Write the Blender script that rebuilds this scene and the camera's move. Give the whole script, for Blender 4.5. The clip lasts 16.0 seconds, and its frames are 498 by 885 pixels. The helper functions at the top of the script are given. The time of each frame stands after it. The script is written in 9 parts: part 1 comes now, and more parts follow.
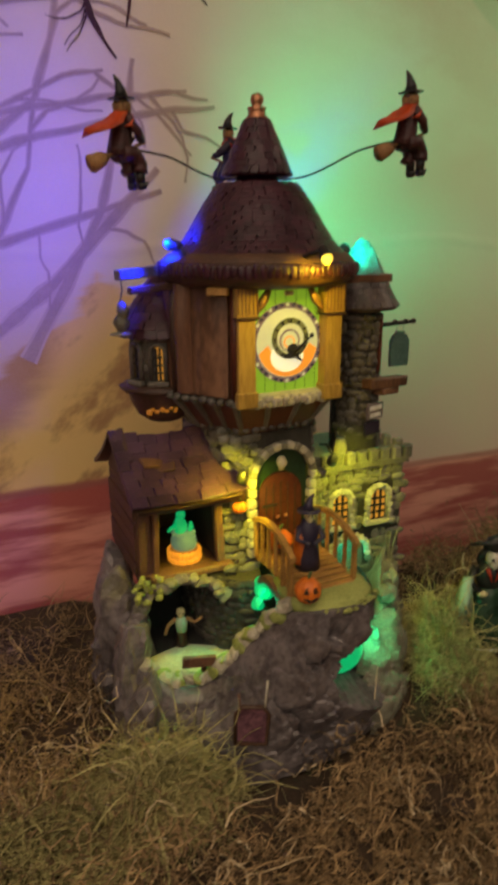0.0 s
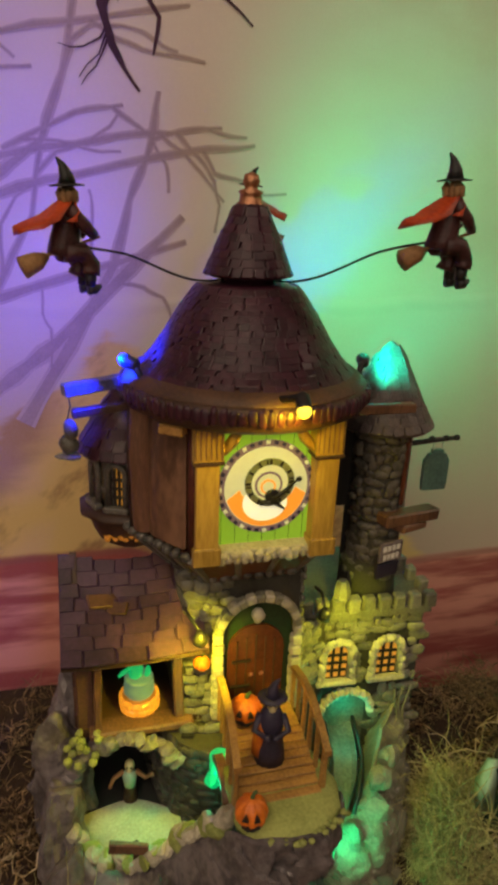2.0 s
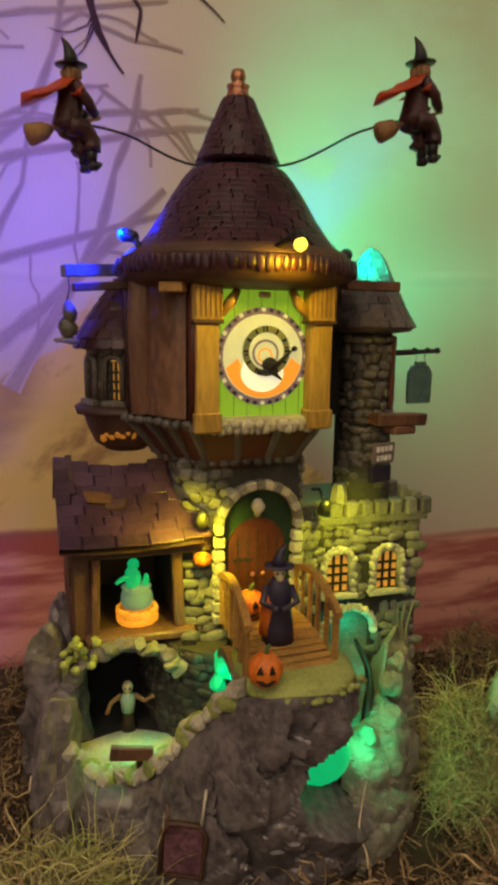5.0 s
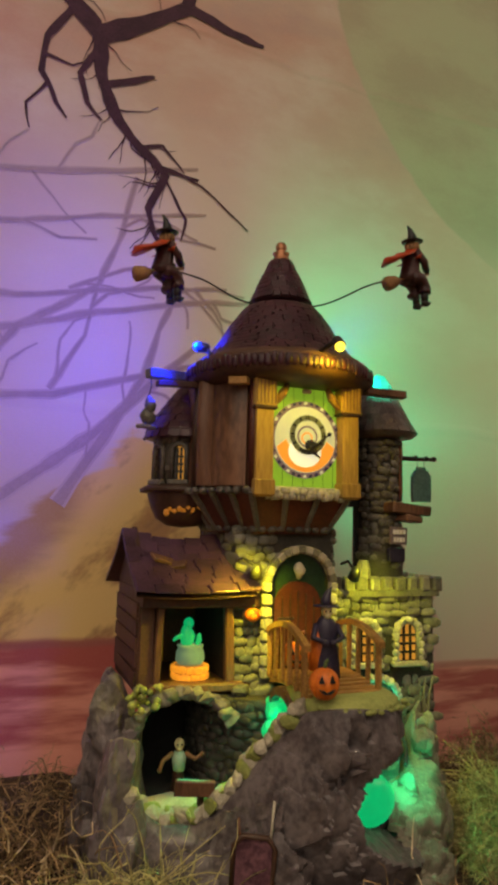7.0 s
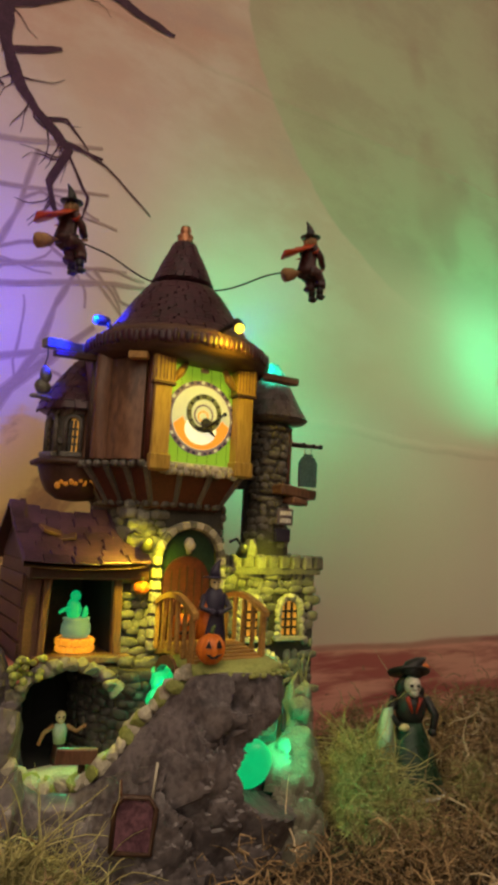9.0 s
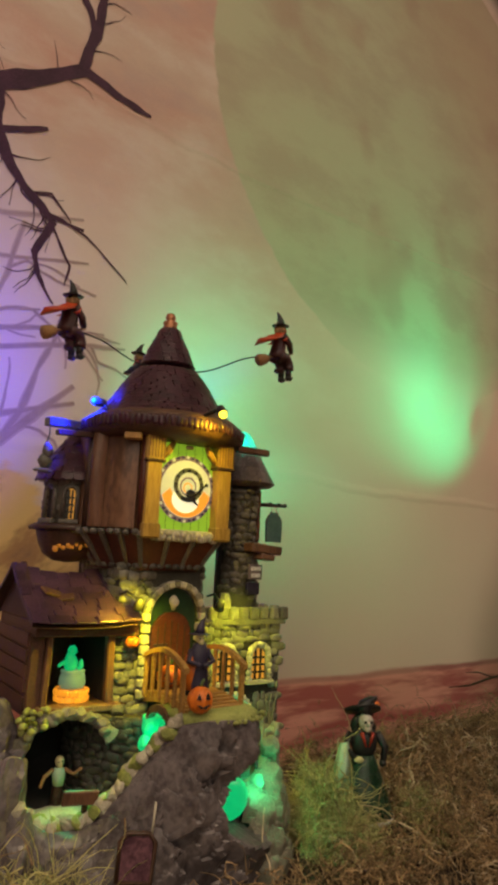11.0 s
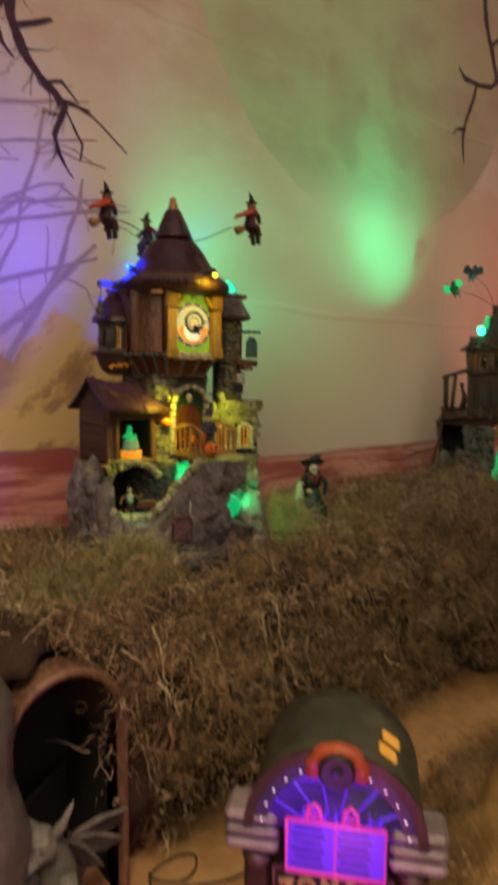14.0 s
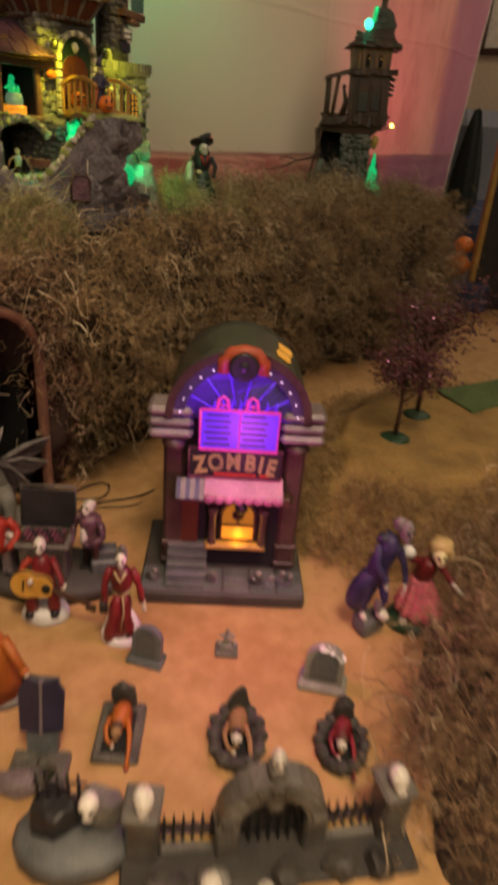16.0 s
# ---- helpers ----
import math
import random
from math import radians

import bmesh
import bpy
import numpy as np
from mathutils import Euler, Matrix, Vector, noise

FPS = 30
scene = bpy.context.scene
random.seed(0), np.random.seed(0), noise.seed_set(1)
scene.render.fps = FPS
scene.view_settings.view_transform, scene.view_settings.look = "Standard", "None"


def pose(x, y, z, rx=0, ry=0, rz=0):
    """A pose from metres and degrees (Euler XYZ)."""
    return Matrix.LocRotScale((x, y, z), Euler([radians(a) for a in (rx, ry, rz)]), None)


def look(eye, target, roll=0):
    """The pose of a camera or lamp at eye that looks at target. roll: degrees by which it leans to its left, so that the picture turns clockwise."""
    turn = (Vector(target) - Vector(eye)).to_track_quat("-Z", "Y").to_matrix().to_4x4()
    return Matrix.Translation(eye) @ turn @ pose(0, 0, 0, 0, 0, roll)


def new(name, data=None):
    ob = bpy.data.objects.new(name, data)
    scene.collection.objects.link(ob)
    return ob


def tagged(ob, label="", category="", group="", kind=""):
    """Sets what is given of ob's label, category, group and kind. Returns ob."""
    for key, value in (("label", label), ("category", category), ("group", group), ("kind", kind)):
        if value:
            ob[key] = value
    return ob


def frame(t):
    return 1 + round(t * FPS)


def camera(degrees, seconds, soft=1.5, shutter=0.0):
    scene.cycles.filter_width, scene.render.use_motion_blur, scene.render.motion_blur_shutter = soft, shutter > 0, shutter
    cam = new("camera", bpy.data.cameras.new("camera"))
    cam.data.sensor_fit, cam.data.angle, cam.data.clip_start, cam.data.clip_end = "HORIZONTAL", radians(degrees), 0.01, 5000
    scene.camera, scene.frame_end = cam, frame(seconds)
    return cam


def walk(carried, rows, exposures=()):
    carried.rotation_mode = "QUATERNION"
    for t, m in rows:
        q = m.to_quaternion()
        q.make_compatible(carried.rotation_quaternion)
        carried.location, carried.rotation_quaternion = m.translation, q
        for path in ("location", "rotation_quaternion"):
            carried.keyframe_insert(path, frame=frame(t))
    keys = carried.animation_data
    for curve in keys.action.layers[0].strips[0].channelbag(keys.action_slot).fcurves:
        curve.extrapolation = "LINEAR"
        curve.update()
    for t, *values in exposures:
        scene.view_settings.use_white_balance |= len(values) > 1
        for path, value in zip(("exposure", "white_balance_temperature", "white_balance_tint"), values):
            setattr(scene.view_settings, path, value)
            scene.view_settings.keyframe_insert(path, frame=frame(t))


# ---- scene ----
cam = camera(42.03, 16.0, soft=4.0, shutter=0.5)
PATH = [
    (0, (-0.1591, -0.3369, 0.2727), (0.0406, 0.0967, 0.1239), -0.46),
    (0.5, (-0.1239, -0.3524, 0.2808), (0.0469, 0.0982, 0.1474), 0.42),
    (1, (-0.0956, -0.3260, 0.2743), (0.0564, 0.1290, 0.1334), 1.17),
    (1.5, (-0.0785, -0.2869, 0.3160), (0.0583, 0.1714, 0.1701), 1.55),
    (2, (-0.0759, -0.2765, 0.3267), (0.0510, 0.1774, 0.1600), 2.28),
    (2.5, (-0.0725, -0.2784, 0.3192), (0.0482, 0.1724, 0.1398), 2.73),
    (3, (-0.0732, -0.2791, 0.3173), (0.0435, 0.1720, 0.1358), 2.66),
    (3.2, (-0.0751, -0.2828, 0.3224), (0.0433, 0.1679, 0.1413), 2.60),
    (5.3, (-0.1054, -0.3107, 0.2198), (0.0581, 0.1593, 0.1712), 0.27),
    (5.5, (-0.1225, -0.3189, 0.2083), (0.0455, 0.1517, 0.1920), -0.00),
    (6, (-0.1391, -0.3388, 0.1836), (0.0355, 0.1294, 0.2012), 0.24),
    (6.5, (-0.1462, -0.3414, 0.1862), (0.0279, 0.1237, 0.2440), 0.88),
    (7, (-0.1522, -0.3478, 0.1782), (0.0277, 0.1143, 0.2415), 1.36),
    (7.5, (-0.1543, -0.3456, 0.1710), (0.0318, 0.1148, 0.2300), 1.75),
    (8, (-0.1476, -0.3415, 0.1657), (0.0575, 0.1110, 0.2218), 2.11),
    (8.5, (-0.1427, -0.3440, 0.1612), (0.0902, 0.0949, 0.2168), 2.45),
    (9, (-0.1583, -0.3518, 0.1647), (0.0987, 0.0717, 0.2322), 2.74),
    (9.5, (-0.1683, -0.3590, 0.1704), (0.1082, 0.0493, 0.2532), 3.06),
    (9.7, (-0.1733, -0.3634, 0.1754), (0.1069, 0.0410, 0.2647), 3.15),
    (11.8, (-0.2265, -0.4124, 0.1890), (0.0678, -0.0162, 0.2690), 2.51),
    (12, (-0.2331, -0.4244, 0.1898), (0.0586, -0.0262, 0.2693), 2.33),
    (12.5, (-0.2530, -0.4592, 0.1917), (0.0375, -0.0580, 0.2594), 2.07),
    (13, (-0.2569, -0.4805, 0.1937), (0.0353, -0.0769, 0.2352), 1.63),
    (13.5, (-0.2874, -0.5060, 0.1895), (0.0099, -0.1040, 0.1846), 1.08),
    (14, (-0.3364, -0.5546, 0.1821), (-0.0290, -0.1642, 0.1267), 0.48),
    (14.5, (-0.3440, -0.5684, 0.1425), (-0.0176, -0.2079, 0.0267), 0.76),
    (15, (-0.3421, -0.5410, 0.1115), (-0.0063, -0.2043, -0.0429), 1.33),
    (15.5, (-0.3498, -0.5357, 0.1031), (-0.0016, -0.2302, -0.0851), 2.92),
    (16, (-0.4070, -0.5791, 0.1169), (-0.0551, -0.3055, -0.1096), 4.65),
]
walk(cam, [(t, look(eye, target, roll)) for t, eye, target, roll in PATH],
     exposures=((0, -0.2), (2.5, -0.22), (5.5, -0.12), (7.5, -0.16), (8.5, -0.1), (9.5, 0.02), (12, 0.0), (13, 0.04), (14, -0.12), (14.5, -0.16), (15, -0.14), (15.5, -0.12), (16, -0.04)))

# ---- world, room light ----
world = bpy.data.worlds.new("world")
scene.world = world
world.use_nodes = True
world.node_tree.nodes["Background"].inputs[0].default_value = (1.0, 0.8, 0.6, 1)
world.node_tree.nodes["Background"].inputs[1].default_value = 0.02


def lamp(name, kind, at, power, colour, size=0.01, target=None, cone=60, blend=0.5):
    """A lamp at a place in mm."""
    data = bpy.data.lights.new(name, kind)
    data.energy, data.color = power, colour
    if kind == "AREA":
        data.shape, data.size = "SQUARE", size
    else:
        data.shadow_soft_size = size
    if kind == "SPOT":
        data.spot_size, data.spot_blend = radians(cone), blend
    ob = new(name, data)
    eye = Vector(at) * 0.001
    ob.matrix_basis = look(eye, Vector(target) * 0.001) if target else Matrix.Translation(eye)
    return ob


GREEN, YELLOW = (0.0, 1.0, 0.42), (1.0, 0.74, 0.02)
lamp("room_light", "AREA", (-400, -860, 960), 12.2, (0.96, 0.785, 0.585), 1.7, (90, 100, 0))
lamp("table_light", "AREA", (-580, -980, 1430), 3.0, (1.0, 0.72, 0.45), 0.3, (-400, -570, -215)).data.spread = radians(60)
lamp("room_light_beyond", "AREA", (1850, -450, 1440), 12.0, (1.0, 0.80, 0.58), 0.5, (2000, 150, 0))
# roof spotlights of the clock tower
lamp("blue_led", "SPOT", (-62, -20, 277), 1.45, (0.04, 0.02, 1.0), 0.004, (-195, 150, 325), 116, 0.8)
lamp("blue_led_spill", "SPOT", (-66, -36, 277), 1.5, (0.0, 0.01, 1.0), 0.004, (-84, -12, 248), 50, 0.4)
lamp("blue_led_roof", "SPOT", (-64, -28, 274), 2.2, (0.0, 0.02, 1.0), 0.003, (-48, -18, 268), 90, 0.6)
lamp("green_led", "SPOT", (64, 8, 284), 1.35, (0.0, 1.0, 0.36), 0.004, (225, 150, 325), 140, 1.0)
lamp("green_led_spill", "SPOT", (44, -26, 276), 0.9, (0.0, 1.0, 0.58), 0.004, (63, -11, 267), 62, 0.7)
lamp("yellow_led", "SPOT", (-3, -83, 261), 0.17, YELLOW, 0.004, (-4, -56, 240), 130, 0.8)
# lamps over the entrance
lamp("entrance_light", "SPOT", (-33, -62, 160), 0.36, (1.0, 0.88, 0.02), 0.003, (-36, -38, 134), 134, 1.0)
lamp("castle_light", "SPOT", (33, -56, 164), 0.26, (0.92, 0.95, 0.03), 0.003, (45, -32, 128), 112, 1.0)
lamp("door_light", "POINT", (-1, -62, 128), 0.006, (1.0, 0.60, 0.10), 0.004)
# green light in the rocks, the cave and the cauldron room
lamp("cave_light", "SPOT", (-60, -48, 92), 0.045, (0.03, 1.0, 0.40), 0.004, (-62, -58, 50), 76, 0.4)
lamp("alcove_light", "POINT", (51, -33, 86), 0.009, (0.0, 1.0, 0.50), 0.004)
lamp("bridge_light", "POINT", (-26, -64, 90), 0.010, GREEN, 0.003)
lamp("slide_light", "SPOT", (27, -92, 74), 0.10, (0.0, 1.0, 0.34), 0.006, (52, -66, 50), 120, 1.0)
lamp("cauldron_light", "POINT", (-55, -14, 132), 0.0007, GREEN, 0.003)
# second house


def oval_spot(name, at, power, colour, size, centre, half):
    """A spot lamp with an oval reflector, whose beam meets the upright cloth in an oval round centre (mm), half (x, z) wide."""
    ex, ey, ez = centre[0] - at[0], centre[1] - at[1], centre[2] - at[2]
    px, pz = np.array([ey, -ex, 0.0]) / half[0], np.array([0.0, -ez, ey]) / half[1]
    values, axes = np.linalg.eigh(np.outer(px, px) + np.outer(pz, pz) - np.diag([0.0, 1.0, 0.0]))
    axis, long_, short = Vector(axes[:, 0]), Vector(axes[:, 1]), Vector(axes[:, 2])
    if axis.dot(Vector((ex, ey, ez))) < 0:
        axis = -axis
    wide, thin = math.sqrt(-values[0] / values[1]), math.sqrt(-values[0] / values[2])
    ob = lamp(name, "SPOT", at, power, colour, size, centre, math.degrees(2 * math.atan(wide)), 1.0)
    ob.matrix_basis = Matrix.LocRotScale(Vector(at) * 0.001, Matrix((short, -axis.cross(short), -axis)).transposed(), (thin / wide, 1.0, 1.0))
    return ob


oval_spot("house_green_led", (570, 6, 252), 2.3, (0.0, 1.0, 0.42), 0.016, (448, 152, 520), (84, 185))
lamp("house_green_led_rim", "SPOT", (570, 6, 252), 3.2, (0.0, 1.0, 0.42), 0.016, (420, 150, 520), 96, 1.0)
lamp("house_red_light", "SPOT", (790, -70, 60), 1.1, (1.0, 0.10, 0.24), 0.02, (930, 120, 300), 120, 0.9)
# jukebox
JB = pose(-0.116, -0.339, -0.2145, 0, 0, -49)


def in_jukebox(x, y, z):
    return tuple((JB @ Vector((x * 0.001, y * 0.001, z * 0.001))) * 1000)


lamp("marquee_light", "POINT", in_jukebox(0, 4, 158), 0.035, (0.22, 0.03, 1.0), 0.004)
lamp("awning_light", "POINT", in_jukebox(14, -52, 104), 0.22, (1.0, 0.12, 0.55), 0.004)
lamp("jukebox_room", "POINT", in_jukebox(10, 26, 44), 0.01, (1.0, 0.5, 0.05), 0.004)

# ---- materials ----


class Graph:
    """A small node material writer."""

    def __init__(self, name):
        self.mat = bpy.data.materials.new(name)
        self.mat.use_nodes = True
        self.nt = self.mat.node_tree
        self.bsdf = self.nt.nodes["Principled BSDF"]

    def put(self, socket, value):
        if isinstance(value, bpy.types.NodeSocket):
            self.nt.links.new(value, socket)
        elif isinstance(value, (tuple, list)) and socket.type == "RGBA":
            socket.default_value = (*value, 1.0)[:4]
        else:
            socket.default_value = value

    def node(self, kind):
        return self.nt.nodes.new(kind)

    def math(self, op, a, b=0.0, clamp=False):
        n = self.node("ShaderNodeMath")
        n.operation, n.use_clamp = op, clamp
        self.put(n.inputs[0], a), self.put(n.inputs[1], b)
        return n.outputs[0]

    def step(self, x, lo, hi):
        n = self.node("ShaderNodeMapRange")
        n.interpolation_type = "SMOOTHSTEP"
        for i, v in enumerate((x, lo, hi, 0.0, 1.0)):
            self.put(n.inputs[i], v)
        return n.outputs[0]

    def mix(self, fac, a, b, blend="MIX"):
        n = self.node("ShaderNodeMix")
        n.data_type, n.blend_type = "RGBA", blend
        self.put(n.inputs[0], fac), self.put(n.inputs[6], a), self.put(n.inputs[7], b)
        return n.outputs[2]

    def where(self):
        return self.node("ShaderNodeNewGeometry").outputs["Position"]

    def xyz(self, vec):
        n = self.node("ShaderNodeSeparateXYZ")
        self.put(n.inputs[0], vec)
        return n.outputs

    def noise(self, vec, scale, detail=3.0, rough=0.5, stretch=None):
        if stretch:
            m = self.node("ShaderNodeMapping")
            self.put(m.inputs[0], vec)
            m.inputs[3].default_value = stretch
            vec = m.outputs[0]
        n = self.node("ShaderNodeTexNoise")
        self.put(n.inputs["Vector"], vec)
        n.inputs["Scale"].default_value, n.inputs["Detail"].default_value, n.inputs["Roughness"].default_value = scale, detail, rough
        return n.outputs[0]

    def bump(self, height, depth, strength=0.6):
        n = self.node("ShaderNodeBump")
        n.inputs["Strength"].default_value, n.inputs["Distance"].default_value = strength, depth
        self.put(n.inputs["Height"], height)
        self.put(self.bsdf.inputs["Normal"], n.outputs[0])

    def set(self, **kw):
        for k, v in kw.items():
            self.put(self.bsdf.inputs[k.replace("_", " ")], v)


def surf(name, c1, c2=None, rough=0.55, metal=0.0, grain=700, blotch=60, bump=0.0004, random_tint=0.25, stretch=None, coat=0.0, spec=0.4):
    """A painted or natural surface: two colours broken up at two scales, wear in the gloss, fine relief, a tint piece by piece."""
    g = Graph(name)
    c2 = c2 or tuple(v * 0.55 for v in c1)
    p = g.where()
    fine, big = g.noise(p, grain, 4.0, 0.6, stretch), g.noise(p, blotch, 3.0, 0.55, stretch)
    f = g.step(g.math("ADD", g.math("MULTIPLY", fine, 0.5), g.math("MULTIPLY", big, 0.5)), 0.36, 0.64)
    col = g.mix(f, c2, c1)
    info = g.node("ShaderNodeObjectInfo").outputs["Random"]
    isle = g.node("ShaderNodeNewGeometry").outputs["Random Per Island"]
    r = g.math("FRACT", g.math("ADD", info, isle))
    col = g.mix(random_tint, col, g.mix(r, tuple(v * 0.45 for v in c2), tuple(min(1, v * 1.5) for v in c1)))
    g.set(Base_Color=col, Metallic=metal, Specular_IOR_Level=spec, Coat_Weight=coat)
    g.set(Roughness=g.math("ADD", g.math("MULTIPLY", big, 0.3), rough - 0.15, True))
    g.bump(g.math("ADD", g.math("MULTIPLY", fine, 0.6), big), bump)
    return g.mat


def glow(name, colour, strength, base=None):
    g = Graph(name)
    n = g.noise(g.where(), 240, 2.0)
    g.set(Base_Color=base or colour, Emission_Color=g.mix(n, tuple(v * 0.75 for v in colour), colour), Emission_Strength=strength, Roughness=0.35)
    return g.mat


STONE = surf("grey_stone", (0.215, 0.205, 0.155), (0.065, 0.065, 0.052), 0.42, bump=0.0006, random_tint=0.35)
MORTAR = surf("dark_mortar", (0.055, 0.051, 0.040), (0.022, 0.021, 0.017), 0.7, bump=0.0006)
PALE = surf("pale_stone", (0.45, 0.42, 0.33), (0.24, 0.22, 0.17), 0.55, bump=0.0004)
ROCK = surf("purple_grey_rock", (0.190, 0.166, 0.174), (0.048, 0.040, 0.045), 0.36, grain=300, blotch=55, bump=0.0006)
LAWN = surf("yellow_green_lawn", (0.30, 0.33, 0.10), (0.14, 0.17, 0.04), 0.8, bump=0.0009)
SHINGLE = surf("plum_brown_shingle", (0.054, 0.014, 0.027), (0.016, 0.005, 0.010), 0.36, bump=0.0004, random_tint=0.3)
PLANKROOF = surf("violet_grey_plank", (0.080, 0.036, 0.078), (0.022, 0.010, 0.022), 0.40, grain=500, bump=0.0004, random_tint=0.35)
DARKWOOD = surf("dark_brown_wood", (0.070, 0.034, 0.020), (0.022, 0.011, 0.007), 0.5, bump=0.0004)
TIMBER = surf("weathered_timber", (0.19, 0.095, 0.055), (0.06, 0.030, 0.020), 0.42, stretch=(1, 1, 0.2), bump=0.0006)
REDWOOD = surf("dark_red_panel", (0.12, 0.030, 0.016), (0.05, 0.013, 0.008), 0.4, bump=0.0003)
OCHRE = surf("ochre_painted_wood", (0.46, 0.29, 0.07), (0.24, 0.14, 0.03), 0.45, stretch=(1, 1, 0.15), bump=0.0003)
BRIDGE = surf("golden_wood", (0.40, 0.225, 0.06), (0.17, 0.085, 0.024), 0.5, bump=0.0004)
COPPER = surf("worn_copper", (0.62, 0.30, 0.16), (0.35, 0.15, 0.08), 0.32, metal=0.8, bump=0.0002)
BLACK = surf("black_paint", (0.020, 0.019, 0.020), (0.009, 0.009, 0.010), 0.4, bump=0.0002)
# near-black: black linings, and hollows whose shade is put into the colour
VOID = surf("black_lining_and_shade", (0.012, 0.012, 0.012), (0.006, 0.006, 0.006), 0.9)
GREYSHINGLE = surf("grey_brown_shingle", (0.115, 0.088, 0.085), (0.034, 0.024, 0.026), 0.4, bump=0.0005, random_tint=0.3)
TEAL = surf("teal_sign_paint", (0.10, 0.19, 0.18), (0.05, 0.10, 0.10), 0.4)
ORANGE = surf("orange_pumpkin_paint", (0.60, 0.16, 0.015), (0.34, 0.065, 0.008), 0.4, bump=0.0003)
GREENPAINT = surf("green_paint", (0.016, 0.050, 0.022), (0.007, 0.022, 0.010), 0.45)
PLAQUE = surf("mottled_plaque", (0.17, 0.08, 0.105), (0.022, 0.007, 0.018), 0.35, grain=500, blotch=130, bump=0.0005)
MAROON = surf("maroon_plaque", (0.16, 0.05, 0.08), (0.07, 0.02, 0.035), 0.35)
RED = surf("red_cloth_paint", (0.40, 0.040, 0.02), (0.20, 0.018, 0.010), 0.45)
PLUMROBE = surf("plum_brown_robe_paint", (0.075, 0.026, 0.028), (0.022, 0.009, 0.010), 0.42, blotch=120, bump=0.0006)
SHAWL = surf("orange_red_cape_paint", (0.55, 0.070, 0.012), (0.26, 0.022, 0.008), 0.42, blotch=120, bump=0.0005)
FLESH = surf("sallow_face_paint", (0.30, 0.24, 0.13), (0.15, 0.11, 0.06), 0.45)
NAVY = surf("navy_robe_paint", (0.035, 0.03, 0.06), (0.015, 0.012, 0.03), 0.45)
SKIN = surf("pale_yellow_face_paint", (0.62, 0.56, 0.30), (0.48, 0.42, 0.22), 0.45)
BONE = surf("bone_white_paint", (0.68, 0.64, 0.57), (0.34, 0.29, 0.24), 0.42, blotch=200, bump=0.0005)
WHITE = surf("white_snow_paint", (0.74, 0.72, 0.70), (0.56, 0.54, 0.54), 0.55)
BURGUNDY = surf("burgundy_dress_paint", (0.20, 0.018, 0.022), (0.060, 0.006, 0.009), 0.34, blotch=120, bump=0.0006)
VIOLET = surf("violet_suit_paint", (0.060, 0.045, 0.13), (0.014, 0.010, 0.034), 0.36, blotch=120, bump=0.0006)
PINK = surf("pink_dress_paint", (0.62, 0.16, 0.21), (0.34, 0.055, 0.09), 0.4, blotch=120, bump=0.0005)
BLONDE = surf("blonde_hair_paint", (0.66, 0.47, 0.22), (0.44, 0.29, 0.12), 0.5)
TAN = surf("guitar_varnish", (0.62, 0.34, 0.06), (0.46, 0.23, 0.04), 0.3, coat=0.4)
GREY = surf("grey_resin", (0.150, 0.140, 0.120), (0.035, 0.032, 0.028), 0.36, bump=0.0007)
SLATE = surf("blue_grey_slab", (0.125, 0.132, 0.132), (0.055, 0.06, 0.062), 0.5)
MINT = surf("mint_cloth_paint", (0.40, 0.58, 0.42), (0.25, 0.40, 0.29), 0.5)
DEEPGREEN = surf("bottle_green_dress_paint", (0.020, 0.055, 0.030), (0.008, 0.022, 0.012), 0.3)
WICKER = surf("straw_broom", (0.34, 0.19, 0.08), (0.18, 0.09, 0.04), 0.7)
SAND = surf("orange_tan_sheet", (0.44, 0.265, 0.115), (0.31, 0.172, 0.062), 0.7, grain=60, blotch=9, bump=0.0010, random_tint=0.0)
CEDAR = surf("warm_brown_timber", (0.165, 0.078, 0.030), (0.060, 0.028, 0.012), 0.5, bump=0.0006)
UMBER = surf("umber_timber", (0.095, 0.046, 0.026), (0.035, 0.017, 0.010), 0.55, bump=0.0006)
SOOT = surf("sooty_slate", (0.060, 0.055, 0.048), (0.025, 0.023, 0.020), 0.6, bump=0.0006)
MOSSPALE = surf("cream_dry_moss", (0.66, 0.54, 0.36), (0.40, 0.30, 0.17), 0.7, blotch=30, random_tint=0.4, bump=0.0)
PLANKTAN = surf("smooth_brown_timber", (0.25, 0.135, 0.08), (0.07, 0.036, 0.024), 0.36, grain=300, blotch=45, stretch=(1, 1, 0.4), bump=0.0005)
SOIL = surf("brown_soil", (0.050, 0.030, 0.016), (0.016, 0.009, 0.006), 0.9, grain=300, blotch=20, bump=0.004)
HEAPMOSS = surf("brown_heap_moss", (0.40, 0.265, 0.14), (0.040, 0.024, 0.013), 0.75, blotch=34, random_tint=0.5, bump=0.0)
TURFMOSS = surf("olive_tan_moss", (0.46, 0.31, 0.14), (0.12, 0.075, 0.032), 0.8, blotch=30, random_tint=0.45, bump=0.0)
JUKESTONE = surf("dark_violet_grey_resin", (0.105, 0.092, 0.094), (0.028, 0.024, 0.025), 0.34, bump=0.0008)
STATUE = surf("pale_grey_statue", (0.27, 0.26, 0.225), (0.075, 0.070, 0.060), 0.5, bump=0.0009)
CREAM = surf("cream_trim_paint", (0.55, 0.46, 0.26), (0.34, 0.26, 0.13), 0.45)
ISLAND = surf("olive_brown_turf", (0.36, 0.225, 0.070), (0.17, 0.10, 0.03), 0.85, grain=500, blotch=24, bump=0.002)
MOSS = surf("dry_brown_moss", (0.46, 0.315, 0.160), (0.030, 0.018, 0.010), 0.75, blotch=34, random_tint=0.5, bump=0.0)
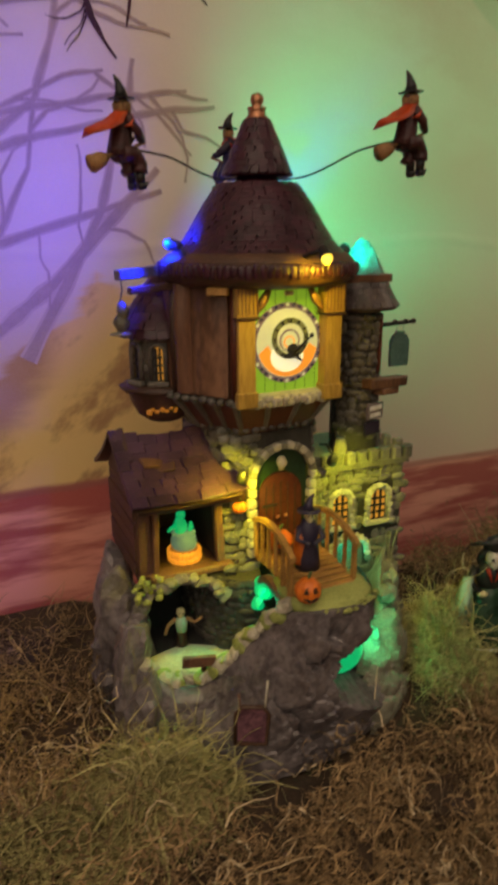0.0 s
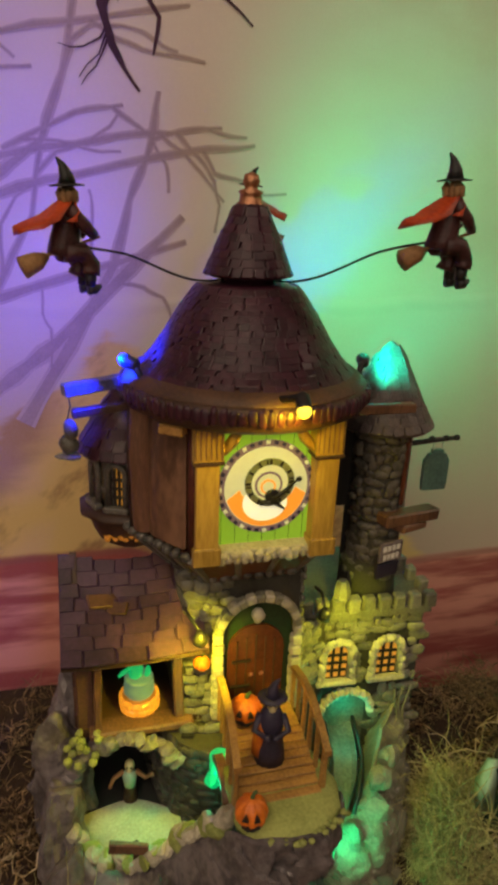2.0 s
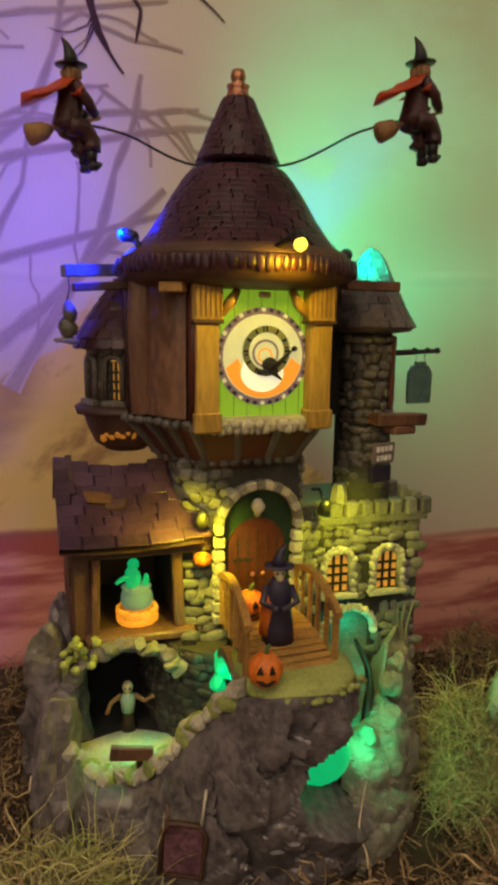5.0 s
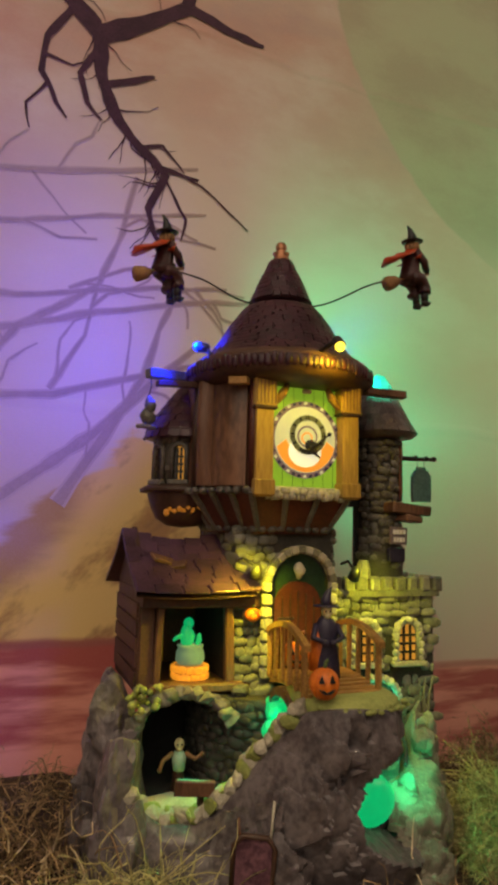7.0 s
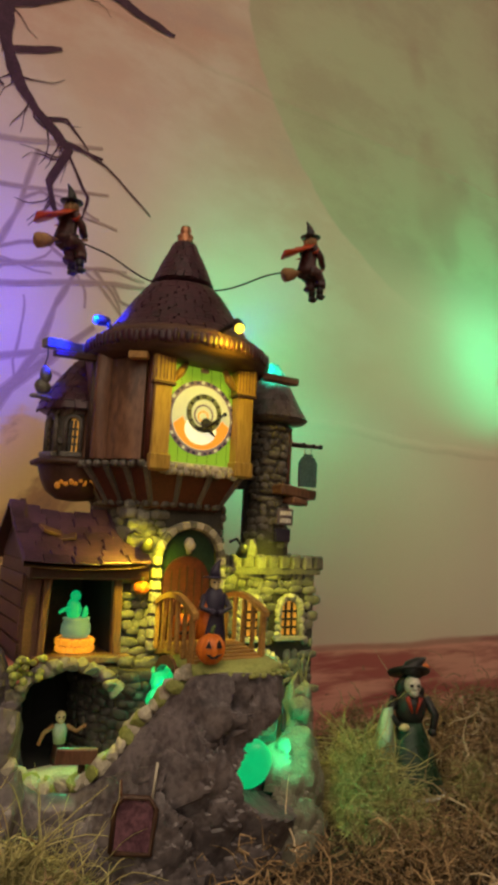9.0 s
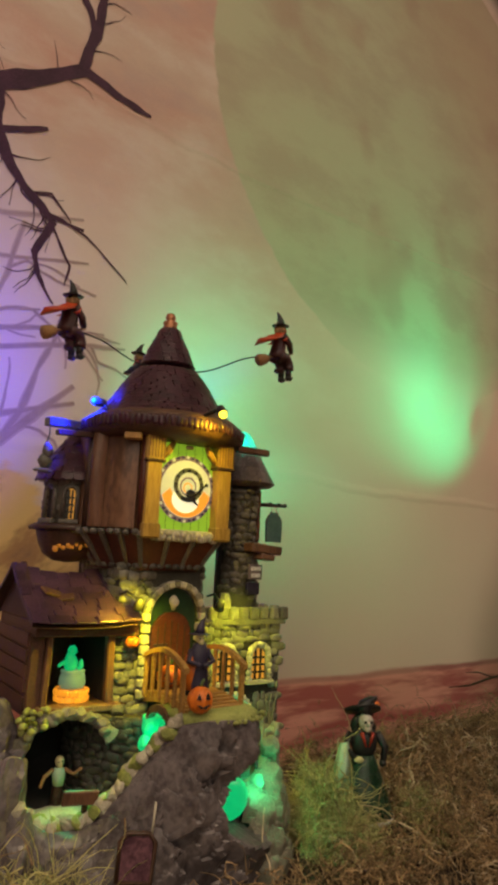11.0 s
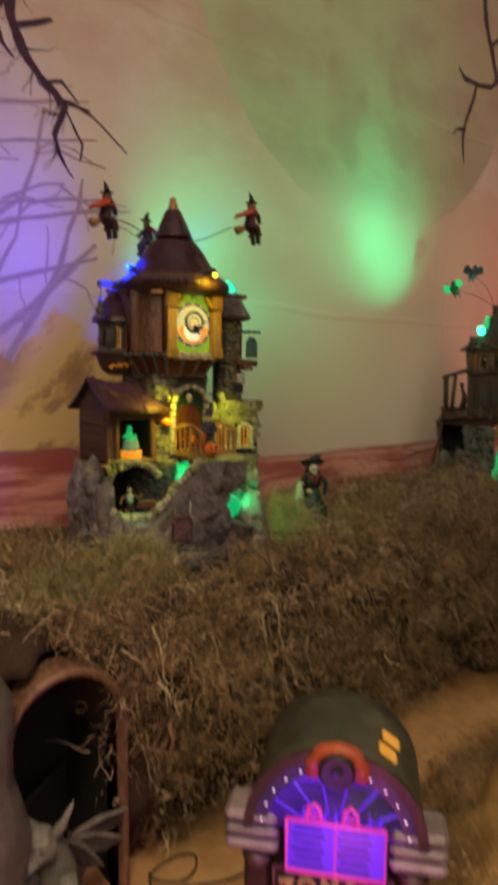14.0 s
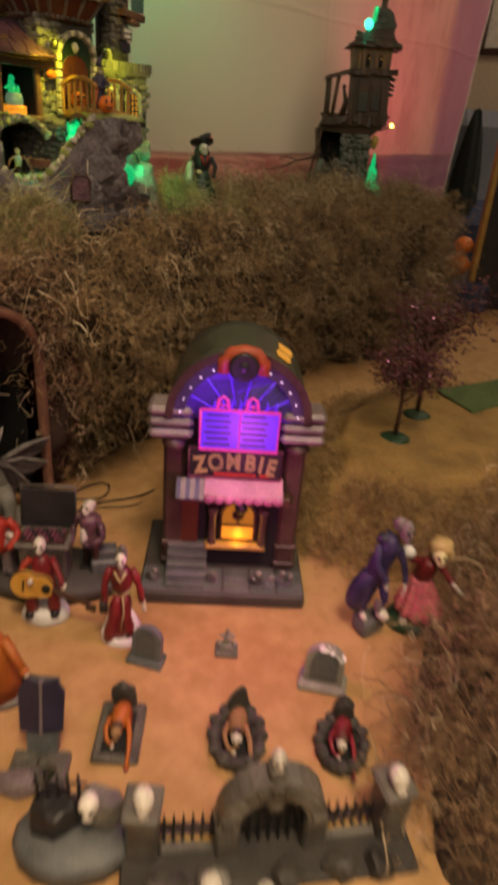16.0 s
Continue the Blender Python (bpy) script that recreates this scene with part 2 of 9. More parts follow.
MOSSGREEN = surf("pale_green_moss", (0.54, 0.50, 0.22), (0.13, 0.115, 0.045), 0.75, blotch=20, random_tint=0.45, bump=0.0)
MAPLE = surf("maroon_leaf", (0.085, 0.017, 0.021), (0.034, 0.007, 0.010), 0.5, random_tint=0.5)
HEDGE = surf("green_flock", (0.10, 0.15, 0.05), (0.045, 0.075, 0.022), 0.85, bump=0.002)
WALLPAINT = surf("beige_wall_paint", (0.55, 0.45, 0.34), (0.48, 0.39, 0.29), 0.7, grain=60, blotch=4, random_tint=0.0)
CEIL = surf("white_ceiling_paint", (0.78, 0.75, 0.70), (0.72, 0.69, 0.64), 0.8, grain=60, blotch=4, random_tint=0.0)
FLOORWOOD = surf("dark_floor_wood", (0.14, 0.08, 0.045), (0.08, 0.045, 0.025), 0.5, grain=40, blotch=5, random_tint=0.1)
TABLEWOOD = surf("table_wood", (0.22, 0.13, 0.07), (0.13, 0.075, 0.04), 0.5, grain=60, blotch=8, random_tint=0.0)
HEM = surf("pale_hem", (0.75, 0.70, 0.62), (0.55, 0.50, 0.45), 0.7, random_tint=0.0)
NAVYCLOTH = surf("navy_blue_cloth", (0.050, 0.060, 0.115), (0.022, 0.027, 0.058), 0.85, grain=200, blotch=14, bump=0.002, random_tint=0.0)
GREYCLOTH = surf("blue_grey_cloth", (0.20, 0.21, 0.24), (0.13, 0.14, 0.17), 0.85, grain=200, blotch=6, bump=0.002, random_tint=0.0)
DARKCLOTH = surf("dark_green_black_cloth", (0.016, 0.021, 0.018), (0.007, 0.009, 0.009), 0.9, grain=200, blotch=12, bump=0.002)
GOLD = surf("gold_edge_paint", (0.45, 0.27, 0.07), (0.28, 0.16, 0.04), 0.4, metal=0.3)
LILAC = surf("lilac_trim_paint", (0.23, 0.185, 0.19), (0.085, 0.065, 0.07), 0.36, bump=0.0008)
BROWNWALL = surf("brown_wall_paint", (0.075, 0.042, 0.036), (0.026, 0.014, 0.012), 0.38, bump=0.0008)
OLIVE = surf("olive_roof_paint", (0.070, 0.072, 0.045), (0.026, 0.027, 0.018), 0.45, bump=0.0008)
WIRE = surf("dark_wire", (0.04, 0.04, 0.04), (0.02, 0.02, 0.02), 0.35, metal=0.6)

G_YELLOW = glow("yellow_lamp_glow", (1.0, 0.72, 0.06), 2.6)
G_BLUE = glow("blue_lamp_glow", (0.01, 0.08, 1.0), 3.0, (0.0, 0.01, 0.25))
G_GREEN = glow("green_lamp_glow", (0.05, 1.0, 0.5), 4)
G_WINDOW = glow("amber_window_glow", (1.0, 0.44, 0.05), 0.55, (0.3, 0.13, 0.02))
G_AMBER = glow("amber_fire_glow", (1.0, 0.36, 0.02), 0.85, (0.4, 0.14, 0.02))
G_RUST = glow("ember_and_lit_rust_glow", (1.0, 0.36, 0.03), 0.26, (0.3, 0.11, 0.02))
G_DIAL = glow("lit_cream_dial", (0.82, 0.80, 0.42), 0.56, (0.30, 0.30, 0.20))
G_MOON = glow("lit_white_moon", (1.0, 0.94, 0.66), 0.85, (0.5, 0.5, 0.4))
G_DIALGREEN = glow("lit_green_panel", (0.34, 0.58, 0.03), 0.60, (0.10, 0.20, 0.03))
G_DIALORANGE = glow("lit_orange_moon", (1.0, 0.36, 0.03), 0.85, (0.4, 0.14, 0.02))
G_RING = glow("lit_mauve_ring", (0.34, 0.24, 0.22), 0.36, (0.12, 0.07, 0.08))
G_STEAM = glow("lit_green_steam", (0.0, 0.82, 0.24), 0.52, (0.01, 0.14, 0.05))
G_BREW = glow("lit_cauldron", (0.42, 0.70, 0.40), 0.22, (0.10, 0.16, 0.1))
G_ORB = glow("lit_green_pool", (0.0, 0.85, 0.25), 0.62, (0.01, 0.16, 0.06))
G_VIOLET = glow("lit_violet_panel", (0.14, 0.02, 1.0), 0.85, (0.05, 0.02, 0.2))
G_VIOLETDIM = glow("lit_violet_fan", (0.20, 0.03, 1.0), 0.65, (0.05, 0.02, 0.2))
G_PINK = glow("lit_pink_lettering", (1.0, 0.05, 0.45), 0.6, (0.3, 0.03, 0.15))
G_SPARK = glow("small_white_bulb", (0.9, 0.75, 1.0), 1.2)
G_ORANGELAMP = glow("orange_lamp_glow", (1.0, 0.45, 0.08), 12)

# ---- mesh building, in mm ----
MM = 0.001


class Shape:
    """Collects primitives into one mesh; every call names its material."""

    def __init__(self):
        self.bm, self.mats = bmesh.new(), []

    def _fill(self, verts, mat, smooth):
        if mat not in self.mats:
            self.mats.append(mat)
        i = self.mats.index(mat)
        for f in {f for v in verts for f in v.link_faces}:
            f.material_index, f.smooth = i, smooth
        return verts

    def loft(self, rings, mat, smooth=True, closed=True, cap=True):
        bm = self.bm
        loops = [[bm.verts.new(p) for p in ring] for ring in rings]
        n = len(loops[0])
        for a, b in zip(loops, loops[1:]):
            for i in range(n if closed else n - 1):
                j = (i + 1) % n
                bm.faces.new((a[i], a[j], b[j], b[i]))
        if cap and closed and n > 2:
            bm.faces.new(loops[0][::-1])
            bm.faces.new(loops[-1])
        return self._fill([v for l in loops for v in l], mat, smooth)

    def lathe(self, profile, mat, at=(0, 0, 0), n=16, squash=(1, 1), m=None, smooth=True, turn=0.0):
        m = (m or Matrix()) if not isinstance(m, Euler) else m.to_matrix().to_4x4()
        rings = []
        for r, z in profile:
            ring = []
            for i in range(n):
                a = 2 * math.pi * (i + 0.5) / n + turn
                ring.append(Vector(at) + m @ Vector((max(r, 0.01) * math.cos(a) * squash[0], max(r, 0.01) * math.sin(a) * squash[1], z)))
            rings.append(ring)
        return self.loft(rings, mat, smooth)

    def tube(self, pts, radii, mat, n=6, smooth=True):
        pts = [Vector(p) for p in pts]
        if not isinstance(radii, (list, tuple)):
            radii = [radii] * len(pts)
        rings, side = [], None
        for i, p in enumerate(pts):
            d = (pts[min(i + 1, len(pts) - 1)] - pts[max(i - 1, 0)]).normalized()
            side = d.orthogonal().normalized() if side is None else (side - d * side.dot(d)).normalized()
            up = d.cross(side)
            rings.append([p + radii[i] * (math.cos(2 * math.pi * k / n) * side + math.sin(2 * math.pi * k / n) * up) for k in range(n)])
        return self.loft(rings, mat, smooth)

    def box(self, size, at, mat, turn=(0, 0, 0), bevel=0.0, jitter=0.0):
        m = Matrix.LocRotScale(Vector(at), Euler([radians(a) for a in turn]), None)
        vs = bmesh.ops.create_cube(self.bm, size=1.0)["verts"]
        for v in vs:
            v.co = Vector(c * s + random.uniform(-jitter, jitter) for c, s in zip(v.co, size))
        if bevel:
            out = bmesh.ops.bevel(self.bm, geom=list({e for v in vs for e in v.link_edges}), offset=bevel, segments=1, affect="EDGES")
            vs = list({v for f in out["faces"] for v in f.verts} | {v for v in vs if v.is_valid})
        for v in vs:
            v.co = m @ v.co
        return self._fill(vs, mat, False)

    def blob(self, at, radii, mat, sub=2, rough=0.0, freq=0.05, turn=(0, 0, 0), smooth=True, seed=0.0):
        m = Matrix.LocRotScale(Vector(at), Euler([radians(a) for a in turn]), None)
        vs = bmesh.ops.create_icosphere(self.bm, subdivisions=sub, radius=1.0)["verts"]
        r = max(radii)
        for v in vs:
            q = Vector(v.co[i] * radii[i] for i in range(3))
            if rough:
                k = noise.noise(q * freq + Vector((seed, seed * 1.7, 0))) + 0.5 * noise.noise(q * freq * 2.7 + Vector((0, seed, seed)))
                q += v.co * k * rough * r
            v.co = m @ q
        return self._fill(vs, mat, smooth)

    def crag(self, at, radii, mat, seed=1, cuts=16, sub=4, rough=0.10, turn=(0, 0, 0)):
        """A chiselled rock: a lump cut by random planes, with a broken surface."""
        rng_ = random.Random(seed)
        m = Matrix.LocRotScale(Vector(at), Euler([radians(a) for a in turn]), None)
        planes = []
        for _ in range(cuts):
            d = Vector((rng_.gauss(0, 1), rng_.gauss(0, 1), rng_.gauss(0, 0.8))).normalized()
            planes.append((d, rng_.uniform(0.62, 0.88)))
        r = sum(radii) / 3
        vs = bmesh.ops.create_icosphere(self.bm, subdivisions=sub, radius=1.0)["verts"]
        for v in vs:
            q = v.co.copy()
            q += q * 0.16 * noise.noise(q * 1.7 + Vector((seed, 0, seed * 0.7)))
            for d, lim in planes:
                over = q.dot(d) - lim
                if over > 0:
                    q -= d * over * 0.92
            w = Vector(q[i] * radii[i] for i in range(3))
            w += v.co * r * rough * (noise.noise(w * 0.11 + Vector((0, seed, 0))) + 0.6 * noise.noise(w * 0.3))
            v.co = m @ w
        return self._fill(vs, mat, False)

    def prism(self, poly, z0, z1, mat, top=None, smooth=False):
        """An upright prism on the outline poly; top: the upper outline, where it differs."""
        return self.loft([[(x, y, z0) for x, y in poly], [(x, y, z1) for x, y in (top or poly)]], mat, smooth)

    def plate(self, poly, m, depth, mat, smooth=False):
        """A flat outline in the x-z plane of m, depth thick towards +y."""
        return self.loft([[m @ Vector((x, 0, z)) for x, z in poly], [m @ Vector((x, depth, z)) for x, z in poly]], mat, smooth)

    def ob(self, name, parent=None, label=""):
        bm = self.bm
        bmesh.ops.recalc_face_normals(bm, faces=bm.faces)
        for v in bm.verts:
            v.co *= MM
        me = bpy.data.meshes.new(name)
        bm.to_mesh(me)
        bm.free()
        for m in self.mats:
            me.materials.append(m)
        ob = new(name, me)
        if parent is not None:
            ob.parent = parent
            if parent.data is None and "o" in OFFSET.get(parent.name, {}):
                ob.location = -Vector(OFFSET[parent.name]["o"])
        return tagged(ob, label)


OFFSET = {}


def thing(name, at, label, category, group="", turn=0.0, m=None):
    """An Empty at a thing's base (mm); its parts are built in its own frame."""
    ob = new(name)
    ob.empty_display_size = 0.01
    ob.matrix_world = m if m is not None else pose(at[0] * MM, at[1] * MM, at[2] * MM, 0, 0, turn)
    return tagged(ob, label, category, group)


def settled(sh, name, m, label, category, group=""):
    """A thing that is one mesh, at the pose m."""
    ob = sh.ob(name)
    ob.matrix_world = m
    return tagged(ob, label, category, group)


def at(x, y, z, turn=0.0, s=1.0):
    return pose(x * MM, y * MM, z * MM, 0, 0, turn) @ Matrix.Scale(s, 4)


def arch(w, h, r=None, n=8):
    """The outline of an arched opening, w wide and h high, from the foot's left corner."""
    r = w / 2
    pts = [(-r, 0.0)]
    pts += [(-r * math.cos(math.pi * i / n), h - r + r * math.sin(math.pi * i / n)) for i in range(n + 1)]
    return pts + [(r, 0.0)]


def piece_mesh(name, mats, make):
    sh = Shape()
    make(sh)
    ob = sh.ob(name)
    me = ob.data
    bpy.data.objects.remove(ob)
    return me


STONE_MESHES = []
for k in range(6):
    def _stone(sh, k=k):
        vs = sh.box((1, 1, 1), (0, 0, 0), STONE, bevel=0.26, jitter=0.17)
        for v in vs:
            v.co *= 1000
        for f in sh.bm.faces:
            f.smooth = True
    STONE_MESHES.append(piece_mesh("stone", None, _stone))


def piece(name, mesh, parent, m, mat=None):
    ob = new(name, mesh)
    ob.parent = parent
    if parent.data is None and parent.name in OFFSET:
        m = Matrix.Translation(-Vector(OFFSET[parent.name]["o"])) @ m
    ob.matrix_basis = m
    if mat is not None and mesh.materials[0] != mat:
        ob.material_slots[0].link = "OBJECT"
        ob.material_slots[0].material = mat
    return ob


def stones(parent, fn, ulen, vlen, size, skip=None, depth=3.0, mat=None, seed=1):
    """Courses of uneven stones over a surface. fn(u, v) gives the place (mm) and the outward normal."""
    rng = random.Random(seed)
    v = 0.0
    while v < vlen - size * 0.4:
        h = size * rng.uniform(0.7, 1.0)
        u = -rng.uniform(0, size * 0.7)
        while u < ulen - size * 0.3:
            w = size * rng.choice((0.7, 0.95, 1.2, 1.5, 1.9)) * rng.uniform(0.9, 1.1)
            uc, vc = u + w / 2, v + h / 2
            if 0 < uc < ulen and not (skip and skip(uc, vc)):
                p, n = fn(uc, vc + rng.uniform(-0.22, 0.22) * h)
                p, n = Vector(p), Vector(n).normalized()
                up = Vector((0, 0, 1))
                side = up.cross(n).normalized()
                r = Matrix((side, n, n.cross(side) * -1)).transposed()
                if r.determinant() < 0:
                    r = Matrix((side, n, side.cross(n))).transposed()
                r = r @ Euler((rng.uniform(-.2, .2), rng.uniform(-.22, .22), rng.uniform(-.2, .2))).to_matrix()
                m = Matrix.LocRotScale(p * MM, r.to_quaternion(), (w * 0.99 * MM, depth * rng.uniform(0.5, 1.25) * MM, h * rng.uniform(0.85, 1.12) * MM))
                piece("stone", rng.choice(STONE_MESHES), parent, m, mat)
            u += w
        v += h


def flat(a, b, z0):
    """A surface function for an upright flat wall from a to b (x, y in mm), facing the right of a to b turned to the front."""
    a, b = Vector((*a, z0)), Vector((*b, z0))
    d = (b - a).normalized()
    n = Vector((d.y, -d.x, 0))
    return lambda u, v: (a + d * u + Vector((0, 0, v)), n)


def round_wall(c, r, a0, z0, flip=1):
    return lambda u, v: ((c[0] + r * math.cos(a0 + u / r), c[1] + r * math.sin(a0 + u / r), z0 + v), (math.cos(a0 + u / r), math.sin(a0 + u / r), 0))

# ---- room ----


def slab(name, lo, hi, mat, label):
    sh = Shape()
    sh.box([b - a for a, b in zip(lo, hi)], [(a + b) / 2 for a, b in zip(lo, hi)], mat)
    return tagged(sh.ob(name), label, name.split("_")[0], kind="structure")


slab("floor", (-2300, -3100, -1000), (2700, 1100, -950), FLOORWOOD, "dark wooden floor of the room")
slab("ceiling", (-2300, -3100, 1500), (2700, 1100, 1550), CEIL, "plain white ceiling of the room")
slab("wall_north", (-2300, 1000, -950), (2700, 1100, 1500), WALLPAINT, "plain beige painted wall behind the display")
slab("wall_south", (-2300, -3100, -950), (2700, -3000, 1500), WALLPAINT, "plain beige painted wall facing the display")
slab("wall_west", (-2300, -3000, -950), (-2200, 1000, 1500), WALLPAINT, "plain beige painted side wall")
slab("wall_east", (2600, -3000, -950), (2700, 1000, 1500), WALLPAINT, "plain beige painted side wall")

table = thing("display_table", (0, -450, -950), "large wooden table that carries the miniature village", "table")
sh = Shape()
sh.box((2300, 1500, 30), (100, 0, 718), TABLEWOOD, bevel=3)
sh.ob("tabletop", table)
for x in (-950, 1150):
    for y in (-650, 650):
        sh = Shape()
        sh.lathe([(38, 0), (34, 60), (44, 640), (44, 703)], TABLEWOOD, (x, y, 0), n=8)
        sh.ob("leg", table)

# ---- lower ground: one sheet with soft creases ----


def grid_mesh(name, fn, us, vs, mat):
    verts = [fn(u, v) for v in vs for u in us]
    n = len(us)
    faces = [(j * n + i, j * n + i + 1, (j + 1) * n + i + 1, (j + 1) * n + i) for j in range(len(vs) - 1) for i in range(n - 1)]
    me = bpy.data.meshes.new(name)
    me.from_pydata([tuple(c * MM for c in p) for p in verts], [], faces)
    me.polygons.foreach_set("use_smooth", [True] * len(faces))
    me.materials.append(mat)
    return new(name, me)


def nz(x, y, z=0.0, f=0.01):
    return noise.noise(Vector((x * f, y * f, z * f)))


LOW = -214.5
tagged(grid_mesh("ground", lambda u, v: (u, v, LOW + 0.8 * nz(u, v, 0, 0.02) + 0.5 * nz(u, v, 9, 0.06)),
                 list(np.linspace(-1050, 1200, 130)), list(np.linspace(-1180, 290, 100)), SAND),
       "orange-tan sand-coloured sheet with soft creases", "ground", kind="structure")

# ---- upper ground: a shelf with a steep mossy front ----


def lip(x):
    """The front edge of the shelf."""
    return float(np.interp(x, [-500, -330, -170, -100, 80, 280, 520, 640, 690], [-110, -120, -120, -148, -132, -112, -92, -95, -60])) + 9 * nz(x, 3, 0, 0.02)


def foot(x):
    return float(np.interp(x, [-500, -330, -170, -60, 60, 380, 470, 560, 690], [-140, -150, -136, -104, -96, -78, -128, -158, -120])) + 8 * nz(x, 40, 0, 0.025)


def brink(x):
    """Where the shelf falls away behind, short of the cloth."""
    return float(np.interp(x, [-500, -200, -110, 60, 180, 260, 560, 700], [120, 118, 105, 60, 42, 56, 86, 88])) + 7 * nz(x, 77, 0, 0.03)


def shelf(x, s):
    """s from 0 (at the backdrop) over the lip (0.5) to the foot (1)."""
    e, f = lip(x), foot(x)
    end = min(1.0, max(0.0, (715 - x) / 60.0)) ** 0.5
    top = 16 + 5 * nz(x, s * 200, 5, 0.013) + (10 * max(0.0, nz(x, s * 260, 3, 0.03)) if 0.3 < s and abs(x) > 110 else 0)
    if s < 0.5:
        k = s / 0.5
        y = 148 + (e - 148) * k
        z = top - 14 * k ** 6
        past = min(1.0, max(0.0, (y - brink(x)) / 26.0))
        z -= 95 * past * past * (3 - 2 * past)
    else:
        k = (s - 0.5) / 0.5
        y = e + (f - e) * k - 14 * math.sin(math.pi * min(1, k * 1.3)) * (0.5 + nz(x, k * 90, 2, 0.02))
        z = (top - 14) + (LOW - 2 - top + 14) * (k ** 1.15)
        hollow = ((x + 172) / 50.0) ** 2 + ((z - LOW) / 200.0) ** 2
        y += 115 * min(1.0, max(0.0, (1.0 - hollow) / 0.2))
        y += 22 * nz(x, z, 7, 0.03) + 16 * nz(x, z, 27, 0.055) - 48 * max(0.0, nz(x, z, 17, 0.016)) * math.sin(math.pi * k)
    z = LOW - 2 + (z - LOW + 2) * end
    return (x, y, z)


XS, SS = list(np.linspace(-520, 715, 210)), list(np.linspace(0, 1, 70))
hill = tagged(grid_mesh("hill", shelf, XS, SS, SOIL), "brown earth shelf with a steep front under dry moss", "hill", kind="structure")

# ---- moss: curled strands ----


def strands(name, roots, normals, length, width, mat, label, droop=0.4, seed=3, seg=5, curl=0.9):
    rng = np.random.RandomState(seed)
    n = len(roots)
    p = np.array(roots, float)
    nor = np.array(normals, float)
    d = nor * rng.uniform(0.2, 0.8, (n, 1)) + rng.normal(0, 0.75, (n, 3))
    d /= np.linalg.norm(d, axis=1)[:, None]
    axis = rng.normal(0, 1, (n, 3))
    axis /= np.linalg.norm(axis, axis=1)[:, None]
    ln = length * rng.uniform(0.5, 1.5, (n, 1)) / seg
    rad = width * rng.uniform(0.6, 1.3, (n, 1))
    spin = rng.normal(0, curl, (n, 1))
    rings = []
    for k in range(seg + 1):
        a = np.cross(d, axis)
        a /= np.linalg.norm(a, axis=1)[:, None] + 1e-9
        b = np.cross(d, a)
        w = rad * (1.0 - 0.75 * k / seg)
        rings.append(np.stack([p + w * (math.cos(t) * a + math.sin(t) * b) for t in (0, 2.0944, 4.1888)], 1))
        p = p + d * ln
        c, s = np.cos(spin), np.sin(spin)
        d = d * c + np.cross(axis, d) * s + axis * (axis * d).sum(1)[:, None] * (1 - c)
        d = d + np.array([0, 0, -1.0]) * droop * 0.3 + rng.normal(0, 0.16, (n, 3)) - nor * np.minimum(0, (d * nor).sum(1))[:, None] * 0.5
        d /= np.linalg.norm(d, axis=1)[:, None]
    verts = np.stack(rings, 1).reshape(-1, 3) * MM
    one = []
    for k in range(seg):
        for i in range(3):
            j = (i + 1) % 3
            one.append((k * 3 + i, k * 3 + j, k * 3 + 3 + j, k * 3 + 3 + i))
    faces = (np.array(one)[None] + np.arange(n)[:, None, None] * (seg + 1) * 3).reshape(-1, 4)
    me = bpy.data.meshes.new(name)
    me.vertices.add(len(verts)), me.loops.add(faces.size), me.polygons.add(len(faces))
    me.vertices.foreach_set("co", verts.ravel())
    me.loops.foreach_set("vertex_index", faces.ravel().astype(np.int32))
    me.polygons.foreach_set("loop_start", np.arange(0, faces.size, 4, dtype=np.int32))
    me.polygons.foreach_set("use_smooth", np.ones(len(faces), bool))
    me.update(calc_edges=True)
    me.validate()
    me.materials.append(mat)
    return tagged(new(name, me), label, "moss", kind="stuff")


def on_surface(fn, n, ulo, uhi, vlo, vhi, seed, keep=None):
    rng = random.Random(seed)
    roots, nors = [], []
    while len(roots) < n:
        u, v = rng.uniform(ulo, uhi), rng.uniform(vlo, vhi)
        p = Vector(fn(u, v))
        if keep and not keep(p, rng):
            continue
        a, b = Vector(fn(u + 2, v)) - p, Vector(fn(u, v + 0.004)) - p
        nn = a.cross(b)
        if nn.length < 1e-9:
            continue
        nn.normalize()
        if nn.z < -0.2 or (abs(nn.z) < 0.5 and nn.y > 0):
            nn = -nn
        roots.append(p), nors.append(nn)
    return roots, nors


def patchy(p, rng):
    if (p.x / 98) ** 2 + ((p.y + 5) / (88 if p.y > 0 else 104)) ** 2 < 1.22 or math.hypot(p.x - 130, p.y + 76) < 36:
        return False
    if ((p.x + 184) / 80) ** 2 + ((p.z + 214.5) / 216) ** 2 < 1 and p.z < -2:
        return False
    if p.x < -140 and p.y < lip(p.x) + 4 and p.z < -25 - (p.x + 140) * 0.6:
        return False
    if math.hypot(p.x - 580, p.y - 8) < 58:
        return False
    return nz(p.x, p.y, p.z, 0.03) > rng.uniform(-0.75, 0.35)




def clumps(roots, nors, per, spread, lift, seed):
    """Gathers strands into tufts that stand off the surface."""
    rng = random.Random(seed)
    ro, no = [], []
    for p, n_ in zip(roots, nors):
        size = rng.uniform(0.5, 1.5)
        for _ in range(int(per * size)):
            off = Vector((rng.gauss(0, 1), rng.gauss(0, 1), rng.gauss(0, 0.7))) * spread * size
            off -= n_ * min(0.0, off.dot(n_))
            h = rng.random() * lift * size
            ro.append(p + off + n_ * h)
            no.append((n_ + off.normalized() * 0.9).normalized())
    return ro, no


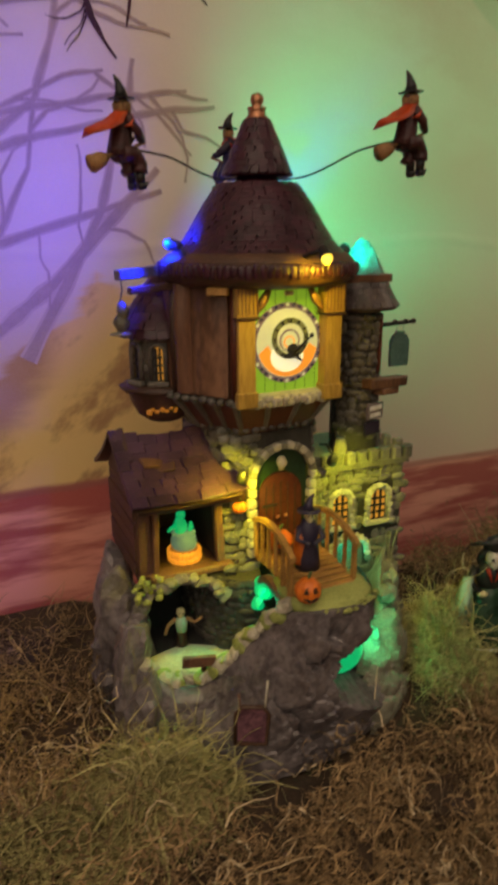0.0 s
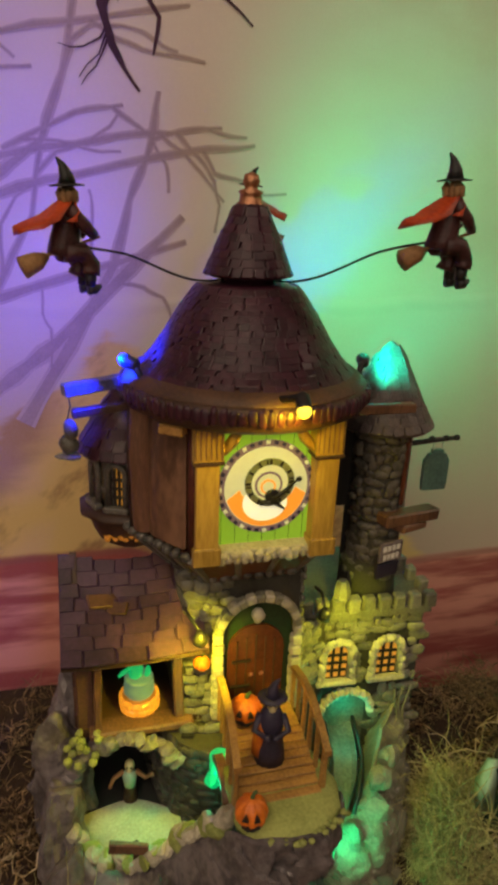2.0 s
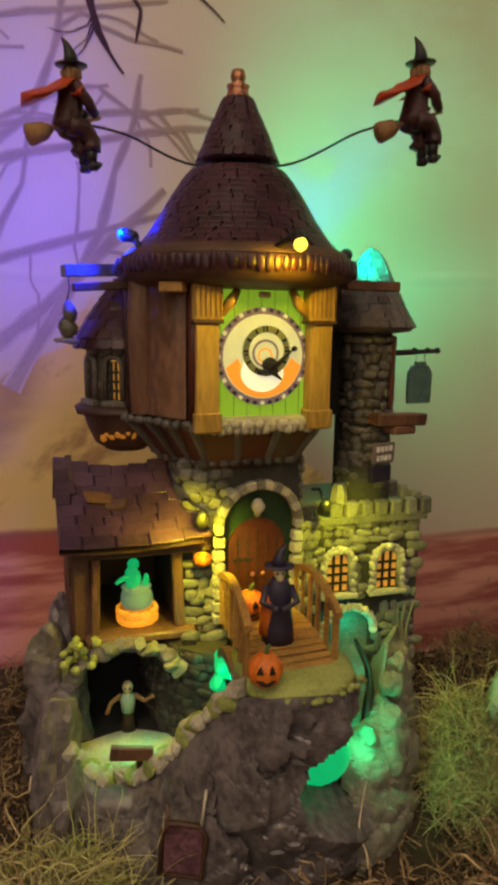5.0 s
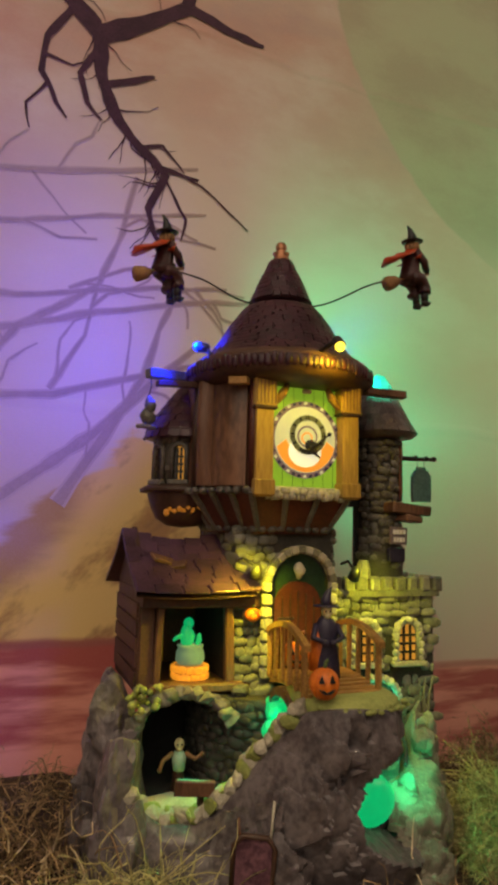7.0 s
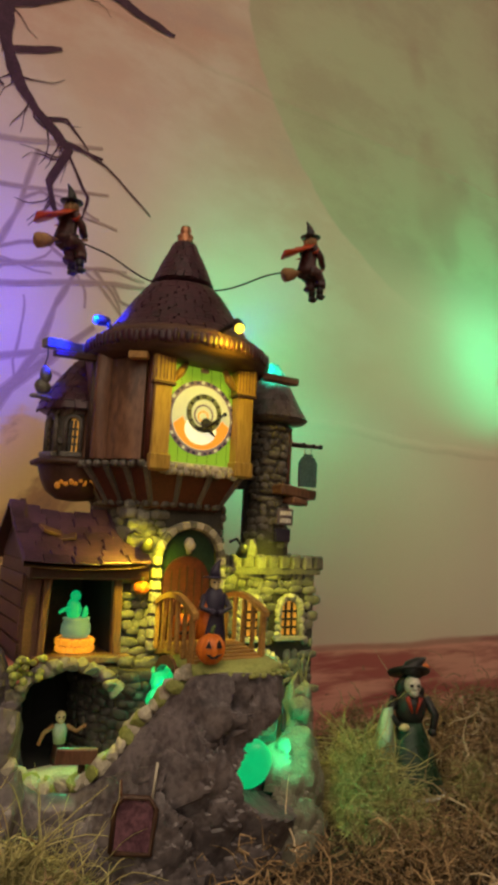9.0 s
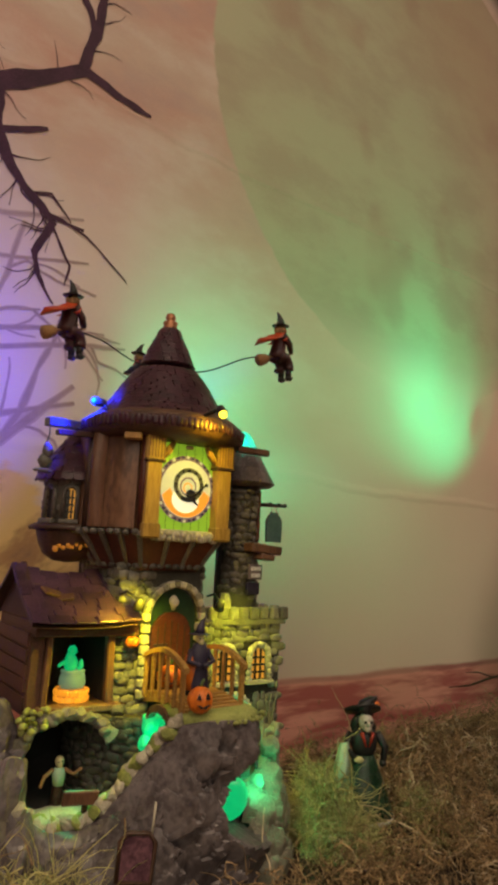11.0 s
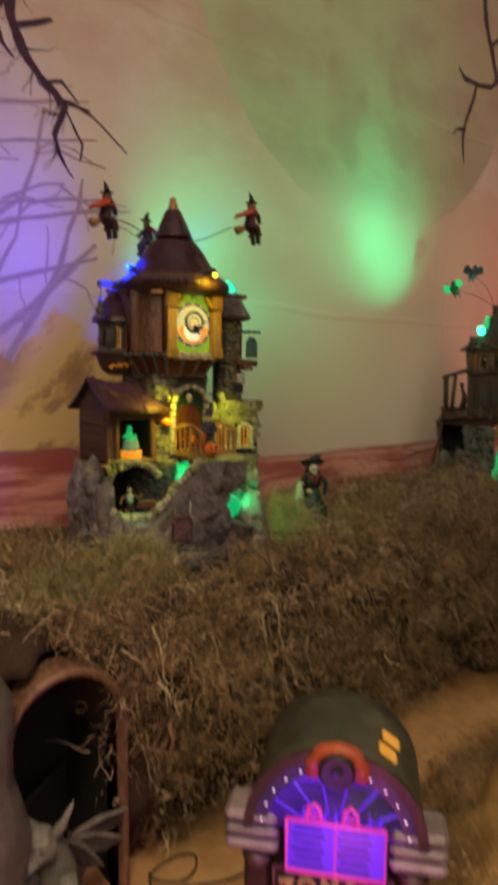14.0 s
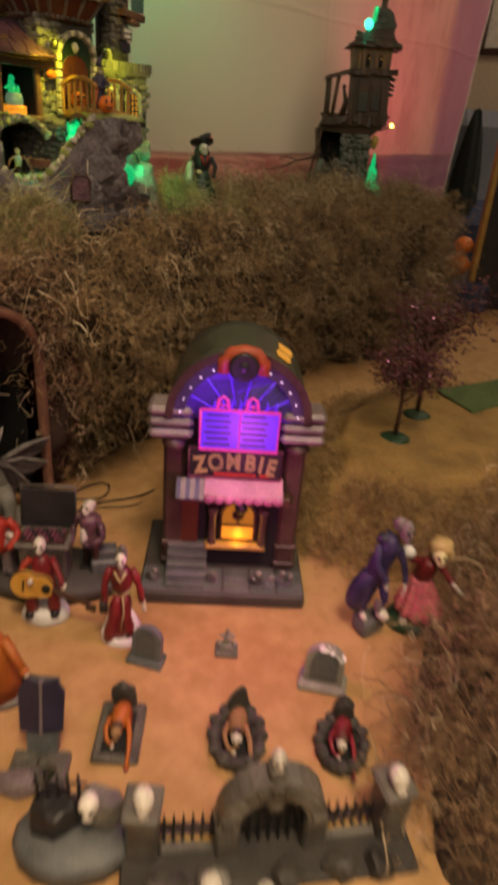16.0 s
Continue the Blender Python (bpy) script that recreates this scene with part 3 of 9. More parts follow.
r1, n1 = on_surface(shelf, 7000, -340, 690, 0.08, 0.56, 5, patchy)
strands("moss", r1, n1, 18, 0.34, MOSS, "tangled dry brown moss on the upper ground", 0.25, 3, seg=4, curl=1.2)
r1, n1 = clumps(*on_surface(shelf, 460, -340, 690, 0.14, 0.56, 15, patchy), 26, 7, 11, 1)
strands("moss", r1, n1, 18, 0.46, MOSS, "tufts of dry brown moss on the upper ground", 0.3, 7, curl=1.7)
r2, n2 = on_surface(shelf, 6000, -340, 690, 0.50, 0.99, 6, patchy)
strands("moss", r2, n2, 18, 0.38, MOSS, "tangled dry brown moss hanging down the slope", 0.8, 4, seg=4, curl=1.2)
r2, n2 = clumps(*on_surface(shelf, 560, -340, 690, 0.47, 0.97, 16, patchy), 52, 9, 24, 2)
strands("moss", r2, n2, 17, 0.46, MOSS, "fluffy tufts of dry brown moss down the slope", 0.6, 8, seg=4, curl=1.9)


WITCH = (138, -62)


def tuft(cx, cy, rx, ry, n, seed, high=15):
    """Pale moss heaped around a place on the upper ground."""
    rng = random.Random(seed)
    roots, nors = [], []
    while len(roots) < n:
        a, r = rng.uniform(0, 6.283), rng.random() ** 0.6
        x, y = cx + rx * r * math.cos(a), cy + ry * r * math.sin(a)
        if (x / 94) ** 2 + ((y + 5) / (84 if y > 0 else 98)) ** 2 < 1.12 or math.hypot(x - WITCH[0] + 4, y - WITCH[1] + 12) < 30:
            continue
        z = 14 + high * (1 - r * r) * rng.random()
        roots.append((x, y, z)), nors.append((math.cos(a) * 0.4, math.sin(a) * 0.4, 0.8))
    return roots, nors


for cx, cy, rx, ry, n, sd, hh in ((114, -66, 34, 36, 5200, 11, 34), (-96, -92, 40, 26, 3600, 12, 24), (-150, -100, 46, 30, 1600, 14, 18), (170, -84, 34, 26, 900, 18, 16)):
    a, b = tuft(cx, cy, rx, ry, n, sd, hh)
    strands("pale_moss", a, b, 20, 0.34, MOSSGREEN, "heap of pale green curled moss beside the clock tower", 0.35, sd, curl=1.6)
    if hh < 24:
        continue
    a, b = tuft(cx, cy, rx * 0.85, ry * 0.85, n // 5, sd + 60, hh * 1.15)
    strands("pale_moss", a, b, 34, 0.50, MOSSGREEN, "long pale curls on the moss heap beside the clock tower", 0.30, sd + 60, seg=8, curl=0.85)

r3, n3 = clumps(*on_surface(shelf, 150, -340, 690, 0.20, 0.90, 46, patchy), 95, 12, 24, 13)
strands("moss", r3, n3, 17, 0.36, MOSS, "round cushions of dry brown moss", 0.5, 19, curl=1.7)
r3, n3 = clumps(*on_surface(shelf, 300, -340, 690, 0.30, 0.96, 26, patchy), 9, 9, 18, 3)
strands("moss", r3, n3, 30, 0.60, MOSSPALE, "pale dry curls of moss over the slope", 0.6, 9, curl=1.9, seg=6)

# ---- painted cloth backdrop ----
g = Graph("painted_backdrop_cloth")
P = g.where()
X, Y, Z = g.xyz(P)[0], g.xyz(P)[1], g.xyz(P)[2]
cloud = g.noise(P, 5.0, 4.0, 0.55, (1, 1, 1.7))
puff = g.noise(P, 11.0, 5.0, 0.6, (0.8, 1, 1.5))
wisp = g.noise(P, 16.0, 4.0, 0.6, (0.5, 1, 2.2))
weave = g.noise(P, 900, 2.0)
sky = g.mix(g.step(cloud, 0.36, 0.62), (0.60, 0.33, 0.27), (0.60, 0.41, 0.34))
sky = g.mix(g.math("MULTIPLY", g.step(puff, 0.44, 0.70), 0.6), sky, (0.74, 0.62, 0.56))
sky = g.mix(g.math("MULTIPLY", g.step(puff, 0.48, 0.28), 0.5), sky, (0.46, 0.30, 0.30))
sky = g.mix(g.math("MULTIPLY", g.step(Z, 0.50, 0.20), 0.75), sky, (0.60, 0.47, 0.40))
sky = g.mix(g.math("MULTIPLY", g.step(Z, 0.22, 0.06), 0.55), sky, (0.62, 0.34, 0.29))
# paler low right: room light that falls short there, put into the colour
sky = g.mix(g.math("MULTIPLY", g.math("MULTIPLY", g.step(X, 0.10, 0.42), g.step(Z, 0.66, 0.34)), 0.9), sky, (0.84, 0.60, 0.48))
# pale round patch: whitish projected light put into the cloth's colour
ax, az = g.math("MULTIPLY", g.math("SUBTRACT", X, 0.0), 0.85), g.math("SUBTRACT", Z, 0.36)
light_patch = g.math("SQRT", g.math("ADD", g.math("MULTIPLY", ax, ax), g.math("MULTIPLY", az, az)))
sky = g.mix(g.math("MULTIPLY", g.step(light_patch, 0.26, 0.04), 0.75), sky, (0.90, 0.80, 0.76))
dx, dz = g.math("SUBTRACT", X, 0.472), g.math("SUBTRACT", Z, 0.76)
dist = g.math("SQRT", g.math("ADD", g.math("MULTIPLY", dx, dx), g.math("MULTIPLY", dz, dz)))
moon = g.mix(g.step(puff, 0.38, 0.66), (0.50, 0.455, 0.305), (0.44, 0.35, 0.245))
moon = g.mix(g.math("MULTIPLY", g.step(g.math("ADD", dx, dz), -0.02, 0.34), 0.7), moon, (0.46, 0.30, 0.20))
sea = g.noise(P, 9.0, 2.0, 0.5, (1, 1, 0.8))
moon = g.mix(g.math("MULTIPLY", g.step(sea, 0.57, 0.70), 0.55), moon, (0.40, 0.24, 0.17))
edge = g.math("ADD", dist, g.math("MULTIPLY", g.math("SUBTRACT", wisp, 0.5), 0.012))
sky = g.mix(g.math("MULTIPLY", g.step(edge, 0.361, 0.356), g.step(Z, 0.40, 0.50)), sky, moon)
night = g.math("MULTIPLY", g.step(dist, 0.36, 0.41), g.step(X, 0.55, 0.68))
night = g.math("MULTIPLY", night, g.step(Z, 0.80, 0.95))
sky = g.mix(night, sky, (0.10, 0.055, 0.045))
rose = g.math("MULTIPLY", g.step(X, 0.70, 0.92), g.step(Z, 0.55, 0.40))
sky = g.mix(g.math("MULTIPLY", rose, 0.8), sky, g.mix(g.step(g.noise(P, 11.0, 5.0, 0.65, (1.5, 1, 0.6)), 0.40, 0.66), (0.84, 0.36, 0.30), (0.64, 0.20, 0.18)))
sky = g.mix(g.math("MULTIPLY", g.step(X, 1.105, 1.155), 0.85), sky, (0.40, 0.13, 0.25))
# rocky slope painted at the left, and a red plain along the foot
left_x = g.math("MINIMUM", g.math("ADD", X, 0.055), 0.0)
right_x = g.math("MAXIMUM", g.math("ADD", X, 0.055), 0.0)
ridge = g.math("ADD", g.math("ADD", g.math("MULTIPLY", left_x, 0.95), g.math("MULTIPLY", right_x, -0.75)), 0.248)
ridge = g.math("ADD", ridge, g.math("MULTIPLY", g.math("SUBTRACT", wisp, 0.5), 0.06))
turned = g.node("ShaderNodeMapping")
g.put(turned.inputs[0], P)
turned.inputs[2].default_value = (0, radians(42), 0)
strata = g.noise(turned.outputs[0], 12.0, 5.0, 0.62, (0.8, 1.0, 1.7))
slope = g.mix(g.step(strata, 0.40, 0.52), (0.44, 0.23, 0.085), (0.82, 0.56, 0.21))
slope = g.mix(g.math("MULTIPLY", g.step(strata, 0.40, 0.30), 0.75), slope, (0.22, 0.11, 0.07))
shoulder = g.math("SUBTRACT", Z, ridge)
crest = g.math("MULTIPLY", g.step(shoulder, -0.050, -0.020), g.step(X, -0.075, -0.105))
slope = g.mix(g.math("MULTIPLY", crest, 0.7), slope, (0.34, 0.16, 0.07))
sky = g.mix(g.step(shoulder, 0.006, -0.006), sky, slope)
hor = g.math("ADD", 0.056, g.math("MULTIPLY", g.step(X, 0.02, -0.05), 0.035))
hor = g.math("ADD", hor, g.math("MULTIPLY", g.math("SUBTRACT", wisp, 0.5), 0.010))
streak = g.noise(P, 18.0, 4.0, 0.55, (0.45, 1, 3.0))
plain = g.mix(g.step(streak, 0.40, 0.60), (0.44, 0.065, 0.055), (0.82, 0.32, 0.25))
plain = g.mix(g.math("MULTIPLY", g.step(X, 0.80, 0.98), 0.85), plain, (0.24, 0.08, 0.19))
sky = g.mix(g.step(Z, g.math("ADD", hor, 0.006), hor), sky, plain)
rim = g.math("MULTIPLY", g.step(g.math("ABSOLUTE", g.math("SUBTRACT", Z, hor)), 0.005, 0.001), 0.5)
sky = g.mix(rim, sky, (0.30, 0.10, 0.085))
g.set(Base_Color=g.mix(0.10, sky, g.mix(weave, (0.2, 0.2, 0.2), (0.9, 0.9, 0.9))), Roughness=0.85, Specular_IOR_Level=0.15, Sheen_Weight=0.1)
fold = g.math("ADD", g.math("SUBTRACT", Z, 0.268), g.math("MULTIPLY", g.math("SUBTRACT", cloud, 0.5), 0.03))
fold = g.step(g.math("ABSOLUTE", fold), 0.007, 0.0)
fold2 = g.math("ADD", g.math("SUBTRACT", X, 0.66), g.math("MULTIPLY", g.math("SUBTRACT", cloud, 0.5), 0.04))
fold = g.math("ADD", fold, g.step(g.math("ABSOLUTE", fold2), 0.007, 0.0))
fold3 = g.math("ADD", g.math("SUBTRACT", Z, 0.60), g.math("MULTIPLY", g.math("SUBTRACT", cloud, 0.5), 0.05))
fold = g.math("MULTIPLY", g.math("ADD", fold, g.step(g.math("ABSOLUTE", fold3), 0.006, 0.0)), 0.25)
g.bump(g.math("ADD", fold, g.math("MULTIPLY", g.noise(P, 5.0, 2.0, 0.45, (1, 1, 0.7)), 2.6)), 0.004, 0.6)
CLOTH = g.mat


def drape(u, v):
    """The cloth: flat behind the village, softly rippled near its slanted end."""
    y = 152 + 1.5 * nz(u, v, 3, 0.008)
    k = min(1, max(0, (u - 840) / 200))
    y -= k * (5 * nz(u, v * 0.25, 1, 0.016) + 3 * nz(u, v * 0.4, 4, 0.04))
    return (u + 0.165 * (v - 130) * min(1, max(0, (u - 1050) / 190)), y, v)


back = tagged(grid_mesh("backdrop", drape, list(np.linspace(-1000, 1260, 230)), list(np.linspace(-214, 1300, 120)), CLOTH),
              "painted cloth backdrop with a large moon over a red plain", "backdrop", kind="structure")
hem = Shape()
hem.tube([drape(1260, v) for v in np.linspace(-214, 1300, 60)], 2.0, HEM, 6)
hem.ob("hem", back, "pale sewn edge of the cloth")
INK = surf("printed_dark_branch", (0.090, 0.040, 0.070), (0.050, 0.022, 0.040), 0.9, random_tint=0.0)
FADED = surf("printed_faint_branch", (0.49, 0.37, 0.355), (0.41, 0.305, 0.30), 0.9, random_tint=0.0)
HALO = surf("printed_branch_edge", (0.60, 0.47, 0.44), (0.54, 0.42, 0.40), 0.9, random_tint=0.0)


def printed(name, lines, mat, parent, off=0.8):
    """Tapered printed strokes lying on the cloth. lines: (x, z, half width) along each stroke."""
    sh = Shape()
    for pts in lines:
        fine = []
        for (x0, z0, w0), (x1, z1, w1) in zip(pts, pts[1:]):
            for k in range(4):
                t = k / 4
                fine.append((x0 + (x1 - x0) * t, z0 + (z1 - z0) * t, w0 + (w1 - w0) * t))
        fine.append(pts[-1])
        left, right = [], []
        for i, (x, z, w) in enumerate(fine):
            a, b = fine[max(i - 1, 0)], fine[min(i + 1, len(fine) - 1)]
            d = Vector((b[0] - a[0], b[1] - a[1])).normalized()
            j = 2.2 * nz(x, z, 8, 0.05)
            w = (0.50 if mat in (FADED, HALO) else 0.72) * w * (1 + 0.5 * nz(x, z, 4, 0.09))
            y = drape(x, z)[1] - off
            left.append((x - d.y * w + j, y, z + d.x * w + j)), right.append((x + d.y * w + j, y, z - d.x * w + j))
        sh.loft([[a, b] for a, b in zip(left, right)], mat, False, closed=False, cap=False)
    return sh.ob(name, parent)




def twigs(path, count, seed, size):
    """Fine side twigs along a printed limb."""
    rng = random.Random(seed)
    out = []
    for _ in range(count):
        i = rng.randrange(len(path) - 1)
        t = rng.random()
        x, z = (path[i][0] + (path[i + 1][0] - path[i][0]) * t, path[i][1] + (path[i + 1][1] - path[i][1]) * t)
        a = math.atan2(path[i + 1][1] - path[i][1], path[i + 1][0] - path[i][0]) + rng.choice((-1, 1)) * rng.uniform(0.4, 1.1)
        pts, w = [(x, z, 1.9)], 1.6
        for k in range(4):
            x, z = x + size * rng.uniform(0.6, 1.2) * math.cos(a), z + size * rng.uniform(0.6, 1.2) * math.sin(a)
            a += rng.uniform(-0.6, 0.5)
            w *= 0.72
            pts.append((x, z, w))
        out.append(pts)
    return out


LIMB_A = [(-97, 574), (-94, 537), (-78, 502), (-55, 478), (-39, 464), (-51, 433), (-46, 414)]
LIMB_B = [(-160, 640), (-120, 597), (-97, 574), (-59, 597), (-24, 622)]
LIMB_C = [(-24, 622), (-15, 665), (-9, 722), (-4, 751), (18, 778), (75, 805)]
printed("printed_branch", [[(x, z, w * 0.7) for x, z, w in tw] for tw in twigs(LIMB_A, 20, 1, 9) + twigs(LIMB_B, 9, 2, 10) + twigs(LIMB_C, 9, 3, 10)], INK, back, 0.9)
printed("printed_branch", [
    [(-170, 650, 10), (-120, 597, 9), (-97, 574, 11), (-59, 597, 9), (-24, 622, 9), (5, 615, 6.5), (30, 611, 5), (48, 609, 2)],
    [(-26, 622, 8), (-15, 665, 7), (-9, 722, 6), (-4, 751, 6), (18, 778, 5), (75, 805, 4), (112, 822, 2)],
    [(-16, 668, 5), (-24, 687, 5), (-35, 708, 4.5), (-32, 749, 4), (-45, 790, 3), (-30, 825, 2)],
    [(-97, 574, 8), (-94, 537, 7), (-78, 502, 6), (-55, 478, 5.5), (-39, 464, 5), (-51, 433, 4), (-46, 414, 3), (-31, 391, 1)],
    [(-90, 532, 4), (-68, 541, 4), (-51, 549, 2.4)],
    [(-98, 560, 4), (-112, 535, 4), (-104, 512, 3), (-92, 500, 2)],
    [(-46, 470, 3.2), (-28, 469, 2.8), (-10, 466, 2)],
    [(-22, 468, 1.8), (6, 454, 1.3), (36, 430, 0.7)],
    [(-62, 484, 2.0), (-42, 490, 1.6), (-22, 470, 0.8)],
    [(-38, 458, 1.8), (-19, 430, 1.6), (-22, 411, 0.8)],
    [(-120, 590, 4), (-138, 560, 4), (-140, 530, 3), (-128, 506, 2), (-118, 496, 1)],
    [(-138, 545, 2), (-118, 540, 1.6), (-104, 548, 0.8)],
    [(-136, 520, 2), (-150, 500, 1.5), (-146, 480, 0.8)],
    [(0, 748, 3), (-14, 775, 2.4), (-10, 805, 1.2)],
], INK, back, 1.1)
printed("printed_branch", [
    [(735, 850, 7), (748, 800, 7), (766, 764, 7), (790, 712, 7), (772, 696, 6), (730, 688, 6), (690, 690, 5), (672, 704, 3)],
    [(725, 688, 5), (718, 660, 5), (700, 625, 5), (692, 590, 4), (698, 548, 1)],
    [(700, 610, 4), (672, 600, 3), (660, 590, 1.5)],
    [(766, 764, 5), (800, 790, 4), (825, 840, 2)],
], INK, back, 1.1)
FAINT = [
    [(-330, 60, 14), (-250, 120, 12), (-180, 172, 10), (-122, 216, 9), (-86, 244, 7), (-39, 290, 6), (-4, 324, 3)],
    [(-110, 190, 8), (-68, 258, 6), (-49, 293, 5), (-38, 332, 4), (-24, 364, 3), (-20, 392, 1.5)],
    [(-300, 240, 6), (-210, 262, 5), (-117, 272, 4), (-49, 293, 4), (-3, 308, 2)],
    [(-300, 292, 6), (-200, 310, 5), (-146, 321, 4.5), (-87, 341, 4), (0, 362, 3), (40, 366, 1.2)],
    [(-300, 322, 5), (-200, 338, 5), (-146, 346, 4), (-67, 362, 3.5), (-23, 370, 2), (20, 376, 1)],
    [(-260, 382, 4), (-147, 405, 3), (-88, 420, 2.5), (-1, 438, 1.2)],
    [(-260, 428, 5), (-148, 446, 4), (-76, 460, 3), (-10, 477, 1.5)],
    [(-160, 300, 6), (-146, 321, 5), (-110, 345, 4.5), (-88, 362, 4), (-70, 410, 3), (-62, 457, 2)],
    [(-240, 180, 7), (-200, 250, 6), (-190, 330, 4), (-176, 400, 3), (-180, 460, 1.5)],
    [(-109, 357, 2.5), (-68, 378, 2), (-40, 384, 1)],
    [(-120, 276, 3), (-96, 320, 2.5), (-88, 362, 2)],
]
more = []
for i, path in enumerate(FAINT):
    more += [[(x, z, w * 1.0) for x, z, w in tw] for tw in twigs([(p[0], p[1]) for p in path], 2, 30 + i, 17)]
FAINT = [[(x, z, w * 0.95) for x, z, w in p] for p in FAINT] + more
printed("printed_faint_branch", [[(x, z, w * 1.35 + 1.4) for x, z, w in p] for p in FAINT], HALO, back, 0.45)
printed("printed_faint_branch", FAINT, FADED, back, 0.7)

# ---- clock tower (mm, in the world's frame; its front faces -y) ----
tower = thing("clock_tower", (0, 0, 17), "stone and timber clock tower, lit dial, shingled roof, rocky base", "miniature building")
OFFSET[tower.name] = {"o": (0, 0, 0.017)}

# rocky base
sh = Shape()
outline = []
for i in range(40):
    a = 2 * math.pi * i / 40
    k = 1 + 0.07 * noise.noise(Vector((math.cos(a) * 2, math.sin(a) * 2, 3)))
    outline.append(((84 if math.cos(a) > 0.2 and math.sin(a) < 0.3 else 98) * k * math.cos(a) + (0 if math.sin(a) > 0 else -4), (60 if math.sin(a) > 0 else 90) * k * math.sin(a) - 5))
rings = []
for z, s in ((15, 0.97), (20, 1.0), (30, 0.99), (38, 0.96), (44, 0.90), (47, 0.80)):
    rings.append([(x * s + 3 * nz(x, y, z, 0.08), y * s + 3 * nz(y, x, z, 0.08), z + 2.5 * nz(x, y, 9, 0.06)) for x, y in outline])
sh.loft(rings, ROCK, False)
base = sh.ob("rock_base", tower, "purple-grey moulded rock")


def rock(at_, radii, seed, turn=0, mat=ROCK, sub=4):
    s = Shape()
    s.crag(at_, [r_ * 1.12 for r_ in radii], mat, seed, 18, sub, 0.11, (random.uniform(-8, 8), random.uniform(-8, 8), turn))
    return s.ob("rock", base)


for a, r, sd in (((-92, -38, 44), (12, 16, 48), 9), ((-94, -14, 40), (12, 20, 50), 10), ((-90, -58, 32), (13, 13, 26), 11), ((-92, -24, 80), (9, 12, 22), 12),
                 ((-84, 20, 46), (16, 24, 46), 13), ((79, -32, 34), (9, 9, 18), 16)):
    rock(a, r, sd, sd * 40)


def chipped(x, y, z, size, depth, seed):
    """Height of a chiselled rock face: tilted facets, one for each cell."""
    q = Vector((x, y, z)) / size + Vector((seed, seed * 2.3, seed * 0.7))
    best = -9.0
    for c in noise.voronoi(q)[1]:
        d = q - c
        best = max(best, 0.7 * noise.cell(c * 5.1) + 1.4 * d.dot(noise.cell_vector(c * 7.3 + Vector((0.1, 0.2, 0.3)))) - 0.9 * d.length_squared)
    return depth * best


def rock_face(name, top, bottom, nu, nv, mat, label, seed, hollow=None, bulge=4.0, facets=(23, 8.5)):
    """A craggy sheet from a ridge line down to its foot, turned in behind the ridge."""
    k = len(top) - 1
    line = lambda pts, u: [float(np.interp(u * k, range(k + 1), [p[i] for p in pts])) for i in range(3)]
    s_ = Shape()
    rows = []
    for v in [-0.12, -0.06, -0.02] + [i / nv for i in range(nv + 1)]:
        row = []
        for i in range(nu + 1):
            u = i / nu
            a, b = Vector(line(top, u)), Vector(line(bottom, u))
            p = a.lerp(b, max(0.0, v)) + Vector((0, -bulge * math.sin(math.pi * max(0.0, v)), 0))
            if v < 0:
                p += Vector((0, -130 * v, 160 * (v + 0.02)))
            d = chipped(*p, facets[0], facets[1], seed) + chipped(*p, facets[0] * 0.45, facets[1] * 0.22, seed + 9) + 0.3 * nz(p.x, p.y, p.z, 0.3)
            d *= min(1.0, 0.25 + 5 * abs(v)) if v >= 0 else 0.25
            p += Vector((0.2, -0.85, 0.35)) * d
            if hollow:
                p.y += hollow(p.x, p.z)
            row.append(p)
        rows.append(row)
    s_.loft(rows, mat, False, False, False)
    return s_.ob(name, base, label)


def under_lip(x, z):
    edge = float(np.interp(z, [30, 42, 48, 54, 65, 74, 83, 90, 96], [70, 24, 2, -6, -9, -4, 9, 16, 70]))
    return 30 * min(1.0, max(0.0, (x - edge) / 5.0))


# cliff in front of the cave, rising to the lawn at the foot of the bridge
RIDGE = [(-97, -34, 68), (-90, -48, 58), (-78, -62, 51), (-65, -68, 51), (-55, -72, 57), (-47, -78, 68), (-40, -84, 80), (-33, -91, 92), (-27, -99, 102), (-20, -106.5, 104.5),
         (-6, -108.5, 104.5), (8, -106.5, 102.5), (18, -100, 100), (23, -88, 98)]
FOOT = [(-104, -26, 15), (-99, -50, 15), (-90, -70, 15), (-79, -85, 15), (-69, -95, 15), (-59, -101, 15), (-51, -105, 15), (-41, -107, 15), (-30, -107, 15), (-19, -106, 15),
        (-5, -105, 15), (10, -102, 15), (24, -98, 15), (30, -92, 15)]
rock_face("cliff", RIDGE, FOOT, 150, 62, ROCK, "craggy purple-grey cliff", 3, under_lip)
rock_face("stream_rock", [(20, -80, 60), (34, -74, 61), (46, -68, 63), (56, -56, 70), (66, -42, 80), (82, -28, 84)],
          [(22, -101, 15), (38, -97, 15), (54, -86, 15), (68, -68, 15), (82, -48, 15), (94, -28, 15)], 76, 50, STONE, "wet grey rocks lit green", 8, None, 6.0, (14, 6.0))
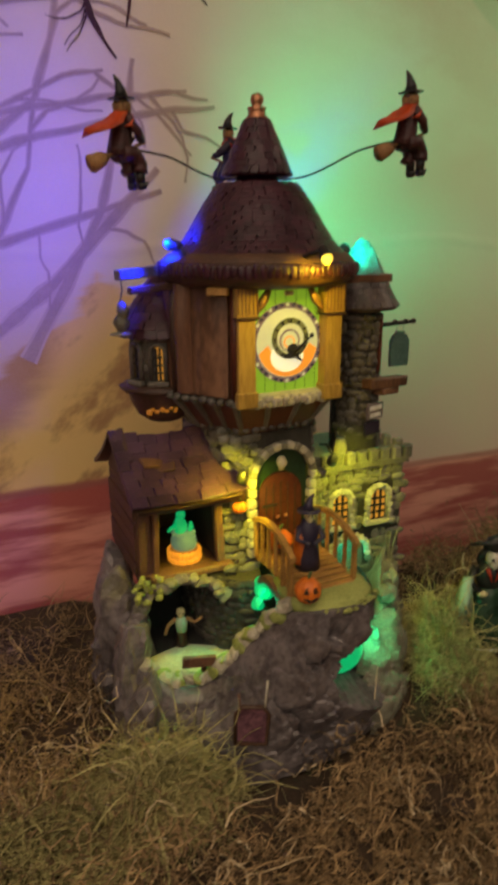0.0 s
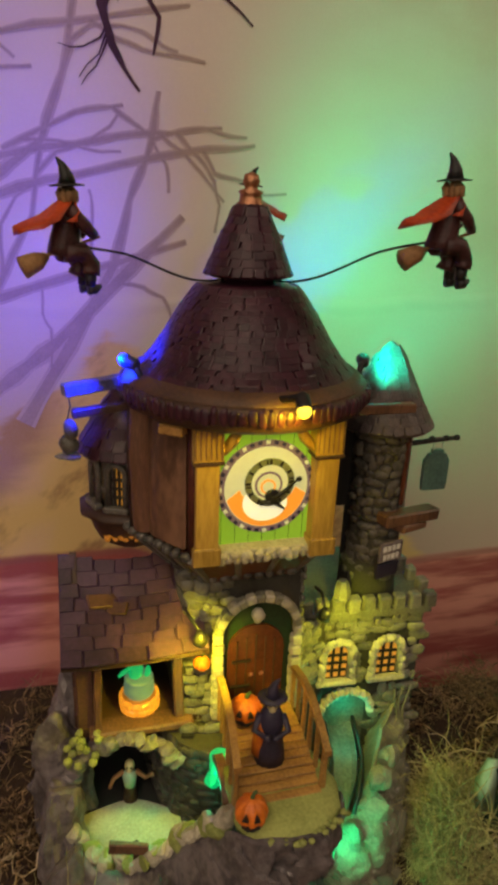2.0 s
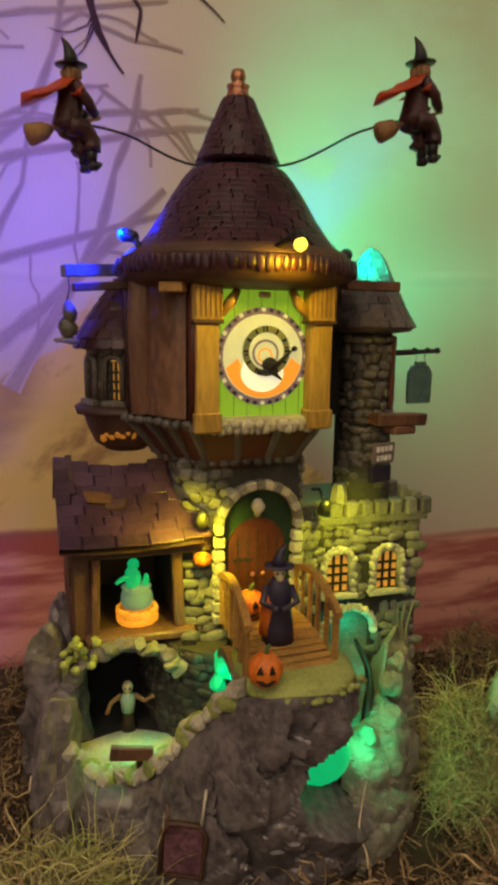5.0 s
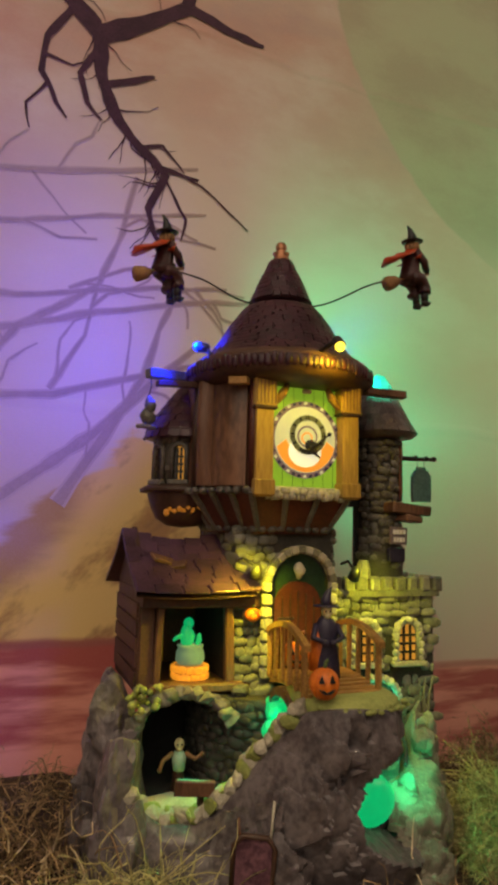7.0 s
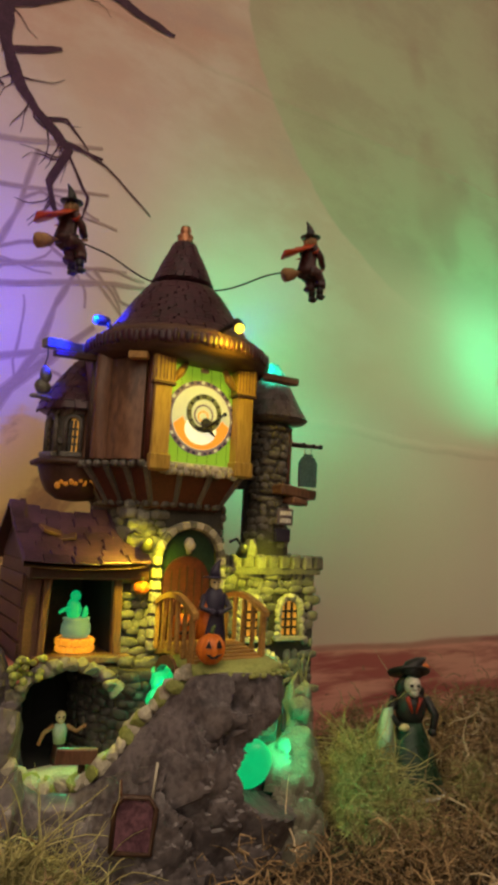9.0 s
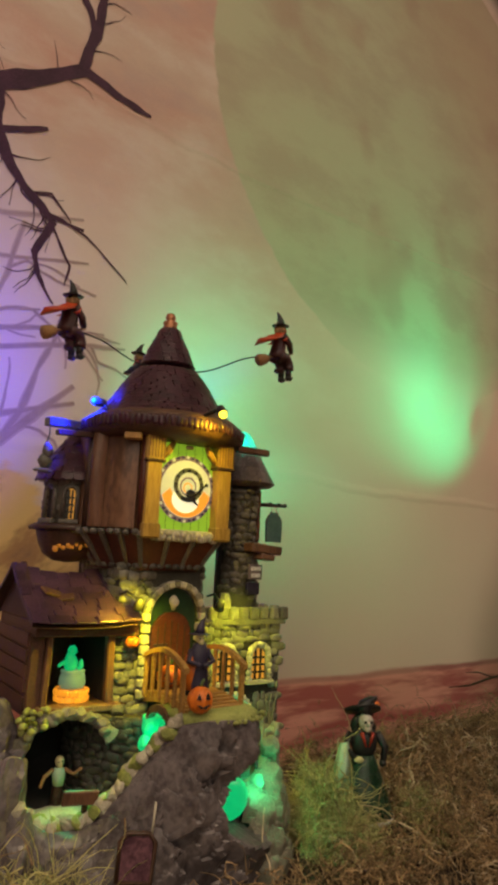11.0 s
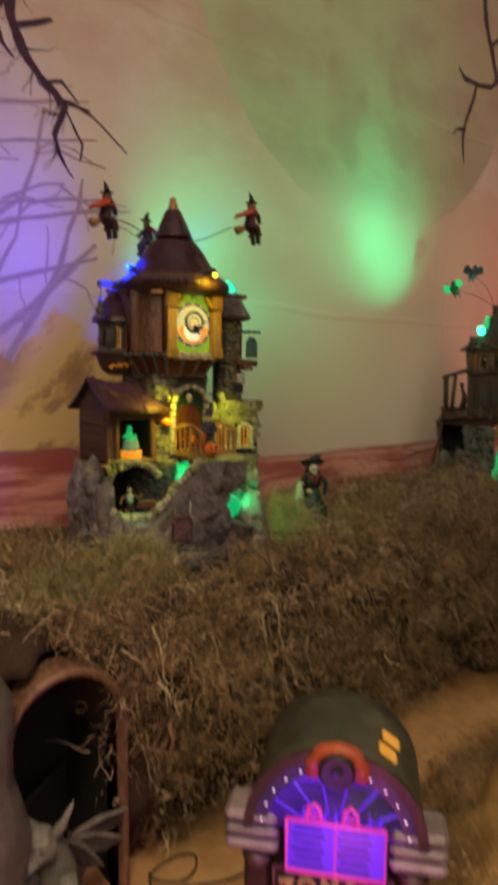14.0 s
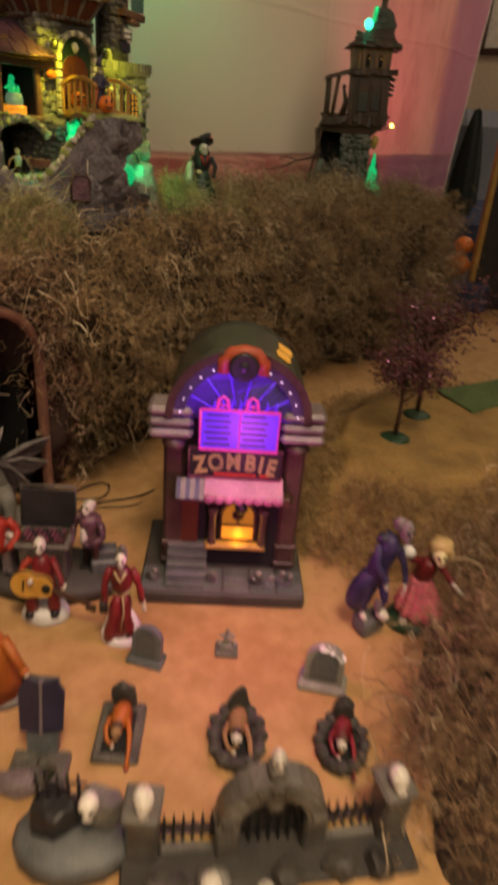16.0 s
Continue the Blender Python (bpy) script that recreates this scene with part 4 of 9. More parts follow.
# pale edging stones along the rising path
CURB = [(x, y + 5, z + 2.0) for x, y, z in RIDGE[1:9]]
rng = random.Random(77)
for i in range(30):
    t = i / 29 * (len(CURB) - 1)
    k = min(int(t), len(CURB) - 2)
    p = Vector(CURB[k]).lerp(Vector(CURB[k + 1]), t - k)
    s = Shape()
    s.crag(p + Vector((rng.uniform(-1, 1), rng.uniform(-2, 2), rng.uniform(-1.5, 0.5))), (rng.uniform(3.0, 4.6), 6.0, rng.uniform(3.4, 5.0)), PALE if i % 3 else LAWN, i + 3, 10, 2, 0.14, (rng.uniform(-20, 10), rng.uniform(-20, 20), i * 30))
    s.ob("path_stone", base, "pale worn step stone")
# green-lit stones and pool under the castle wall
for i in range(34):
    a, b = random.uniform(0, 1), random.uniform(0, 1)
    s = Shape()
    s.crag((32 + 34 * a, -80 + 24 * a + random.uniform(-4, 5), 38 + 46 * b * (0.4 + 0.6 * a)), (random.uniform(3.5, 7), 5, random.uniform(3.5, 8)), STONE, i + 60, 12, 3, 0.16, (0, 0, i * 50))
    s.ob("stream_stone", base, "mossy grey stone")
s = Shape()
s.blob((12.5, -82, 57.5), (14, 8, 11), G_ORB, 3, 0.10, 0.05, (0, 0, 10))
s.ob("pool", base, "translucent green glowing pool")
s = Shape()
s.crag((-20, -56, 93), (8.5, 5, 7.5), G_ORB, 5, 12, 3, 0.15)
s.crag((-25, -56, 84), (4, 4, 5), G_ORB, 6, 12, 3, 0.15)
s.ob("pool", base, "translucent green glowing stone under the bridge")
s = Shape()
tray = []
for x, y, z, w in ((50, -22, 73, 7.5), (47, -36, 72, 7.5), (44, -48, 71, 7.5), (39, -60, 69, 7), (31, -71, 65, 6.5)):
    tray.append([(x - w, y + 2, z + 1.5), (x - w * 0.5, y, z), (x, y, z - 0.5), (x + w * 0.5, y, z), (x + w, y + 2, z + 1.5), (x + w, y + 2, z - 4), (x, y, z - 6), (x - w, y + 2, z - 4)])
s.loft(tray, GREY, False)
s.ob("slide", base, "pale curved slide lit green")
s = Shape()
s.tube([(57.5, -24, 76), (55, -38, 75), (52, -50, 74), (46.5, -62, 72), (38, -74, 67)], 1.1, BLACK, 5)
s.tube([(42, -24, 76), (39.5, -38, 75), (36.5, -50, 74), (32, -60, 72)], 0.9, BLACK, 5)
s.ob("slide_rail", base)
# lawn on top of the cliff
s = Shape()
lip_hi = [(-25, -97), (-19, -105.5), (-6, -108), (8, -106), (18, -99.5), (21, -88), (17, -72), (-25, -72)]
s.loft([[(x * 0.96, y * 0.985, 99) for x, y in lip_hi], [(x, y, 103.0 + 1.2 * nz(x, y, 1, 0.2)) for x, y in lip_hi], [(x * 0.97, y * 0.99, 105.6) for x, y in lip_hi],
        [(x * 0.8, y * 0.97, 107.2) for x, y in lip_hi]], LAWN, True)
s.ob("lawn", base, "yellow-green lawn at the foot of the bridge")
s = Shape()
for i in range(22):
    t = i / 21
    s.blob((-22 + 42 * t, -102.5 - 5.5 * math.sin(math.pi * t) + random.uniform(-2, 2), 103.6 + random.uniform(-1, 1)), (1.8, 1.5, 1.2), LAWN, 1, 0.4, 0.3, seed=i)
s.ob("grass_edge", base, "ragged yellow-green grass edge")
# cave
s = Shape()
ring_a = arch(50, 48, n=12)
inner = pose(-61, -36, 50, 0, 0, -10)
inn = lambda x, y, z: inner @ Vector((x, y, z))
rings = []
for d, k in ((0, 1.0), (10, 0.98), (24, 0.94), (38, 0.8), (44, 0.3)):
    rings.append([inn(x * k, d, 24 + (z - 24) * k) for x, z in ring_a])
# lining and end sheet coloured near-black for the shade inside the cave
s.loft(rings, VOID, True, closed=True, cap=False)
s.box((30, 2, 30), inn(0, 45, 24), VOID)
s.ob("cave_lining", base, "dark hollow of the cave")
for i in range(17):
    t = i / 16
    k = t * 10
    j = min(int(k), 9)
    (xa, za), (xb, zb) = ring_a[j + 1], ring_a[j + 2]
    x, z = xa + (xb - xa) * (k - j), za + (zb - za) * (k - j)
    s = Shape()
    s.crag(inn(x * 1.04, -3 + random.uniform(-1.5, 1), 26 + (z - 26) * 1.03), (random.uniform(3.4, 5.4), 5, random.uniform(2.8, 4.0)), (STONE, ROCK, ROCK, STONE)[i % 4], i + 2, 12, 3, 0.14, (0, i * 14, i * 33))
    s.ob("cave_stone", base, "rough stone round the cave mouth")
s = Shape()
s.lathe([(26, 0), (25, 2), (0.1, 2.5)], PALE, (-60, -35, 48), 22, (0.95, 1.15))
s.ob("cave_floor", base, "pale floor of the cave lit green")
CAVE_WALL = [(-50, -4), (-47.5, -20), (-45, -31), (-40, -40), (-33, -47), (-22, -54)]
s = Shape()
s.prism(CAVE_WALL + [(-16, -40), (-30, -10)], 44, 95, MORTAR)
cave_wall = s.ob("cave_wall", base, "dark rounded field stone wall beside the cave")

# lower walls
wall_poly = [(-34, -28), (-20, -32), (26, -32), (46, -20), (46, 34), (-34, 34)]
s = Shape()
s.prism(wall_poly, 44, 142, MORTAR)
s.prism([(-34, -28), (-20, -32), (20, -32), (24, -12), (24, 34), (-34, 34)], 141, 178, MORTAR)
lower = s.ob("stone_wall", tower, "grey-green moulded field stone")
s = Shape()
castle_poly = [(24, -23), (90, -27), (94, -18), (94, 34), (24, 34)]
s.prism(castle_poly, 30, 140, MORTAR)
s.prism([(22, -26), (92, -30.5), (97, -18), (97, 36), (22, 36)], 140, 144, STONE)
castle = s.ob("castle_wall", tower, "grey castle wall with crenels")
for i in range(9):
    t = i / 8
    s = Shape()
    s.box((6.2, 5.5, 8), (27 + 64 * t, -24.5 - 4 * t, 147), STONE, (0, 0, random.uniform(-4, 4)), 0.9, 0.4)
    s.ob("merlon", castle)
for i in range(5):
    s = Shape()
    s.box((5.5, 6, 8), (93.5, -16 + i * 12, 147), STONE, bevel=0.9, jitter=0.4)
    s.ob("merlon", castle)

# door: arch stones, tympanum, leaves
s = Shape()
s.plate(arch(27, 46, n=10), Matrix.Translation((-1.5, -36.4, 104)), 3, REDWOOD)
door = s.ob("door", tower, "arched red-brown plank door")
for x in (-9, -4.5, 0, 4.5, 9):
    s = Shape()
    s.box((0.7, 0.6, 42 - abs(x) * 0.7), (-1.5 + x, -36.8, 124), DARKWOOD)
    s.ob("plank_joint", door)
for x in (-2.5, 2.5):
    s = Shape()
    s.lathe([(0.4, -1), (1.3, 0), (0.4, 1)], COPPER, (-1.5 + x, -38, 124), 8, m=pose(0, 0, 0, 90))
    s.ob("door_knob", door)
for z in (117, 131):
    s = Shape()
    s.box((9, 0.8, 1.4), (-8.5, -37, z), BLACK)
    s.ob("hinge", door)
s = Shape()
s.plate(arch(34, 61, n=12), Matrix.Translation((-1.5, -35.0, 103)), 2, GREENPAINT)
s.ob("tympanum", tower, "dark green arch panel")
s = Shape()
s.blob((-1.5, -37.5, 156), (3.2, 2.2, 3.8), PALE, 2, 0.2, 0.3)
s.blob((-1.5, -37, 152.5), (2, 1.5, 2), PALE, 1)
s.ob("door_ornament", tower, "small carved stone ornament")
for i in range(15):
    a = math.pi * i / 14
    s = Shape()
    s.box((4.6, 5.2, 4.2), (-1.5 - 18.8 * math.cos(a), -39.2, 147.5 + 18.8 * math.sin(a)), STONE if i % 2 else PALE, (0, math.degrees(a) - 90, 0), 0.8, 0.3)
    s.ob("arch_stone", tower)
for z in range(105, 146, 6):
    for x in (-20, 17):
        s = Shape()
        s.box((5.2, 5, 5), (x, -38, z), PALE if z % 4 else STONE, (0, 0, random.uniform(-5, 5)), 0.8, 0.4)
        s.ob("jamb_stone", tower)


def window(x, y, z, w, h, parent, turn=0.0, bars=True, frame_mat=PALE):
    """An arched lit window with a stone surround, a sill and glazing bars."""
    m = Matrix.Translation((x, y, z)) @ pose(0, 0, 0, 0, 0, turn)
    s = Shape()
    s.plate(arch(w, h, n=8), m @ Matrix.Translation((0, 0.4, 0)), 1.2, G_WINDOW)
    win = s.ob("window", parent, "arched window glowing amber")
    pts = arch(w + 2.4, h + 1.2, n=9)
    s = Shape()
    s.tube([m @ Vector((a, -0.8, b)) for a, b in pts], 1.5, frame_mat, 6)
    s.ob("window_frame", win)
    s = Shape()
    s.box((w + 9.5 if w > 9 else w + 6, 4.2, 2.8), m @ Vector((0, -1.8, -1.8)), frame_mat, (0, 0, turn), 0.6, 0.2)
    s.ob("window_sill", win)
    if bars:
        s = Shape()
        for k in (-0.18, 0.18):
            s.box((1.3, 0.9, h - 1), m @ Vector((k * w, -0.2, h / 2 - 0.4)), BLACK, (0, 0, turn))
        for k in (0.22, 0.45, 0.68):
            s.box((w - 1, 0.9, 1.3), m @ Vector((0, -0.3, h * k)), BLACK, (0, 0, turn))
        s.ob("glazing_bar", win)
    return win


for wx, wy in ((44.4, -26.6), (71.0, -28.4)):
    w_ = window(wx, wy, 105, 11.5, 20, castle, -3.5)
    for k in range(11):
        a = math.pi * k / 10
        s = Shape()
        s.crag((wx - 8.2 * math.cos(a), wy - 1.6, 119 + 8.2 * math.sin(a)), (2.5, 2.4, 2.3), PALE, k + int(wx), 10, 2, 0.12, (0, k * 18, 0))
        s.ob("surround_stone", w_)
    for k in range(4):
        for q in (-1, 1):
            s = Shape()
            s.crag((wx + q * 8.2, wy - 1.6, 105.5 + 4 * k), (2.5, 2.4, 2.4), PALE, k * 2 + q + int(wx), 10, 2, 0.12)
            s.ob("surround_stone", w_)
s = Shape()
s.plate(arch(26, 42, n=10), Matrix.Translation((50.6, -25.4, 54)), 2, STONE)
alcove = s.ob("slide_arch", castle, "low arched alcove above the slide")
for k in range(15):
    a = math.pi * k / 14
    s = Shape()
    s.crag((50.6 - 14.6 * math.cos(a), -29.0, 83 + 13.6 * math.sin(a)), (2.7, 3.0, 2.3), PALE, k + 20, 10, 2, 0.12, (0, math.degrees(a), 0))
    s.ob("arch_stone", alcove)
# climbing plant on the wall
s = Shape()
for i in range(3):
    s.tube([(80 + 3 * i + 2 * math.sin(k + i), -30, 60 + 7 * k) for k in range(6)], [1.1, 1, .9, .8, .6, .4], STONE, 5)
s.ob("stone_vine", castle, "carved grey vine")

# small bracket lamps over the entrance
for x, y, z, dx in ((-34, -40, 157, 4), (31, -32, 155, -1)):
    s = Shape()
    s.tube([(x, y + 8, z + 3), (x, y, z + 5), (x + dx, y - 7, z + 1)], 0.8, BLACK, 6)
    s.lathe([(1.5, 2.5), (2.8, 0), (3.4, -4.5), (3.0, -4.5)], BLACK, (x + dx, y - 9, z), 10, m=pose(0, 0, 0, 30))
    lampo = s.ob("wall_lamp", tower, "small black bracket lamp")
    s = Shape()
    s.blob((x + dx, y - 9.6, z - 1.6), (0.9, 0.9, 0.8), G_YELLOW, 1)
    s.ob("bulb", lampo)

# side house with a sagging plank roof and an open front
s = Shape()
s.box((8, 58, 48), (-79, -1, 122), UMBER, bevel=0.8)
house = s.ob("side_house", tower, "brown timber lean-to house with an open front")
s = Shape()
s.box((64, 3, 50), (-50, 28, 122), DARKWOOD)
s.ob("back_wall", house)
# inner wall in near-black: the room's shade is put into its colour
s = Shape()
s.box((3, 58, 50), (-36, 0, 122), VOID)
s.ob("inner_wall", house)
s = Shape()
s.box((62, 60, 3), (-52, -2, 98.5), DARKWOOD)
s.ob("floor_board", house)
s = Shape()
s.plate([(-30, 0), (30, 0), (0, 30)], Matrix.Translation((-82.8, 0, 146)) @ pose(0, 0, 0, 0, 0, 90), -3, DARKWOOD)
s.ob("gable", house)
for x, w in ((-73.4, 3.6), (-37.0, 4.6)):
    s = Shape()
    s.box((w, 5, 42), (x, -30, 121), TIMBER, (0, 2 if x < -50 else -2, 0), 0.6)
    s.ob("post", house)
s = Shape()
s.box((60, 8, 7.5), (-53, -33, 141), DARKWOOD, (0, 1, 0), 0.7)
s.ob("lintel", house)
s = Shape()
s.box((48, 11, 4), (-54, -31, 99), TIMBER, (0, 1, 0), 0.8)
s.ob("sill", house, "worn wooden counter sill")
s = Shape()
for i in range(5):
    s.box((1.2, 54, 6.8), (-83.6, -1, 104 + 8 * i), UMBER, (random.uniform(-2, 2), 0, 0))
s.ob("cladding", house)


def roof_at(u, v, side):
    """u along the ridge 0..1, v down the slope 0..1."""
    x = -88 + 60 * u
    sag = -5.0 * math.sin(math.pi * min(1, u * 1.05)) + 1.5 * (1 - u) ** 3
    sag *= 1 - 0.75 * v
    y = side * 44 * v
    return Vector((x, y, 174 + sag - 28 * v ** 0.9 - 1.5 * math.sin(math.pi * v)))


for side in (-1, 1):
    s = Shape()
    us, vs = [i / 10 for i in range(11)], [i / 5 for i in range(6)]
    top = [[roof_at(u, v, side) for u in us] for v in vs]
    s.loft(top, PLANKROOF, True, False, False)
    s.loft([[p - Vector((0, 0, 2.4)) for p in row] for row in top], DARKWOOD, True, False, False)
    for u in (0.0, 1.0):
        s.loft([[roof_at(u, v, side) for v in vs], [roof_at(u, v, side) - Vector((0, 0, 2.4)) for v in vs]], PLANKROOF, False, False, False)
    sheet = s.ob("house_roof", house, "sagging violet-grey plank roof")
    if side < 0:
        rng = random.Random(8)
        for r in range(8):
            u = 0.0
            while u < 0.99:
                w = rng.uniform(0.09, 0.26)
                a = roof_at(min(1, u + w / 2), (r + 0.55) / 8, side)
                b = roof_at(min(1, u + w / 2), (r + 0.56) / 8, side) - a
                s = Shape()
                s.box((60 * w * 0.95, 7.0 + rng.uniform(-0.7, 0.7), 1.1), a + Vector((0, 0, 1.1)), PLANKROOF,
                      (math.degrees(math.atan2(-b.z, abs(b.y))) + 5 + rng.uniform(-2, 2), rng.uniform(-4, 4) + 3 * math.cos(math.pi * u), rng.uniform(-3, 3)), 0.3, 0.2)
                s.ob("shingle", sheet)
                u += w
        s = Shape()
        s.box((15, 7, 1.5), roof_at(0.32, 0.42, side) + Vector((0, 0, 2.6)), TIMBER, (26, 14, 18), 0.3)
        s.box((9, 6, 1.5), roof_at(0.42, 0.5, side) + Vector((0, 0, 2.8)), TIMBER, (26, -10, -24), 0.3)
        s.ob("patch_board", sheet, "loose lighter patch boards")
# cauldron scene in the house
s = Shape()
s.lathe([(8.2, 0), (9.2, 1.5), (8.6, 3.4), (9.0, 5), (8.0, 7), (6, 7.4)], G_RUST, (-54, -20, 100.5), 14)
pot = s.ob("cauldron", house, "glowing cauldron on an amber fire")
for row in range(2):
    for k in range(12):
        a = 2 * math.pi * (k + 0.5 * row) / 12
        s = Shape()
        s.box((4.7, 2.4, 3.3), (-54 + 8.4 * math.cos(a), -20 + 8.4 * math.sin(a), 102.3 + 3.6 * row), G_AMBER, (random.uniform(-8, 8), random.uniform(-8, 8), math.degrees(a) + 90), 0.7, 0.3)
        s.ob("fire_brick", pot)
s = Shape()
s.lathe([(6.0, 0), (7.4, 2.5), (7.2, 6), (6.2, 8.4), (7.0, 9.6), (5.6, 9.8)], G_BREW, (-54, -20, 107.4), 14)
s.ob("pot", pot)
s = Shape()
s.blob((-56, -20, 121.5), (4.0, 2.6, 5.8), G_STEAM, 2, 0.35, 0.15)
s.blob((-55.5, -20, 128), (2.8, 2.2, 2.8), G_STEAM, 2, 0.3, 0.2)
s.blob((-50, -20, 119.5), (1.5, 1.4, 3.6), G_STEAM, 2, 0.3, 0.2, (0, 14, 0))
s.tube([(-58, -20, 122), (-61.5, -21, 121), (-63.5, -22, 120)], [1.4, 1.1, 0.7], G_STEAM, 6)
s.ob("steam", pot, "green glowing steam")

# corbelled storey
def octa(k, dy=0.0):
    pts = [(-35, -51), (22, -50), (27, -14), (30, 14), (24, 40), (-36, 40), (-57, 14), (-56, -20)]
    return [(x * k, y * k + dy) for x, y in pts]


s = Shape()
s.prism(octa(0.70), 174, 196, REDWOOD, octa(0.98))
corbel = s.ob("corbel", tower, "dark red flared panels")
for poly, z, k in ((octa(0.72), 176.5, 1), (octa(1.01), 195.5, 1)):
    for i in range(8):
        a, b = Vector((*poly[i], z)), Vector((*poly[(i + 1) % 8], z))
        n = max(3, int((b - a).length / 5))
        for j in range(n):
            p = a + (b - a) * ((j + 0.5) / n)
            piece("stone", STONE_MESHES[j % 6], corbel, Matrix.LocRotScale(p * MM, Euler((0, 0, math.atan2(b.y - a.y, b.x - a.x))), (4.4 * MM, 4.0 * MM, 3.4 * MM)), PALE if (z > 190 and i == 0) else GREY)
for i in range(8):
    lo, hi = octa(0.71), octa(1.0)
    for t in (0.0, 0.34, 0.67):
        a = Vector((*lo[i], 176)).lerp(Vector((*lo[(i + 1) % 8], 176)), t)
        b = Vector((*hi[i], 195)).lerp(Vector((*hi[(i + 1) % 8], 195)), t)
        s = Shape()
        s.tube([a, b], [1.4, 1.9], GREY, 5, False)
        s.ob("corbel_rib", corbel)
s = Shape()
room_poly = [(-33.6, -44.6), (21, -44.6), (25, -12), (28, 12), (22, 38), (-34, 38), (-54.7, 13.4), (-53.8, -19)]
s.prism(room_poly, 196, 258, TIMBER)
upper = s.ob("clock_room", tower, "brown timber clock storey")
for i in range(8):
    p = octa(0.965)[i]
    s = Shape()
    s.tube([(p[0], p[1], 196), (p[0] * 1.01, p[1] * 1.01, 226), (p[0], p[1], 256)], 2.2, REDWOOD if i in (0, 1) else DARKWOOD, 6)
    s.ob("corner_post", upper)
for i in (6, 7):
    poly = octa(0.965)
    a, b = Vector((*poly[i], 0)), Vector((*poly[(i + 1) % 8], 0))
    for t in (0.16, 0.36, 0.56, 0.78):
        p = a.lerp(b, t)
        s = Shape()
        s.box(((b - a).length * 0.19, 2.2, 54), (p.x, p.y, 224), TIMBER, (random.uniform(-2, 2), 0, math.degrees(math.atan2(b.y - a.y, b.x - a.x))), 0.5, 0.5)
        s.ob("board", upper)
s = Shape()
for t0, t1, lift, mt in ((0.30, 0.93, 2.2, PLANKTAN), (0.04, 0.34, 3.6, TIMBER)):
    a, b = Vector((-54.5, -19.5, 0)), Vector((-34.5, -48, 0))
    out = Vector((b.y - a.y, a.x - b.x, 0)).normalized()
    rows = []
    for i in range(13):
        z = 198 + 56 * i / 12
        row = []
        for j in range(9):
            t = t0 + (t1 - t0) * j / 8
            w = math.sin(math.pi * j / 8)
            p = a.lerp(b, t) + out * (0.6 + lift * w ** 0.6 + 1.6 * nz(t * 60, z, 4, 0.05) * w + 2.0 * math.sin(math.pi * i / 12) * w)
            row.append((p.x, p.y, z))
        rows.append(row)
    s.loft(rows, mt, True, False, False)
s.ob("side_panel", upper, "bulging smooth brown timber panel")

# clock panel
cx, cz = -3.8, 223.0
s = Shape()
s.box((42, 2, 58), (-4.6, -45.4, 222), G_DIALGREEN)
clock = s.ob("clock", tower, "square green clock panel lit from behind with a round dial")
for i in range(7):
    s = Shape()
    s.box((0.16, 0.3, 56), (-22 + i * 5.8, -46.4, 222), GREENPAINT)
    s.ob("panel_joint", clock)
s = Shape()
s.box((42, 8, 3.2), (-4.6, -47.6, 196.6), PALE, (8, 0, 0), 0.6)
s.ob("panel_ledge", clock, "pale sloping ledge under the clock panel")


def disc(cx_, cz_, r0, r1, y, mat, n=40, depth=0.5, x_squash=1.0):
    s_ = Shape()
    ring = lambda r, yy: [(cx_ + r * x_squash * math.cos(2 * math.pi * k / n), yy, cz_ + r * math.sin(2 * math.pi * k / n)) for k in range(n)]
    if r0 <= 0:
        s_.loft([ring(r1, y + depth), ring(r1, y)], mat, False)
    else:
        s_.loft([ring(r0, y + depth), ring(r1, y + depth), ring(r1, y), ring(r0, y)], mat, False, cap=False)
    return s_


dial = disc(cx, cz, 0, 20.2, -47.0, G_RING).ob("dial", clock, "round dial with a mauve hour ring")
disc(cx, cz, 0, 17.4, -47.4, G_DIAL).ob("dial_face", dial, "cream dial lit from behind")
s = Shape()
pts = [(17.0 * math.cos(a), 17.0 * math.sin(a)) for a in [math.radians(196 + 152 * k / 20) for k in range(21)]]
pts += [(0.5 + 12.6 * math.cos(a), 4.2 + 12.6 * math.sin(a)) for a in [math.radians(338 - 136 * k / 20) for k in range(21)]]
s.plate([(x, z) for x, z in pts], Matrix.Translation((cx, -47.8, cz)), 0.3, G_DIALORANGE)
s.ob("dial_moon", dial, "orange crescent")
s = Shape()
s.plate([(9.4 * math.cos(2 * math.pi * k / 28), 8.0 * math.sin(2 * math.pi * k / 28)) for k in range(28)], Matrix.Translation((cx - 0.5, -48.1, cz - 6.5)), 0.3, G_MOON)
s.ob("dial_moon", dial, "white moon disc")
disc(cx + 1.0, cz + 2.4, 0, 10.4, -48.3, G_DIAL).ob("spiral_ring", dial)
disc(cx + 1.0, cz + 2.4, 7.6, 10.4, -48.5, surf("grey_green_ring", (0.22, 0.24, 0.15), (0.15, 0.16, 0.10), 0.5)).ob("spiral_ring", dial, "grey-green numeral band")
disc(cx + 0.6, cz + 1.4, 4.8, 5.8, -48.5, G_RING).ob("spiral_ring", dial, "mauve spiral band")
disc(cx + 0.4, cz + 0.6, 2.4, 3.2, -48.5, G_DIALORANGE).ob("spiral_ring", dial, "thin orange spiral band")
